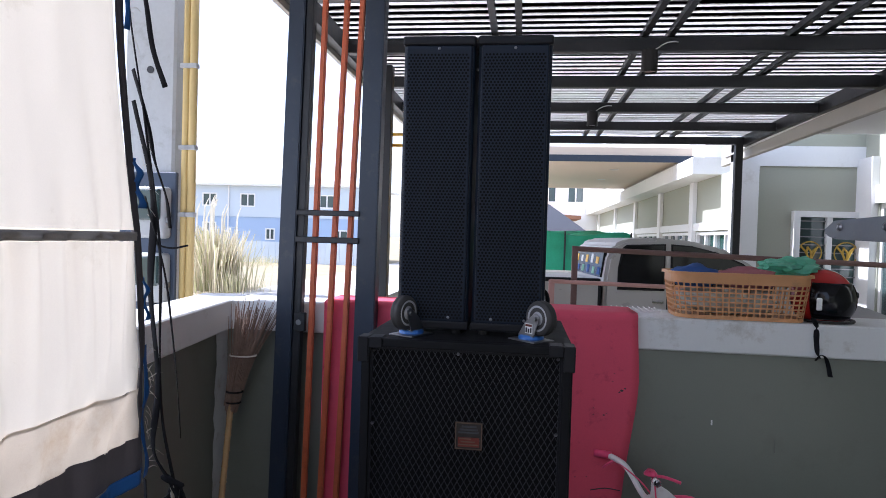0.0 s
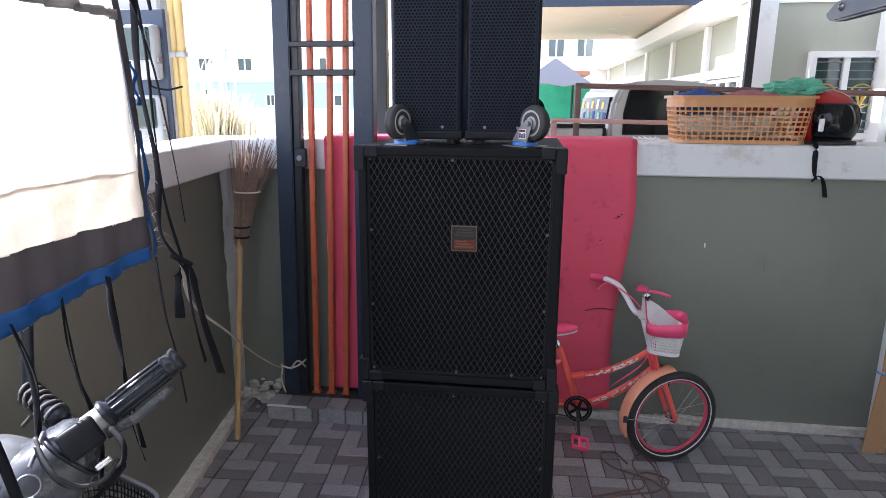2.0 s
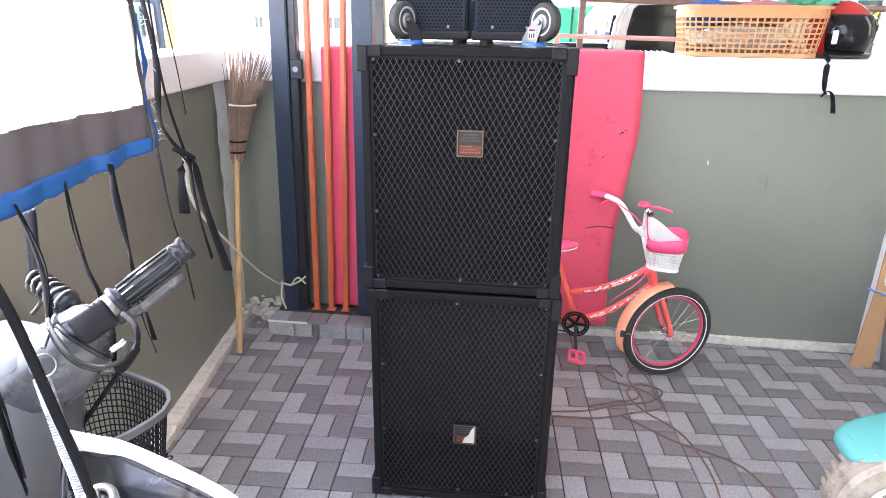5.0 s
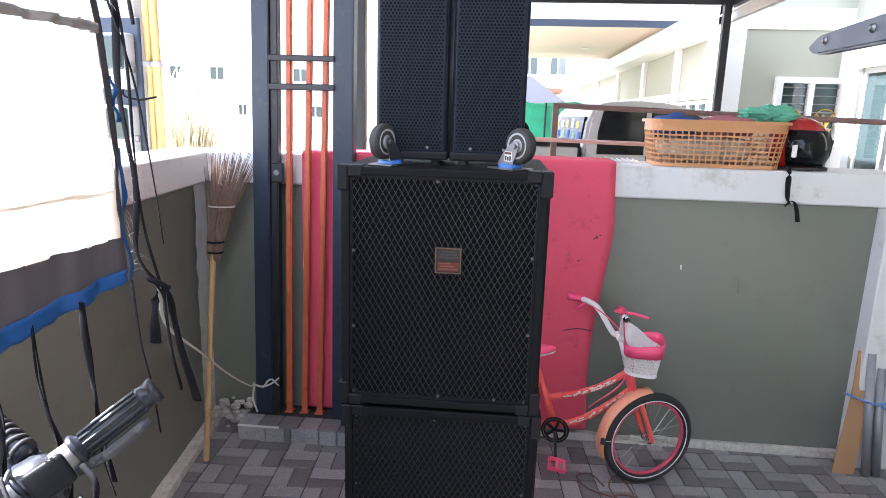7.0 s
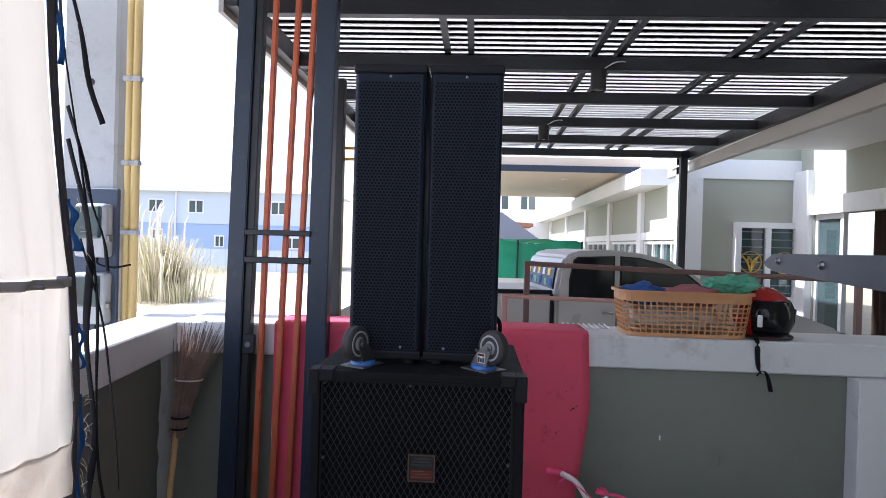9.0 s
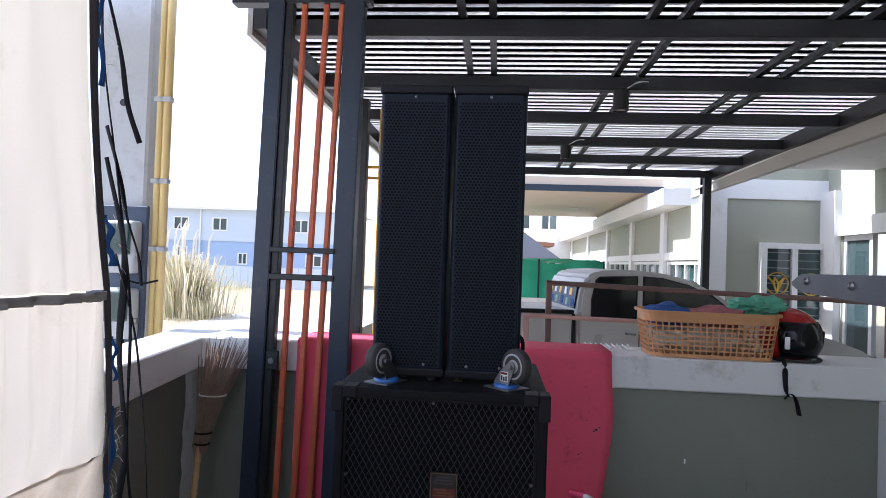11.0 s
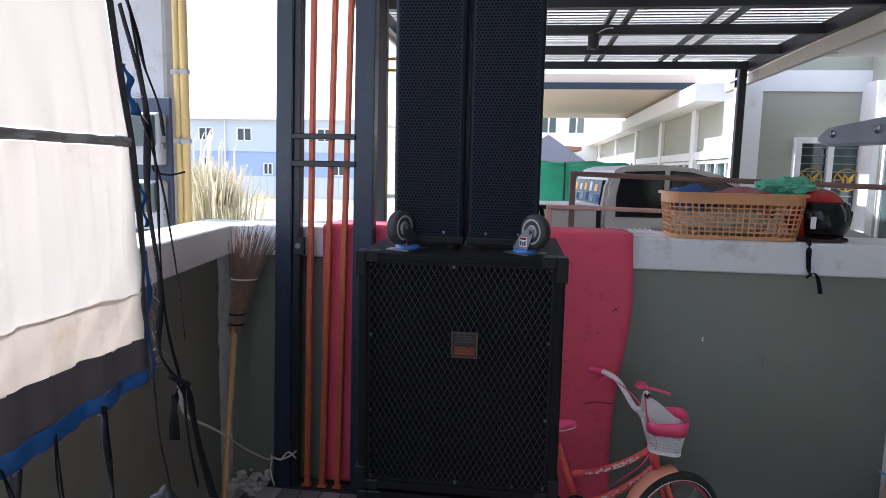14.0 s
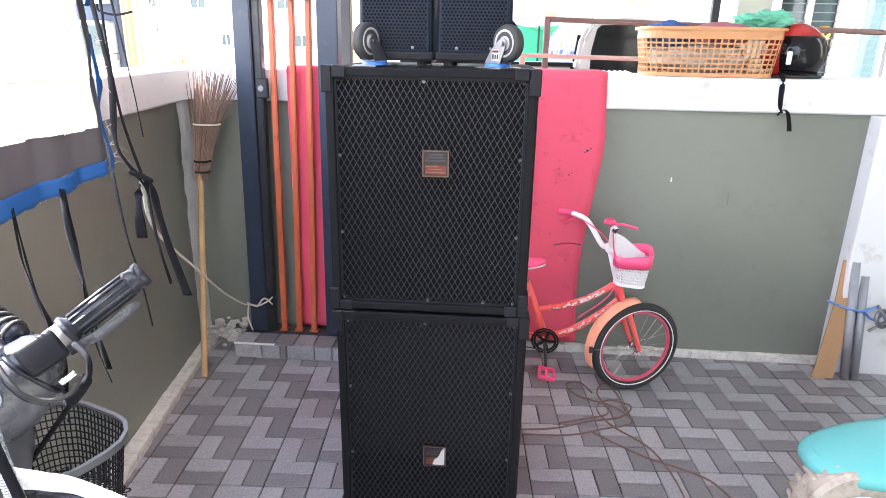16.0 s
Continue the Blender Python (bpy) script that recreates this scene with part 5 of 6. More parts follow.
part("rim", bm, "pink", bk, "hot pink basket rim", smooth=True)
part("liner", sheet_grid(lambda u, v: Vector((-0.085 + 0.13 * u, -0.03 + 0.015 * math.sin(u * 6), 0.10 + v * (0.12 - 0.075 * u))), 14, 6, 0.003), "white_plastic", bk, "white plastic sheet sticking up")

# ---- cables on the floor ----
cords = thing("floor_cable", (0, 0, 0), 0, "thin brown extension cables tangled on the tiled floor", "cable")
CABLE = [[(0.30, 2.06, 0.004), (0.48, 2.09, 0.004), (0.62, 2.15, 0.004), (0.74, 2.19, 0.004), (0.80, 2.27, 0.004), (0.72, 2.31, 0.004), (0.66, 2.24, 0.007), (0.70, 2.13, 0.004), (0.82, 1.98, 0.004), (0.86, 1.72, 0.004), (0.80, 1.40, 0.004)],
         [(0.30, 2.04, 0.004), (0.52, 2.05, 0.004), (0.66, 2.10, 0.006), (0.78, 2.16, 0.004), (0.73, 2.26, 0.006), (0.60, 2.33, 0.004), (0.56, 2.42, 0.004), (0.62, 2.44, 0.004), (0.66, 2.36, 0.004)],
         [(0.50, 2.12, 0.006), (0.60, 2.16, 0.008), (0.70, 2.21, 0.008), (0.68, 2.36, 0.004), (0.72, 2.43, 0.012), (0.76, 2.36, 0.004), (0.77, 2.24, 0.004)],
         [(0.62, 2.08, 0.004), (0.78, 1.95, 0.004), (0.97, 1.84, 0.004), (1.05, 1.62, 0.004), (1.15, 1.45, 0.004)]]
for c in CABLE:
    part("cord", tube(c, 0.0034, 6), "wire", cords, smooth=True)

# ---- cardboard, pipes and tie at the pillar ----
board = thing("cardboard_strip", (0, 0, 0), 0, "long strip of brown cardboard leaning on the pillar", "cardboard")
bm = prism([(1.640, 0.0), (1.728, -0.0), (1.752, 0.17), (1.772, 0.36), (1.785, 0.50), (1.715, 0.515), (1.700, 0.34), (1.662, 0.12)], 2.60, 2.606)
for v in bm.verts:
    v.co.y += 0.085 * (v.co.z / 0.5)
part("sheet", bm, "cardboard", board)
for k, (xb, xt, zt) in enumerate(((1.775, 1.752, 0.52), (1.815, 1.80, 0.46))):
    pipe = thing("steel_pipe", (0, 0, 0), 0, "short grey steel pipe leaning on the pillar", "pipe", "leaning pipes")
    part("tube", lathe([(0.015, 0), (0.017, 0), (0.017, 1), (0.015, 1), (0.015, 0)], 16), "pipe_grey", pipe, smooth=True).matrix_basis = \
        Matrix.Translation((xb, 2.60, 0)) @ (Vector((xt - xb, 0.065, zt))).to_track_quat("Z", "Y").to_matrix().to_4x4() @ Matrix.Diagonal((1, 1, zt, 1))
clampy = thing("pipe_clamp", (0, 0, 0), 0, "rusty scaffold clamp tied to the pipes with blue plastic", "clamp")
part("tie", tube([(1.66, 2.635, 0.345), (1.72, 2.63, 0.325), (1.79, 2.625, 0.31), (1.86, 2.63, 0.33)], 0.014, 8, None, 0.35), "blue_tape", clampy, "knotted blue plastic strip", smooth=True)
part("tie", tube([(1.80, 2.62, 0.31), (1.84, 2.61, 0.28), (1.87, 2.61, 0.30)], 0.012, 8, None, 0.4), "blue_tape", clampy, smooth=True)
part("jaw", torus(0.034, 0.009, Matrix.Translation((1.872, 2.60, 0.29)) @ pose(0, 0, 0, 75, 10, 20), 20, 6, 0.4, 5.2), "steel", clampy)
part("bolt", rod((1.82, 2.59, 0.235), (1.91, 2.585, 0.31), 0.006, n=8), "steel", clampy)
part("bolt", rod((1.84, 2.60, 0.35), (1.90, 2.57, 0.25), 0.006, n=8), "steel", clampy)

# ---- teal ride-on toy ----
toy = thing("ride_on_toy", (1.24, 1.62, 0), 4, "teal plastic ride-on toy car with dirty cream wheels", "toy")
def wing_fn(u, v):
    a, b = math.pi * (u - 0.5), 2 * math.pi * v
    k = max(0.0, math.cos(a)) ** 0.75
    return Vector((0.215 + 0.33 * math.sin(a), 0.02 + 0.15 * k * math.cos(b), 0.285 + 0.035 * math.sin(a) + 0.052 * k * math.copysign(abs(math.sin(b)) ** 0.8, math.sin(b))))
part("fender", sheet_grid(wing_fn, 28, 28), "teal", toy, "glossy teal rounded wing", smooth=True)
part("wing_seam", torus(0.2, 0.003, Matrix.Translation((0.225, 0.02, 0.278)) @ Matrix.Diagonal((1.55, 0.77, 1, 1)), 48, 6), "teal", toy)
part("body", box((0.25, 0.0, 0.12), (0.9, 0.26, 0.27), bevel=0.04, seg=3), "teal", toy, smooth=True)
for wx in (-0.01, 0.66):
    wm = Matrix.Translation((wx, -0.045, 0.1435)) @ Matrix.Scale(0.966, 4)
    tw = part("wheel", lathe([(0, -0.05), (0.085, -0.052), (0.092, -0.046), (0.108, -0.052), (0.135, -0.046), (0.145, -0.03), (0.146, 0.03), (0.135, 0.046), (0, 0.046)], 40, wm @ pose(0, 0, 0, 90, 0, 0)), "toy_wheel", toy, "scuffed cream plastic wheel", smooth=False)
    bm = bmesh.new()
    for k in range(26):
        a = 2 * math.pi * k / 26
        add_box(bm, (0.138, -0.04, -0.008), (0.1485, 0.04, 0.008), wm @ Matrix.Rotation(a, 4, "Y") @ pose(0, 0, 0, 0, 0, 14), bevel=0.003)
    part("tread", bm, "toy_wheel", tw)
    hm = Matrix.Translation((wx, -0.099, 0.1435)) @ Matrix.Scale(0.966, 4) @ pose(0, 0, 0, 90, 0, 0)
    bm = torus(0.078, 0.007, hm, 32, 6)
    for k in range(5):
        add_box(bm, (0.012, -0.012, -0.004), (0.076, 0.012, 0.004), hm @ Matrix.Rotation(k * 2 * math.pi / 5, 4, "Z"), bevel=0.003)
    add_lathe(bm, [(0.0, -0.006), (0.02, -0.005), (0.022, 0.006), (0, 0.008)], 16, hm)
    part("hubcap", bm, "white_plastic", tw, "cream spoked hubcap")

chair = thing("wire_chair", (0, 0, 0), 0, "white bent steel chair leg near the pillar", "chair")
part("leg", tube([(2.02, 2.30, 0.50), (1.93, 2.30, 0.02), (1.90, 2.26, 0.012), (1.93, 2.0, 0.012), (1.98, 1.96, 0.03), (2.08, 1.96, 0.50)], 0.009, 8), "white_metal", chair, smooth=True)
part("seat", box((1.98, 1.92, 0.48), (2.4, 2.34, 0.5), bevel=0.006), "white_plastic", chair)

# ---- dark steel arm reaching in beside the camera ----
arm = thing("bracket_stand", (0, 0, 0), 0, "dark grey steel arm with bright screws on a stand", "bracket")
bm = prism([(0.0, 0.0), (0.05, 0.017), (0.55, 0.028), (2.1, 0.03), (2.1, -0.03), (0.55, -0.026), (0.06, -0.021), (0.012, -0.014)], -0.012, 0.012, "y", bevel=0.004)
am = Matrix.Translation((0.838, 1.515, 1.590)) @ pose(0, 0, 0, 0, 1.0, -96)
part("bar", bm, "navy_steel", arm).matrix_basis = am
for s in (0.095, 0.30, 0.55):
    part("screw", lathe([(0, 0.007), (0.004, 0.006), (0.0075, 0.002), (0.008, 0)], 12, am @ Matrix.Translation((s, 0.012, 0.003)) @ pose(0, 0, 0, -90, 0, 0)), "steel", arm, smooth=True)
    part("screw", lathe([(0, 0.007), (0.004, 0.006), (0.0075, 0.002), (0.008, 0)], 12, am @ Matrix.Translation((s, -0.012, 0.003)) @ pose(0, 0, 0, 90, 0, 0)), "steel", arm, smooth=True)
part("stand", box((0.57, -0.62, 0.0), (0.65, -0.55, 1.62), bevel=0.004), "navy_steel", arm)

# ---- ceiling lamps ----
for x0, y0, sc in ((0.90, 3.95, 1.0), (0.76, 5.74, 1.0)):
    lamp = thing("ceiling_lamp", (x0, y0, RZ - 0.125), 0, "small black cylinder downlight under the roof beam", "lamp", "carport downlights")
    part("body", lathe([(0, 0), (0.045, 0), (0.047, -0.005), (0.047, -0.125), (0.043, -0.13)], 24), "lamp_body", lamp, smooth=False)
    part("diffuser", lathe([(0.043, -0.118), (0, -0.118)], 24), "lamp_glass", lamp)
    part("bracket", box((-0.02, -0.05, -0.002), (0.02, 0.05, 0.004)), "lamp_body", lamp)
    part("lead", tube([(0.02, 0, 0.0), (0.09, -0.04, 0.035), (0.16, 0.0, 0.05), (0.10, 0.05, 0.045), (0.03, 0.02, 0.03)], 0.004, 6), "white_plastic", lamp, smooth=True)

# ---- canvas roller curtain with straps ----
CX, CY = -0.425, 0.985
def curt(u, z, off=0.0):
    y = CY - 1.75 * u
    swell = 0.012 * math.sin(u * 9 + 0.8 + 0.5 * math.sin(z * 2)) + 0.006 * noise.noise((u * 9, z * 1.2, 3))
    folds = 0.007 * math.sin(u * 118 + 1.6 * math.sin(z * 2.3)) * (0.5 + 0.5 * noise.noise((u * 7, z * 2.2, 4))) + 0.010 * noise.noise((u * 36, z * 2.2, 8))
    if z < 1.535:
        k = math.exp((z - 1.535) * 6)
        pucker = k * (0.0075 * math.sin(u * 265 + 2.5 * math.sin(u * 23)) + 0.009 * noise.noise((u * 110, z * 4, 6)))
    else:
        pucker = 0.006 * math.sin(u * 205 + 2.0 * math.sin(u * 31)) * math.exp((1.545 - z) * 7)
    crease = 0.013 * noise.noise((u * 34, z * 16 + u * 30, 1)) * math.exp(-abs(z - 1.25) * 14)
    drape = 0.035 * max(0.0, 1.54 - z) - 0.07 * max(0.0, z - 1.54)
    return Vector((CX + swell + folds + pucker + crease + drape + off,
                   y - 0.035 * max(0, z - 1.54) - 0.012 * max(0, 1.4 - z) * (1 - u) + 0.012 * noise.noise((z * 2.5, 0, 0)) * (1 - u), z))
def hem(u):
    return 1.222 + 0.006 * noise.noise((u * 7, 4, 0))
def band(u):
    return 0.05 + 0.028 * min(1.0, u * 4)
def tape(u):
    return 0.020 + 0.010 * min(1.0, u * 4)
curtain = thing("canvas_curtain", (0, 0, 0), 0, "cream canvas roller curtain with dark band, blue hem and black straps", "curtain")
part("upper_canvas", sheet_grid(lambda u, v: curt(u, 1.545 + v * 1.15), 300, 40), "canvas", curtain, smooth=True)
part("lower_canvas", sheet_grid(lambda u, v: curt(u, hem(u) + 0.075 + v * (1.453 - hem(u))), 320, 30), "canvas", curtain, smooth=True)
part("hem_turn_up", sheet_grid(lambda u, v: curt(u, hem(u) + v * (0.077 + 0.003 * noise.noise((u * 25, 0, 9))), 0.0025), 320, 14), "canvas_low", curtain, "stained and creased doubled canvas", smooth=True)
part("seam_band", sheet_grid(lambda u, v: curt(u, 1.529 + v * 0.0135, 0.004), 300, 3, 0.001), "seam_tape", curtain, "grey seam tape", smooth=True)
part("hem_band", sheet_grid(lambda u, v: curt(u, hem(u) - band(u) + v * (band(u) + 0.002), 0.003 + 0.002 * math.sin(u * 90 + v * 2)), 200, 8), "canvas_band", curtain, "dark grey hem band", smooth=True)
part("blue_hem", sheet_grid(lambda u, v: curt(u, hem(u) - band(u) - tape(u) * (1 + 0.12 * noise.noise((u * 90, 0, 2))) * (1 - v) + 0.002 * v, 0.006 + 0.002 * math.sin(u * 140)), 260, 4, 0.001), "canvas_blue", curtain, "bright blue tape hem", smooth=True)
part("edge_tape", sheet_grid(lambda u, v: curt(-0.013 * u, 1.16 + v * 1.5, 0.004), 3, 60, 0.001), "canvas_band", curtain, "dark tape along the curtain's edge", smooth=True)
for z0, z1, w in ((1.15, 1.36, 1.0), (1.40, 1.47, 0.7), (1.58, 1.66, 0.8), (1.86, 2.08, 0.7)):
    part("edge_blue", sheet_grid(lambda u, v: curt(-0.012 - 0.010 * w * u * (0.7 + 0.5 * noise.noise((v * 6, z0, 0))), z0 + (z1 - z0) * v, 0.006 + 0.004 * math.sin(v * 11)), 3, 24, 0.001), "canvas_blue", curtain, "loose blue tape on the curtain edge", smooth=True)
rng = random.Random(21)
bm = bmesh.new()
for k in range(46):
    z0 = rng.choice((rng.uniform(1.13, 1.38), rng.uniform(1.13, 1.38), rng.uniform(1.55, 1.70), rng.uniform(1.85, 2.1)))
    p = curt(-0.02, z0, 0.006)
    d = Vector((rng.uniform(0.0, 0.02), rng.uniform(0.004, 0.022), rng.uniform(-0.035, 0.012)))
    add_tube(bm, [p, p + d * 0.6 + Vector((0, 0, 0.004)), p + d], 0.0006, 3, 0.6, smooth_steps=2)
for k in range(60):
    u0 = rng.random() * 0.42
    p = curt(u0, hem(u0) - band(u0) - tape(u0) * 0.98, 0.006)
    add_tube(bm, [p, p + Vector((rng.uniform(-0.003, 0.003), rng.uniform(-0.004, 0.004), -rng.uniform(0.001, 0.004)))], 0.0004, 3, 0.6, smooth_steps=1)
tagged(part("frayed_thread", bm, "twine", curtain, "pale frayed threads"), "", kind="stuff")
part("head_rail", rod((CX - 0.08, CY + 0.02, 2.70), (CX - 0.08, -0.8, 2.70), 0.02, n=12), "steel", curtain)
def e(z, dx=0.0, dy=0.0):
    p = curt(-0.016, z, 0.008)
    return Vector((p.x + dx, p.y + dy, z))
STRAPS = [
    ([e(2.45), e(2.2, 0.005), e(1.95, -0.01, 0.01), e(1.72, 0.01, 0.01), e(1.52, 0.012, 0.015), e(1.36, 0.010, 0.015), e(1.24, 0.022, 0.015), e(1.135, 0.035, 0.02)], 0.0075),
    ([e(1.75), e(1.6, 0.008, 0.015), e(1.45, -0.003, 0.01), e(1.3, 0.012, 0.015), e(1.2, 0.005, 0.012), e(1.16, 0.018, 0.014), e(1.135, 0.035, 0.02)], 0.0085),
    ([e(1.60, 0, 0.005), e(1.48, 0.016, 0.02), e(1.38, 0.022, 0.03), e(1.28, 0.03, 0.04), e(1.20, 0.034, 0.045)], 0.005),
    ([e(2.02, 0, 0.005), e(1.92, 0.015, 0.02), e(1.84, 0.02, 0.03), e(1.78, 0.032, 0.04)], 0.006),
    ([e(1.80, 0, 0.005), e(1.72, 0.012, 0.014), e(1.66, 0.014, 0.02), e(1.60, 0.024, 0.026), e(1.55, 0.022, 0.03)], 0.009),
    ([e(1.138, 0.032, 0.02), e(1.125, 0.046, 0.022), e(1.08, 0.050, 0.024), e(1.02, 0.056, 0.026), e(0.965, 0.064, 0.03), e(0.925, 0.070, 0.032)], 0.0125),
    ([e(1.138, 0.036, 0.016), e(1.12, 0.044, 0.012), e(1.07, 0.046, 0.01), e(1.01, 0.048, 0.012), e(0.955, 0.054, 0.014)], 0.011),
    ([e(1.135, 0.032, 0.018), e(1.105, 0.026, 0.012), e(1.07, 0.024, 0.01), e(1.035, 0.020, 0.012)], 0.009),
    ([e(1.15, 0.004, -0.01), e(1.05, 0.006, -0.008), e(0.97, 0.012, -0.004), e(0.88, 0.014, 0.0)], 0.008),
]
for u0, z1, r in ((0.065, 0.84, 0.0055), (0.118, 0.83, 0.0058), (0.165, 0.86, 0.0055), (0.225, 0.80, 0.0075)):
    p = curt(u0, hem(u0) - band(u0) - 0.012, 0.009)
    for sgn in (-1, 1):
        q = []
        for k in range(8):
            f = k / 7
            q.append(Vector((p.x + 0.006 * math.sin(f * 5 + u0 * 40) + 0.01 * f, p.y + sgn * 0.0035 * math.sin(f * 6.2) + 0.014 * f + 0.005 * math.sin(f * 8 + u0 * 70), p.z + (z1 - p.z) * (f if sgn > 0 else f * 0.93))))
        STRAPS.append((q, r))
for k, (s, r) in enumerate(STRAPS):
    part("strap", tube(s, r, 8, None, 0.18, 0.5 if k % 2 else -0.3), "strap", curtain, smooth=True)
part("strap_knot", tube([e(1.145, 0.022, 0.017), e(1.143, 0.036, 0.009), e(1.133, 0.044, 0.019), e(1.13, 0.032, 0.029), e(1.141, 0.026, 0.021)], 0.0085, 8, None, 0.6), "strap", curtain, smooth=True)

# ---- motor scooter under the curtain ----
def blob(c, s, rot, amp=0.1, f=2.0, sub=3, power=1.0):
    bm = bmesh.new()
    bmesh.ops.create_icosphere(bm, subdivisions=sub, radius=1.0)
    for v in bm.verts:
        q = v.co.copy()
        if power != 1.0:
            q = Vector([math.copysign(abs(t) ** power, t) for t in q])
        q *= 1 + amp * noise.noise(q * f + Vector(c) * 7)
        v.co = Vector((q.x * s[0], q.y * s[1], q.z * s[2]))
    bmesh.ops.transform(bm, matrix=Matrix.Translation(c) @ pose(0, 0, 0, *rot), verts=bm.verts[:])
    return bm
def loft(sections, n=28, up=Vector((0, 0, 1))):
    """A closed body through oval sections (centre, half width, half height, squareness)."""
    bm = bmesh.new()
    cs = [Vector(q[0]) for q in sections]
    rings = []
    for k, (c, a, b, sq) in enumerate(sections):
        d = (cs[min(k + 1, len(cs) - 1)] - cs[max(k - 1, 0)]).normalized()
        sx = d.cross(up).normalized()
        sz = sx.cross(d).normalized()
        ring = []
        for i in range(n):
            t = 2 * math.pi * i / n
            ca, sa = math.cos(t), math.sin(t)
            ring.append(bm.verts.new(cs[k] + sx * a * math.copysign(abs(ca) ** sq, ca) + sz * b * math.copysign(abs(sa) ** sq, sa)))
        rings.append(ring)
    for A, Bq in zip(rings, rings[1:]):
        for i in range(n):
            bm.faces.new((A[i], A[(i + 1) % n], Bq[(i + 1) % n], Bq[i]))
    bm.faces.new(rings[0])
    bm.faces.new(rings[-1][::-1])
    bmesh.ops.recalc_face_normals(bm, faces=bm.faces[:])
    return bm
def turned(c, toward=Vector((0.55, -0.66, 0.42)), spin=0.0):
    """Local z points along a direction, from a place."""
    return Matrix.Translation(c) @ Vector(toward).to_track_quat("Z", "Y").to_matrix().to_4x4() @ Matrix.Rotation(radians(spin), 4, "Z")

sc = thing("motor_scooter", (0, 0, 0), 0, "old grey motor scooter with wire basket parked by the side wall", "scooter")
g0, g1 = Vector((-0.340, 0.760, 0.986)), Vector((-0.268, 0.829, 1.045))
gd = (g1 - g0).normalized()
gm = Matrix.Translation(g0) @ gd.to_track_quat("Z", "Y").to_matrix().to_4x4()
grip = part("grip", lathe([(0, -0.002), (0.021, -0.002), (0.023, 0.002), (0.021, 0.006), (0.0155, 0.009), (0.0155, 0.092), (0.0178, 0.094), (0.0178, 0.099), (0.0165, 0.101), (0.0165, 0.108), (0.0182, 0.110), (0.0182, 0.119), (0.013, 0.120), (0.012, 0.116), (0, 0.116)], 24, gm), "grip_black", sc, "ribbed rubber throttle grip", smooth=True)
for k in range(12):
    a = 2 * math.pi * k / 12
    part("rib", box((-0.0022, -0.0016, 0.012), (0.0022, 0.0016, 0.094), gm @ Matrix.Rotation(a, 4, "Z") @ Matrix.Translation((0.0158, 0, 0)), bevel=0.0008), "grip_black", grip)
part("bar_collar", lathe([(0.0, -0.032), (0.0185, -0.032), (0.0175, -0.002), (0, -0.002)], 20, gm), "pale_collar", sc, "bare pale collar beside the grip", smooth=True)
part("brake_lever", loft([(g0 + Vector((0.010, -0.016, -0.020)), 0.004, 0.007, 0.8), (g0 + gd * 0.035 + Vector((0.014, -0.010, -0.026)), 0.0035, 0.008, 0.8), (g0 + gd * 0.075 + Vector((0.014, -0.008, -0.026)), 0.003, 0.0085, 0.8), (g0 + gd * 0.095 + Vector((0.014, -0.006, -0.024)), 0.0025, 0.006, 0.8)], 14), "scooter_grey", sc, "polished brake lever", smooth=True)
b0 = g0 - gd * 0.030
part("headset_cover", loft([(b0 + gd * 0.004, 0.020, 0.020, 1.0), (b0 - gd * 0.004, 0.030, 0.030, 0.85), (b0 - gd * 0.03 + Vector((0.0, 0, -0.012)), 0.040, 0.044, 0.72), (b0 - gd * 0.06 + Vector((0, 0, -0.018)), 0.044, 0.052, 0.75), (b0 - gd * 0.09 + Vector((0, 0, -0.02)), 0.042, 0.050, 0.8), (b0 - gd * 0.12 + Vector((0, 0, -0.018)), 0.036, 0.042, 0.9), (b0 - gd * 0.14 + Vector((0, 0, -0.016)), 0.022, 0.026, 1.0)]), "scooter_grey", sc, "scuffed plastic handlebar cover", smooth=True)
part("cover_lip", loft([(b0 - gd * 0.022 + Vector((0.0, 0.0, -0.010)), 0.0425, 0.0455, 0.72), (b0 - gd * 0.027 + Vector((0, 0, -0.011)), 0.0428, 0.0462, 0.72)]), "grip_black", sc, smooth=True)
part("switch_box", box((-0.024, -0.020, -0.012), (0.024, 0.020, 0.010), turned((-0.324, 0.690, 0.991), (0.55, -0.7, 0.5), 25), bevel=0.007, seg=3), "black_plastic", sc, "worn black switch housing", smooth=True)
part("switch", box((-0.011, -0.004, -0.006), (0.011, 0.004, 0.006), turned((-0.295, 0.688, 0.961), (0.55, -0.7, 0.3), 28), bevel=0.003, seg=2), "chrome", sc, "bright switch button", smooth=True)
part("lower_seam", tube([(-0.356, 0.655, 0.999), (-0.343, 0.650, 0.976), (-0.323, 0.650, 0.954), (-0.307, 0.665, 0.937)], 0.0034, 8), "grip_black", sc, smooth=True)
part("cable_loop", tube([(-0.360, 0.660, 1.007), (-0.342, 0.648, 0.987), (-0.322, 0.645, 0.964), (-0.306, 0.660, 0.945), (-0.290, 0.680, 0.944), (-0.283, 0.700, 0.961)], 0.0028, 6), "rubber", sc, smooth=True)
part("mirror_stem", tube([(-0.477, 0.800, 1.099), (-0.477, 0.795, 1.061), (-0.478, 0.790, 1.019), (-0.477, 0.785, 0.994)], 0.0085, 10), "grip_black", sc, "dark mirror stem", smooth=True)
ca, cb = Vector((-0.476, 0.785, 0.998)), Vector((-0.392, 0.740, 0.985))
cq = (cb - ca).to_track_quat("Z", "Y").to_matrix()
part("stem_root", loft([(ca - (cb - ca) * 0.1, 0.010, 0.010, 1), (ca, 0.012, 0.012, 1), (cb, 0.014, 0.014, 1)], 14), "grip_black", sc, smooth=True)
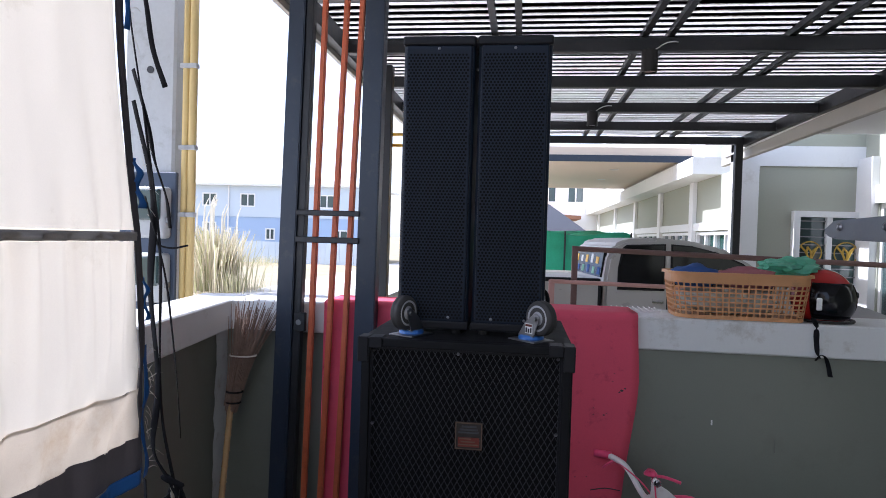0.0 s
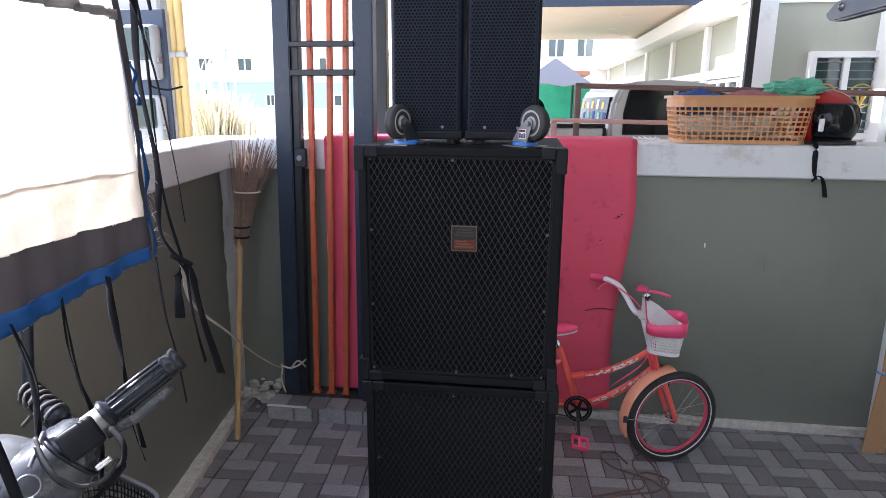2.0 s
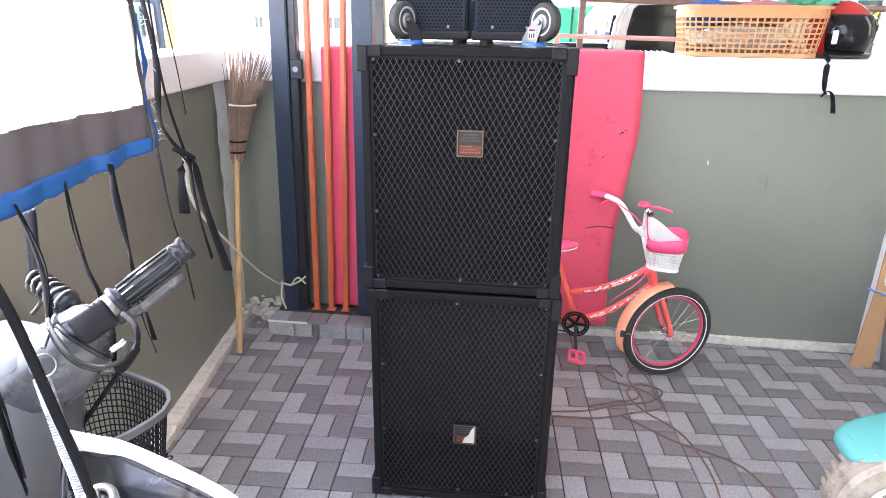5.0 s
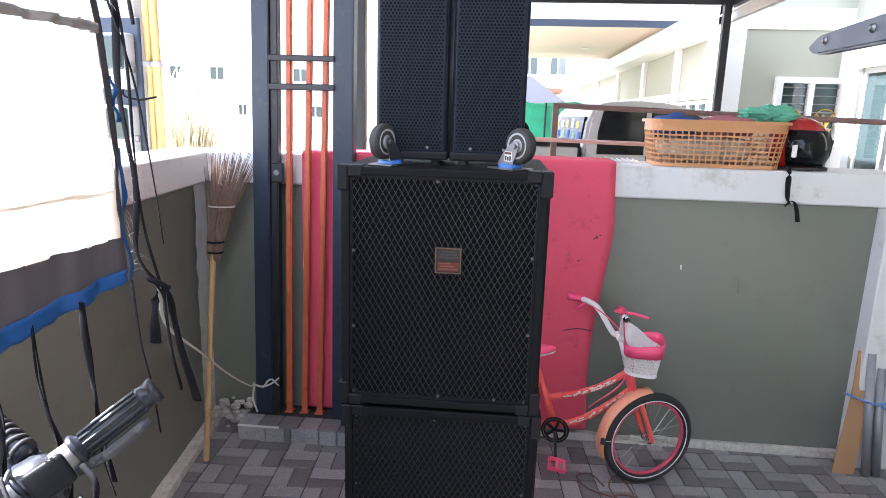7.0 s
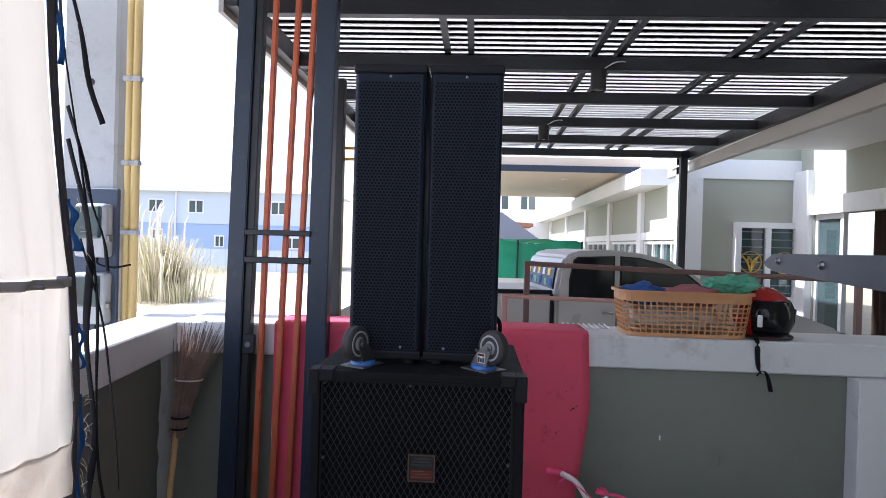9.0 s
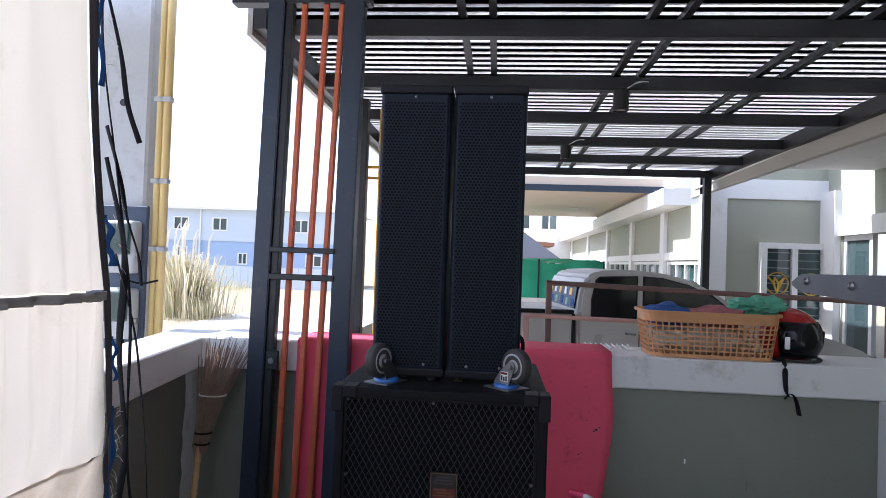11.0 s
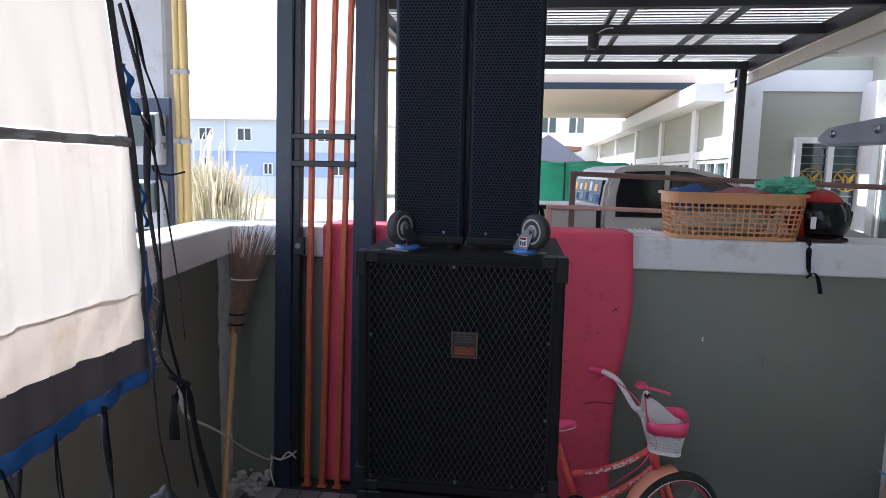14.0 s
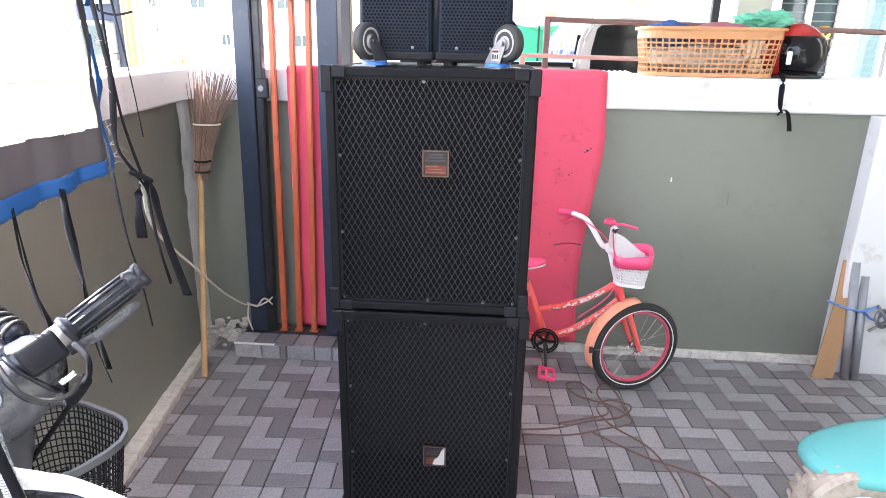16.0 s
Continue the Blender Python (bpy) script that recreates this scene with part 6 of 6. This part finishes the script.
bm = tube([ca.lerp(cb, k / 48) + cq @ Vector((0.0155 * math.cos(k * 0.785), 0.0155 * math.sin(k * 0.785), 0.002 * math.sin(k * 2.1))) for k in range(49)], 0.0034, 6, smooth_steps=2)
part("wire_coil", bm, "rubber", sc, "black cable wound round the stem", smooth=True)
part("wire_tail", tube([ca + Vector((0.02, -0.01, -0.01)), ca + Vector((0.01, -0.015, -0.03)), ca + Vector((-0.004, -0.016, -0.045))], 0.003, 6), "rubber", sc, smooth=True)
part("key_chain", tube([(-0.375, 0.690, 0.996), (-0.362, 0.660, 0.988), (-0.361, 0.645, 0.974)], 0.003, 6), "steel", sc, smooth=True)
part("key_ring", torus(0.0135, 0.0014, turned((-0.352, 0.630, 0.960)), 28, 6), "steel", sc, "steel key ring", smooth=True)
part("front_fairing", loft([((-0.431, 0.700, 0.969), 0.02, 0.02, 0.9), ((-0.435, 0.695, 0.950), 0.055, 0.045, 0.85), ((-0.452, 0.700, 0.911), 0.075, 0.062, 0.8), ((-0.488, 0.710, 0.831), 0.088, 0.075, 0.8), ((-0.531, 0.720, 0.724), 0.085, 0.085, 0.85), ((-0.569, 0.720, 0.571), 0.06, 0.06, 0.9)], 36, Vector((0, 1, 0))), "scooter_silver", sc, "dull silver front fairing", smooth=True)
part("brake_hose", tube([(-0.315, 0.735, 0.982), (-0.289, 0.720, 0.971), (-0.288, 0.715, 0.947), (-0.309, 0.720, 0.921), (-0.366, 0.740, 0.854), (-0.426, 0.750, 0.781), (-0.446, 0.740, 0.757)], 0.0036, 8), "strap", sc, smooth=True)
part("hose_boot", tube([(-0.290, 0.712, 0.944), (-0.305, 0.716, 0.925), (-0.320, 0.720, 0.908)], 0.0075, 8), "strap", sc, smooth=True)
sl = [(-0.339, 0.610, 0.956), (-0.325, 0.600, 0.921), (-0.309, 0.590, 0.879), (-0.297, 0.585, 0.839), (-0.288, 0.580, 0.789)]
part("cable_sleeve", tube(sl, 0.0078, 10), "pipe_grey", sc, "ribbed grey cable sleeve", smooth=True)
bm = bmesh.new()
pts = spline([Vector(q) for q in sl], 14)
for a, b in zip(pts, pts[1:]):
    m = Matrix.Translation(a) @ (b - a).to_track_quat("Z", "Y").to_matrix().to_4x4()
    add_torus(bm, 0.0078, 0.0016, m, 14, 5)
part("sleeve_rib", bm, "pipe_grey", sc, smooth=True)
part("black_hose", tube([(-0.352, 0.540, 1.222), (-0.310, 0.530, 1.157), (-0.276, 0.520, 1.099), (-0.261, 0.520, 1.041), (-0.248, 0.520, 0.979), (-0.239, 0.525, 0.911), (-0.233, 0.530, 0.842)], 0.005, 10), "strap", sc, "thick black hose", smooth=True)
bk2 = thing("wire_basket")
bk2.parent, bk2.matrix_basis = sc, pose(-0.565, 0.955, 0.515, 0, 0, -22)
part("mesh", lattice_wall(0.25, 0.21, 0.085, 0.15, 0.82, 72, 11, 0.0016, 0.002), "black_plastic", bk2, "black mesh basket")
def basket_ring(name, w, d, w2, d2, z0, z1, material):
    o, i2 = rounded(w, d, 0.09, 48), rounded(w2, d2, 0.08, 48)
    bm = bmesh.new()
    rows4 = [[bm.verts.new((p[0], p[1], z)) for p in q] for q, z in ((o, z0), (o, z1), (i2, z1), (i2, z0))]
    for a in range(4):
        A, Bq = rows4[a], rows4[(a + 1) % 4]
        for j in range(48):
            bm.faces.new((A[j], A[(j + 1) % 48], Bq[(j + 1) % 48], Bq[j]))
    return part(name, bm, material, bk2)
basket_ring("rim", 0.262, 0.222, 0.246, 0.206, 0.143, 0.157, "scooter_silver")
bm = bmesh.new()
holes = []
for a in range(15):
    for b in range(12):
        x, y = -0.105 + a * 0.0155 + (0.00775 if b % 2 else 0), -0.088 + b * 0.0155
        if abs(x) < 0.112 and abs(y) < 0.094 and (abs(x) - 0.05) ** 2 * (abs(x) > 0.05) + (abs(y) - 0.03) ** 2 * (abs(y) > 0.03) < 0.0034:
            add_torus(bm, 0.0062, 0.0021, Matrix.Translation((x, y, 0.012)) @ Matrix.Diagonal((1, 1, 0.6, 1)), 8, 4)
tagged(part("floor_mesh", bm, "black_plastic", bk2, "perforated basket floor"), "", kind="stuff")
part("mount", box((-0.02, -0.3, 0.02), (0.02, -0.05, 0.05)), "black_plastic", bk2)
pan = [Vector(q) for q in spline([Vector(q) for q in [(-0.341, 0.630, 0.866), (-0.325, 0.650, 0.846), (-0.297, 0.670, 0.824), (-0.231, 0.670, 0.797), (-0.147, 0.650, 0.777), (-0.084, 0.620, 0.759)]], 8)]
def panel(u, v):
    f = u * (len(pan) - 1)
    k = min(int(f), len(pan) - 2)
    p = pan[k].lerp(pan[k + 1], f - k)
    return p + Vector((0.030 * math.sin(v * 1.5), -0.115 * v + 0.02 * v * v, -0.012 * v - 0.17 * v * v))
part("front_panel", sheet_grid(lambda u, v: panel(u, 0.16 + 0.84 * v), 24, 14, 0.006), "gloss_black", sc, "glossy black front panel", smooth=True)
# sunlit upper edge of the black panel, painted on as a scuffed white strip
part("panel_edge", sheet_grid(lambda u, v: panel(u, 0.21 * v * (1 - 0.45 * u) + 0.012 * noise.noise((u * 8, v * 2, 5)) * v) + Vector((0, -0.001, 0.0035)), 40, 8, 0.004), "worn_white", sc, "scuffed panel edge, whitened as sunlit", smooth=True)
lock = Matrix.Translation((-0.246, 0.550, 0.845)) @ Vector((0.45, -0.6, 0.75)).to_track_quat("Z", "Y").to_matrix().to_4x4()
part("ignition_lock", lathe([(0, 0.004), (0.009, 0.004), (0.010, 0.007), (0.017, 0.006), (0.019, 0.0), (0.019, -0.02)], 24, lock), "steel", sc, "round ignition lock", smooth=True)
part("key", box((-0.002, -0.010, 0.004), (0.002, 0.010, 0.030), lock, bevel=0.001), "steel", sc)
part("seat", box((-0.95, 0.0, 0.72), (-0.58, 0.34, 0.80), bevel=0.03, seg=3), "rubber", sc, smooth=True)
part("under_body", box((-0.72, 0.1, 0.16), (-0.48, 0.62, 0.72), bevel=0.05, seg=3), "scooter_silver", sc, smooth=True)
for yy in (0.72, 0.02):
    part("tyre", torus(0.17, 0.045, Matrix.Translation((-0.60, yy, 0.215)) @ pose(0, 0, 0, 0, 90, 0), 36, 10), "rubber", sc, smooth=True)

# ---- beyond the wall: rail, truck, pole ----
rail = thing("steel_rail", (0, 0, 0), 0, "brown and faded pink steel rail frame behind the wall", "rail")
part("upright", box((0.485, 3.93, -0.15), (0.52, 3.965, 1.51), bevel=0.003), "rust_rail", rail)
part("upright", box((2.45, 3.93, -0.15), (2.485, 3.965, 1.47), bevel=0.003), "rust_rail", rail)
part("top_bar", tube([(0.485, 3.95, 1.502), (2.48, 3.95, 1.455)], 0.016, 8), "rust_rail", rail)
part("lower_bar", tube([(0.36, 3.90, 1.302), (1.20, 3.92, 1.29)], 0.013, 8), "pink_rail", rail)
part("lower_upright", box((0.35, 3.90, -0.15), (0.385, 3.93, 1.31), bevel=0.003), "pink_rail", rail)

truck = thing("pickup_truck", (0.90, 5.68, -0.17), 6, "silver double-cab pickup truck with dark tinted windows", "truck")
cab = [(0.0, 0.95), (0.0, 1.38), (0.03, 1.60), (0.08, 1.70), (0.18, 1.748), (0.45, 1.765), (0.75, 1.745), (1.0, 1.69), (1.22, 1.585), (1.52, 1.395), (1.68, 1.34), (2.25, 1.22), (2.6, 1.10), (2.85, 0.90), (2.92, 0.60), (2.9, 0.42), (0.0, 0.42)]
part("body", prism(cab, 0.0, 1.45, "y", bevel=0.03), "silver_paint", truck)
part("bed", prism([(-1.5, 1.36), (-0.02, 1.37), (-0.02, 0.5), (-1.5, 0.5)], 0.0, 1.45, "y", bevel=0.02), "silver_paint", truck, "silver load bed")
part("bed_rail", box((-1.5, -0.015, 1.36), (-0.03, 0.06, 1.395), bevel=0.008), "black_plastic", truck, "black plastic bed rail")
part("bed_gap", box((-0.05, -0.012, 0.5), (-0.022, 0.03, 1.362), bevel=0.004), "black_plastic", truck)
side_glass = [[(0.13, 1.315), (0.13, 1.48), (0.165, 1.655), (0.20, 1.685), (0.51, 1.70), (0.51, 1.315)], [(0.585, 1.315), (0.585, 1.70), (0.76, 1.69), (0.98, 1.64), (1.18, 1.55), (1.40, 1.405), (1.42, 1.36), (1.30, 1.33)]]
for g in side_glass:
    w_ob = part("side_window", prism(g, -0.012, 0.004, "y"), "helmet_black", truck, "dark tinted side window")
    cx = sum(p[0] for p in g) / len(g)
    part("window_seal", prism([(x + (0.014 if x > cx else -0.014), z + (0.012 if z > 1.45 else -0.012)) for x, z in g], -0.008, 0.002, "y"), "black_plastic", w_ob)
part("rear_window", prism([(-0.014, 1.40), (0.016, 1.62), (0.05, 1.62), (0.05, 1.40)], 0.10, 1.34, "y", bevel=0.004), "helmet_black", truck, "dark rear window")
rng = random.Random(8)
for k in range(10):
    z0 = 1.42 + (k % 2) * 0.095
    z1, lean = z0 + rng.uniform(0.06, 0.085), 0.03 / 0.22
    y0 = 0.14 + 0.115 * k
    part("sticker", prism([(-0.017 + lean * (z0 - 1.40), z0), (-0.017 + lean * (z1 - 1.40), z1), (-0.012 + lean * (z1 - 1.40), z1), (-0.012 + lean * (z0 - 1.40), z0)], y0, y0 + rng.uniform(0.08, 0.11), "y"), ("cloth_blue", "yellow_paint", "green_bag", "paper")[k % 4], truck, "faded coloured rear-window decal")
part("windscreen", sheet_grid(lambda u, v: Vector((1.06 + 0.45 * u, 0.1 + 1.25 * v, 1.685 - 0.27 * u)), 4, 4, 0.006), "helmet_black", truck)
part("headlight", prism([(2.50, 1.02), (2.66, 1.05), (2.86, 0.88), (2.84, 0.80), (2.62, 0.86)], -0.012, 0.25, "y", bevel=0.01), "lamp_glass", truck, "clear swept-back headlight")
part("headlight_rim", prism([(2.48, 1.035), (2.67, 1.068), (2.885, 0.885), (2.86, 0.785), (2.60, 0.845)], -0.006, 0.24, "y", bevel=0.006), "black_plastic", truck)
part("door_handle", box((0.42, -0.02, 1.19), (0.52, 0.0, 1.215), bevel=0.006), "chrome", truck)
part("door_handle", box((1.12, -0.02, 1.17), (1.22, 0.0, 1.195), bevel=0.006), "chrome", truck)
for x0 in (0.545, 1.32):
    part("door_gap", box((x0, -0.004, 0.6), (x0 + 0.008, 0.01, 1.30)), "ink", truck)
part("wing_mirror", box((1.30, -0.2, 1.33), (1.40, -0.02, 1.45), bevel=0.03, seg=3), "black_plastic", truck, smooth=True)
for xx in (-0.8, 2.25):
    for yy in (0.1, 1.35):
        wh = part("wheel", torus(0.26, 0.1, Matrix.Translation((xx, yy, 0.36)) @ pose(0, 0, 0, 90, 0, 0), 32, 10), "rubber", truck, smooth=True)
        part("rim", lathe([(0, -0.05), (0.16, -0.05), (0.18, -0.03), (0.18, 0.03), (0.16, 0.05), (0, 0.05)], 24, Matrix.Translation((xx, yy, 0.36)) @ pose(0, 0, 0, 90, 0, 0)), "steel", wh)

pole = thing("utility_pole", (0, 0, 0), 0, "weathered concrete service pole with meters and yellow conduits", "pole")
part("shaft", box((-1.80, 2.98, -0.15), (-1.53, 3.2, 5.5), bevel=0.012), "concrete", pole)
part("meter_board", box((-1.795, 2.955, 0.8), (-1.50, 2.98, 1.825), bevel=0.004), "meter_board", pole, "dark painted meter board")
part("hole", rod((-1.66, 2.975, 2.33), (-1.66, 2.982, 2.33), 0.018, n=12), "ink", pole)
for x0, r, mt in ((-1.482, 0.017, "yellow_pipe"), (-1.445, 0.02, "yellow_pipe")):
    cd = part("conduit", rod((x0, 3.0, -0.15), (x0, 3.0, 5.4), r, n=12), mt, pole, "yellowed plastic conduit", smooth=True)
    for z in (1.62, 1.95, 2.35, 2.9):
        part("clip", box((x0 - r - 0.006, 2.975, z - 0.012), (x0 + r + 0.006, 3.01, z + 0.012), bevel=0.003), "concrete", cd)
for z0, z1 in ((1.50, 1.75), (1.19, 1.43)):
    meter = thing("electric_meter", (-1.59, 2.955, z0), 0, "grey glass-fronted electricity meter on the pole", "meter", "electricity meters")
    h = z1 - z0
    part("case", box((-0.075, -0.075, 0), (0.075, 0.0, h), bevel=0.022, seg=3), "meter", meter, smooth=True)
    part("cover", box((-0.06, -0.098, h * 0.35), (0.06, -0.07, h * 0.95), bevel=0.014, seg=3), "glass", meter, "clear cover")
    part("dial", box((-0.045, -0.078, h * 0.45), (0.045, -0.0745, h * 0.88)), "paper", meter)
    bm = bmesh.new()
    for k in range(3):
        add_box(bm, (-0.035, -0.0805, h * (0.52 + 0.11 * k)), (0.03 - 0.01 * k, -0.0785, h * (0.55 + 0.11 * k)))
    part("dial_marks", bm, "ink", meter)
    part("latch", box((0.07, -0.06, h * 0.3), (0.09, -0.03, h * 0.42), bevel=0.004), "steel", meter)
    part("lead", tube([(0.02, -0.04, 0.0), (0.03, -0.045, -0.03), (0.10, -0.04, -0.045), (0.17, -0.02, -0.03)], 0.005, 6), "strap", meter, smooth=True)

yb = thing("yellow_frame", (0, 0, 0), 0, "yellow painted steel pipe clamped to the carport post", "pipe")
part("pipe", box((-0.66, 4.36, -0.15), (-0.63, 4.385, 2.66), bevel=0.003), "yellow_paint", yb)
for z in (2.16, 2.235):
    part("clamp", box((-0.80, 4.33, z), (-0.62, 4.36, z + 0.018), bevel=0.002), "yellow_paint", yb)

# ---- plants ----
def blades(name, at, count, height, spread, mats, label, plumes=0, seed=1):
    t = thing(name, at, 0, label, "grass")
    rng = random.Random(seed)
    for mi, mt in enumerate(mats):
        bm = bmesh.new()
        for k in range(count // len(mats)):
            a, r = rng.uniform(0, 2 * math.pi), abs(rng.gauss(0, 0.35)) * spread
            b = Vector((r * math.cos(a), r * math.sin(a), 0))
            h = height * rng.uniform(0.45, 1.0)
            lean = Vector((math.cos(a) * rng.uniform(0.1, 0.9), math.sin(a) * rng.uniform(0.1, 0.9), 0)) * height * 0.45
            w = 0.014 * height * rng.uniform(0.5, 1)
            s = Vector((-math.sin(a + 0.6), math.cos(a + 0.6), 0)) * w
            p = [b, b + lean * 0.25 + Vector((0, 0, h * 0.55)), b + lean * 0.7 + Vector((0, 0, h * 0.92)), b + lean * 1.15 + Vector((0, 0, h * 0.9))]
            prev = None
            for i, q in enumerate(p):
                ww = s * (1 - i / 3.2)
                cur = (bm.verts.new(q - ww), bm.verts.new(q + ww))
                if prev:
                    bm.faces.new((prev[0], prev[1], cur[1], cur[0]))
                prev = cur
        tagged(part("foliage", bm, mt, t), "", kind="stuff")
    if plumes:
        bm = bmesh.new()
        for k in range(plumes):
            a, r = rng.uniform(0, 2 * math.pi), rng.random() * spread * 0.5
            b = Vector((r * math.cos(a), r * math.sin(a), height * rng.uniform(0.9, 1.2)))
            add_tube(bm, [b + Vector((0, 0, -0.5 * height)), b, b + Vector((0.05, 0, 0.12 * height)), b + Vector((0.12, 0, 0.2 * height))], 0.035, 5, 0.3)
        tagged(part("plume", bm, "plume", t), "", kind="stuff")
    return t


blades("pampas_grass", (-8.7, 17.2, -0.15), 900, 2.0, 1.5, ("grass_dry", "grass_green", "grass_dry"), "tall dry pampas clump with pale plumes by the lane", 14, 1)
blades("grass_tuft", (-7.6, 16.4, -0.15), 300, 0.7, 1.2, ("grass_dry", "grass_green"), "low dry grass tuft beside the lane", 0, 2)
blades("grass_tuft", (-13.0, 30.5, -0.15), 500, 0.55, 5.0, ("grass_dry", "grass_green"), "weedy strip of grass before the far fence", 0, 3)
blades("grass_tuft", (-17.0, 30.0, -0.15), 500, 0.6, 5.0, ("grass_green", "grass_dry"), "weedy strip of grass before the far fence", 0, 4)

# ---- green net shelter and tent far behind ----
net = thing("net_shelter", (0.0, 14.0, -0.15), 0, "green shade-net enclosure beside the neighbour's carport", "shelter")
part("net_wall", sheet_grid(lambda u, v: Vector((0.2 + 2.3 * u, 0.05 * math.sin(u * 21), 1.0 + 0.85 * v + 0.04 * math.sin(u * 9) * v)), 40, 6), "green_net", net)
part("net_top", sheet_grid(lambda u, v: Vector((0.2 + 2.3 * u, 2.2 * v, 1.88 + 0.05 * math.sin(u * 12 + v * 4))), 30, 10), "green_net", net)
for x0 in (0.2, 1.1, 2.5):
    part("post", rod((x0, 0, 0), (x0, 0, 1.9), 0.02, n=8), "black_steel", net)
part("low_wall", box((-0.5, -0.2, 0), (2.9, -0.08, 1.05)), "white_house", net)
tent = thing("canopy_tent", (0.9, 19.0, -0.15), 0, "grey peaked canopy tent in the distance", "tent")
bm = bmesh.new()
bmesh.ops.create_cone(bm, cap_ends=True, segments=4, radius1=1.7, radius2=0.05, depth=0.9, matrix=Matrix.Translation((0, 0, 2.3)) @ pose(0, 0, 0, 0, 0, 45))
part("top", bm, "tent", tent)
for sx in (-1, 1):
    part("leg", rod((1.1 * sx, -1.1, 0), (1.1 * sx, -1.1, 1.9), 0.03, n=8), "steel", tent)


# ---- floor tiles: pairs of bricks turned by turns ----
CELL, ROW, GAP = 0.1433, 0.131, 0.0046
LAY = Matrix.Translation((0.9474, 1.8872, 0)) @ Matrix.Rotation(radians(3.25), 4, "Z")
def brick_mesh(name, material, lx, ly):
    bm = box((0, 0, -0.008), (lx, ly, 0.0), bevel=0.0016)
    me = bpy.data.meshes.new(name)
    bm.to_mesh(me)
    bm.free()
    me.materials.append(M[material])
    return me
BRICK = {(c, o): brick_mesh("brick", "brick_" + c, *((CELL - GAP, ROW / 2 - GAP) if o else (CELL / 2 - GAP, ROW - GAP)))
         for c in ("light", "dark") for o in (0, 1)}
floor_ob = bpy.data.objects["floor"]
spots = []
for i in range(-18, 14):
    for j in range(-44, 10):
        x, y = i * CELL, (j - 1) * ROW
        c = LAY @ Vector((x + CELL / 2, y + ROW / 2, 0))
        if c.y - ROW / 2 > YW or c.x < -1.25 or c.x > 2.45 or c.y < -3.3:
            continue
        if (i + j) % 2 == 0:
            spots += [(x, y + ROW / 2, "light", 1), (x, y, "dark", 1)]
        else:
            spots += [(x, y, "light", 0), (x + CELL / 2, y, "dark", 0)]
near = [s for s in spots if -0.4 < s[1] < 0.72 and -1.9 < s[0] < 0.85]
near = sorted(near, key=lambda s: abs(s[0] + 0.7) + 1.2 * abs(s[1] - 0.3))[:300]
near_set = set(near)
for x, y, c, o in near:
    b = new("brick", BRICK[(c, o)])
    b.matrix_basis = LAY @ Matrix.Translation((x + GAP / 2, y + GAP / 2, 0.0006 * noise.noise((x * 9, y * 9, 0))))
    b.parent = floor_ob
for c in ("light", "dark"):
    bm = bmesh.new()
    for x, y, cc, o in spots:
        if cc == c and (x, y, cc, o) not in near_set:
            lx, ly = (CELL - GAP, ROW / 2 - GAP) if o else (CELL / 2 - GAP, ROW - GAP)
            bmesh.ops.create_cube(bm, size=1.0, matrix=LAY @ Matrix.Translation((x + CELL * (0.5 if o else 0.25), y + ROW * (0.25 if o else 0.5), -0.004)) @ Matrix.Diagonal((lx, ly, 0.008, 1)))
    rest = finish("tile_bricks", bm, "brick_" + c, floor_ob)
    tagged(rest, "", kind="stuff")
